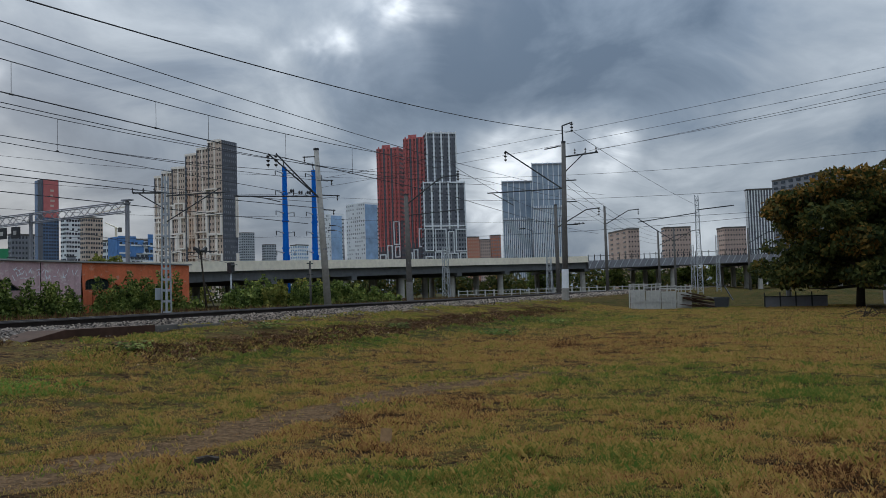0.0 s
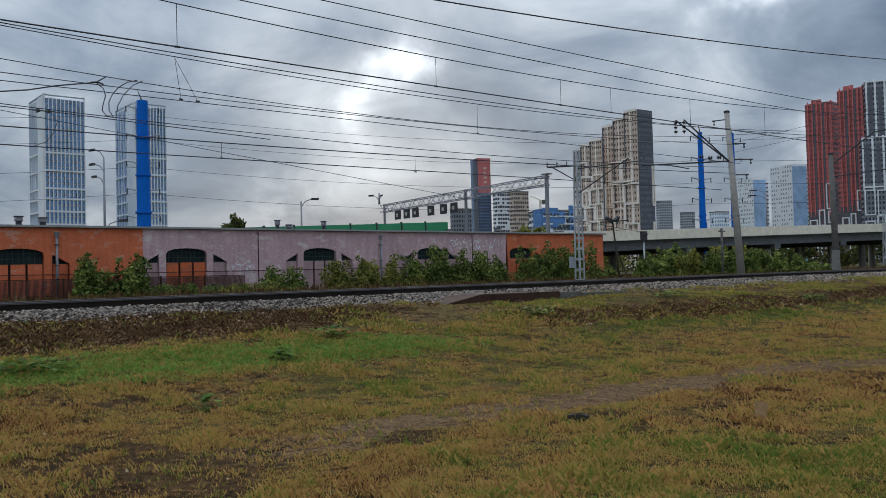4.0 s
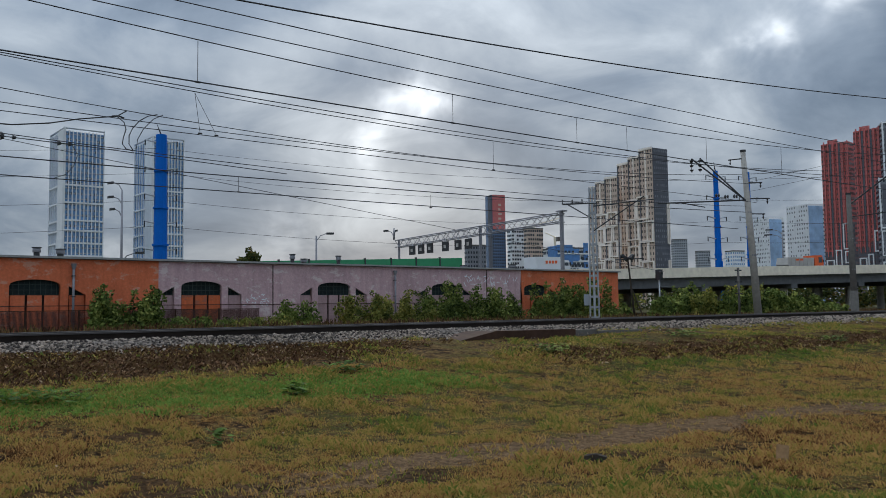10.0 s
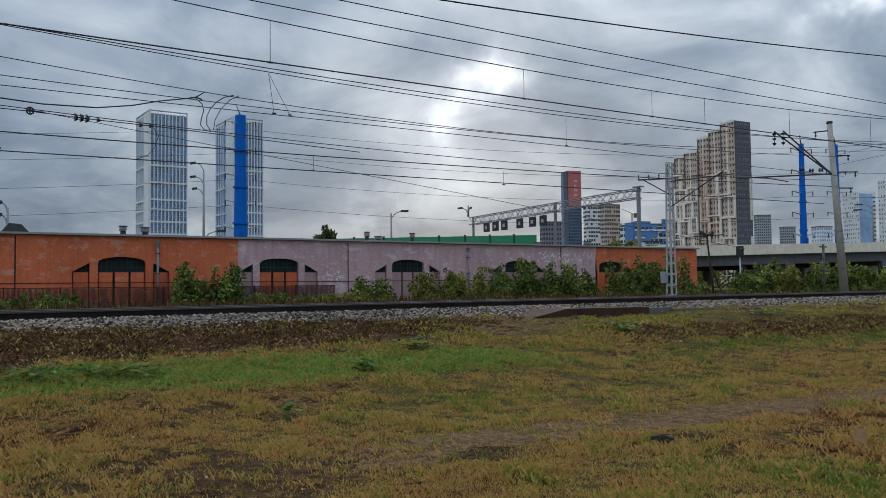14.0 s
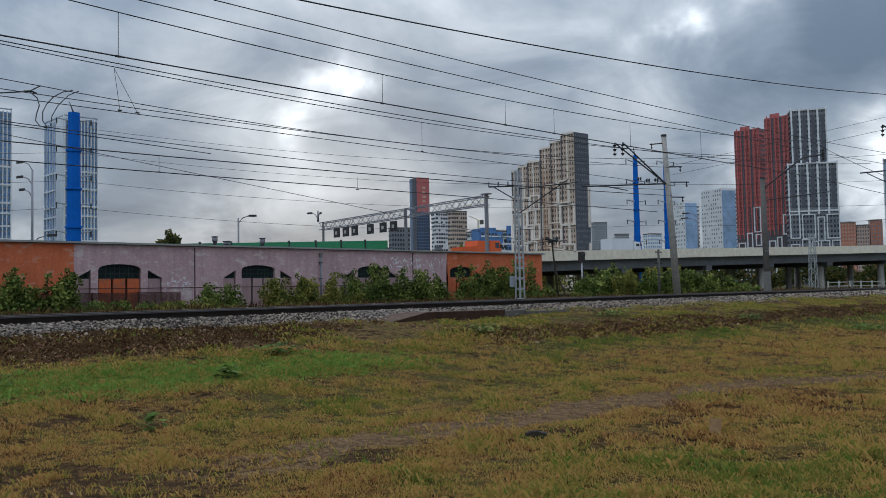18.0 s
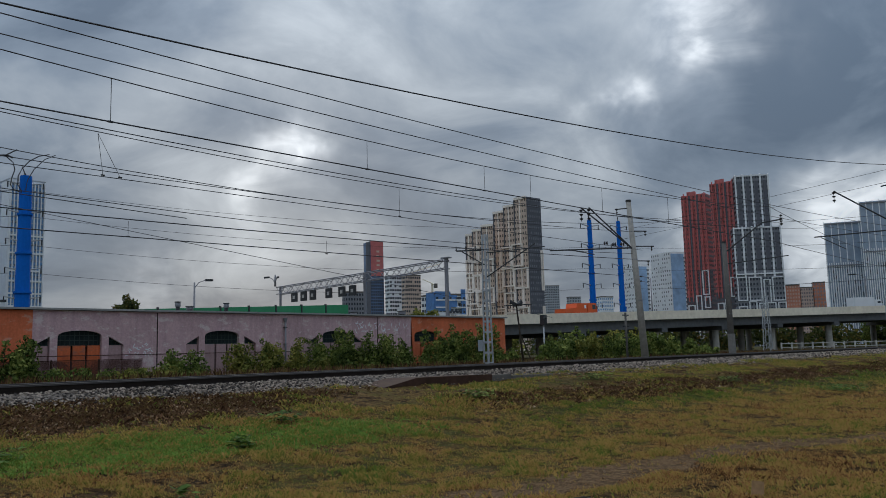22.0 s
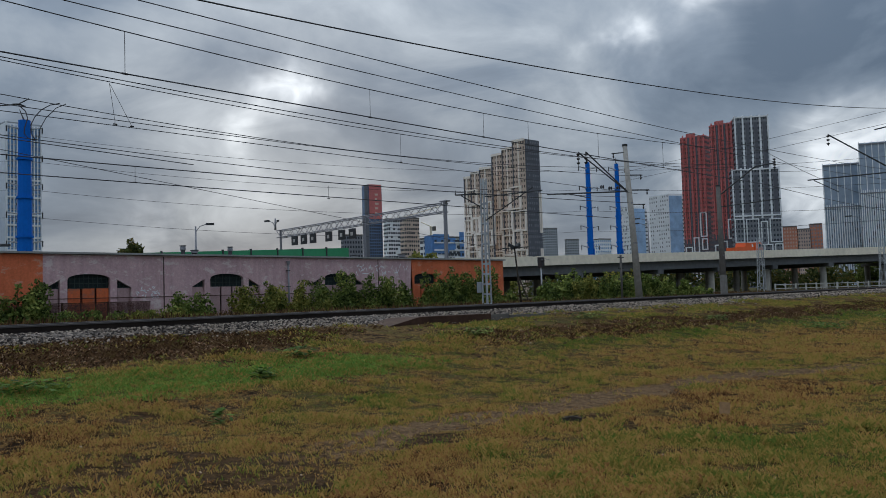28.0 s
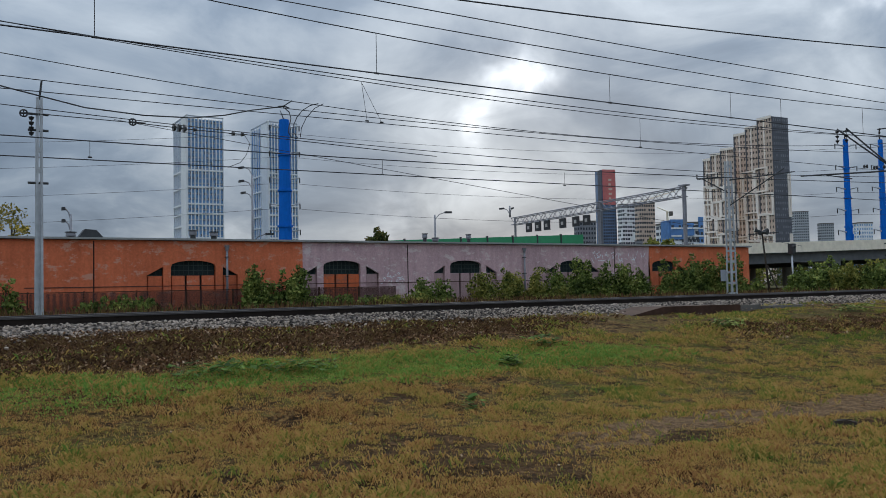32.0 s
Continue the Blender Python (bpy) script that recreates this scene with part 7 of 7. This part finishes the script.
for k, (x, y, r, mat) in enumerate(((-9.6, 27.8, 1.4, "clover"), (-12.2, 1.9, 0.8, "clover"), (-12.0, 3.1, 0.6, "clover"), (-12.4, 26.0, 0.6, "leaf"), (-9.6, 36.0, 1.0, "leaf"), (-12.8, 8.4, 0.4, "clover"), (-7.2, 41.0, 0.8, "leaf"), (-13.4, 14.5, 0.5, "leaf"), (-11.3, 6.6, 0.25, "clover"), (-14.7, 21.5, 0.8, "leaf"), (-9.0, 4.3, 0.16, "clover"))):
    leafy_weed(x, y, r, "clump of broad-leaved green weeds in the grass", 200 + k, mat)


# ---------------------------------------------------------------- vehicles
def wheels(owner, ys, x=1.05, r=0.5):
    for y in ys:
        for s in (-1, 1):
            w = part("wheel", Mesh().bar((s * (x - 0.16), y, r), (s * (x + 0.16), y, r), r, 14), MAT["tyre"], owner, "black tyre")
            part("rim", Mesh().bar((s * (x + 0.165), y, r), (s * (x + 0.19), y, r), r * 0.55, 10), MAT["steel"], w)


def cab(owner, y0, length, top, mat):
    """A cab-over cab whose nose is at y0, with windscreen, side windows, bumper and lamps."""
    c = part("cab", Mesh().prism([(y0, 0.75), (y0, 1.7), (y0 - 0.22, top - 0.12), (y0 - 0.4, top), (y0 - length, top), (y0 - length, 0.75)], "x", -1.2, 1.2), MAT[mat], owner, "cab-over driver cab")
    part("windscreen", Mesh().prism([(y0 + 0.01, 1.72), (y0 - 0.2, top - 0.2), (y0 - 0.23, top - 0.2), (y0 - 0.03, 1.72)], "x", -1.08, 1.08), MAT["window"], c)
    for s in (-1, 1):
        part("side_window", Mesh().box((s * 1.2 - 0.012, y0 - 1.15, 1.72), (s * 1.2 + 0.012, y0 - 0.4, top - 0.3)), MAT["window"], c)
        part("headlight", Mesh().box((s * 0.95 - 0.16, y0 - 0.02, 0.85), (s * 0.95 + 0.16, y0 + 0.03, 1.0)), MAT["white"], c)
        part("mirror", Mesh().box((s * 1.32 - 0.09, y0 - 0.2, 1.75), (s * 1.32 + 0.09, y0 - 0.12, 2.2)), MAT["black"], c)
    part("bumper", Mesh().box((-1.2, y0 - 0.25, 0.45), (1.2, y0 + 0.06, 0.76)), MAT["dark_steel"], c)


def tipper():
    t = thing("dump_truck", "grey dump truck with an orange cab on the overpass", "truck")
    cab(t, 0.0, 2.0, 2.95, "truck_orange")
    part("tipper_body", Mesh().prism([(-2.3, 1.15), (-2.2, 2.55), (-8.1, 2.65), (-8.4, 1.45), (-7.8, 1.05)], "x", -1.22, 1.22), MAT["tank_grey"], t, "grey tipper body")
    for k in range(6):
        part("rib", Mesh().box((1.22, -3.0 - k * 0.9, 1.2), (1.29, -2.9 - k * 0.9, 2.5)), MAT["tank_grey"], t)
    part("stripe", Mesh().box((1.225, -6.6, 2.1), (1.24, -4.6, 2.4)), MAT["truck_orange"], t, "orange lettering bar")
    part("chassis", Mesh().box((-0.5, -7.9, 0.7), (0.5, -0.6, 1.05)), MAT["dark_steel"], t)
    wheels(t, (-1.2, -5.9, -7.1))
    return t


def orange_truck():
    t = thing("utility_truck", "bright orange road-maintenance truck on the overpass", "truck")
    cab(t, 0.0, 2.2, 2.75, "truck_orange")
    part("body", Mesh().prism([(-2.35, 1.0), (-2.35, 2.7), (-4.6, 2.75), (-4.8, 2.0), (-7.3, 1.9), (-7.3, 1.0)], "x", -1.2, 1.2), MAT["truck_orange"], t, "orange hopper and low bed")
    part("marking", Mesh().box((1.205, -3.0, 1.9), (1.22, -2.6, 2.4)), MAT["white"], t, "white round marking")
    part("chassis", Mesh().box((-0.5, -7.1, 0.65), (0.5, -0.6, 0.99)), MAT["dark_steel"], t)
    wheels(t, (-1.2, -5.2, -6.4))
    return t


def box_truck(label, length, top, stripe):
    t = thing("box_truck", label, "truck")
    cab(t, 0.0, 1.7, 2.45, "white")
    part("cargo_box", Mesh().box((-1.2, -length, 0.95), (1.2, -1.85, top)), MAT["white"], t, "white cargo box")
    if stripe:
        for k in range(4):
            part("lettering", Mesh().box((1.203, -3.0 - k * 0.6, 2.0), (1.215, -2.6 - k * 0.6, 2.4)), MAT["truck_orange"], t, "red lettering bar")
    part("chassis", Mesh().box((-0.5, -length + 0.2, 0.6), (0.5, -0.5, 0.94)), MAT["dark_steel"], t)
    wheels(t, (-1.0, -length + 1.4), 1.0, 0.42)
    return t


TIPPER, UTILITY = tipper(), orange_truck()
BOX_A = box_truck("white box truck with red lettering bars on the overpass", 6.5, 2.9, True)
BOX_B = box_truck("plain white box truck on the overpass", 6.6, 3.0, False)
LENGTHS = [0.0]
for p, q in zip(ROAD, ROAD[1:]):
    LENGTHS.append(LENGTHS[-1] + (Vector((q.x, q.y, 0)) - Vector((p.x, p.y, 0))).length)


def on_road(s, off):
    """The pose of a vehicle whose nose is s metres along the road, off metres in from the near parapet."""
    def spot(d):
        x, y, z = (float(np.interp(d, LENGTHS, [p[k] for p in ROAD])) for k in range(3))
        return Vector((x, y, z))
    a, c = spot(s - 6), spot(s)
    d = c - a
    t = Vector((d.x, d.y, 0)).normalized()
    left = Vector((-t.y, t.x, 0))
    p = c + left * off - Vector((0, 0, 0.945))
    p = EYE + (p - EYE) * 1.13
    return pose(p.x, p.y, p.z, math.degrees(math.atan2(d.z, Vector((d.x, d.y, 0)).length)), 0, math.degrees(math.atan2(d.y, d.x)) - 90)


def motions():
    """The four vehicles drive along the elevated road at steady speeds."""
    for vehicle, start, speed, off in ((TIPPER, 300.7, 15.2, 4.5), (UTILITY, 291.2, 6.42, 4.5), (BOX_A, 269.7, 13.6, 4.5), (BOX_B, 144.6, 16.0, 4.5)):
        walk(vehicle, [(t, on_road(start + speed * t, off)) for t in range(0, 33)])


motions()
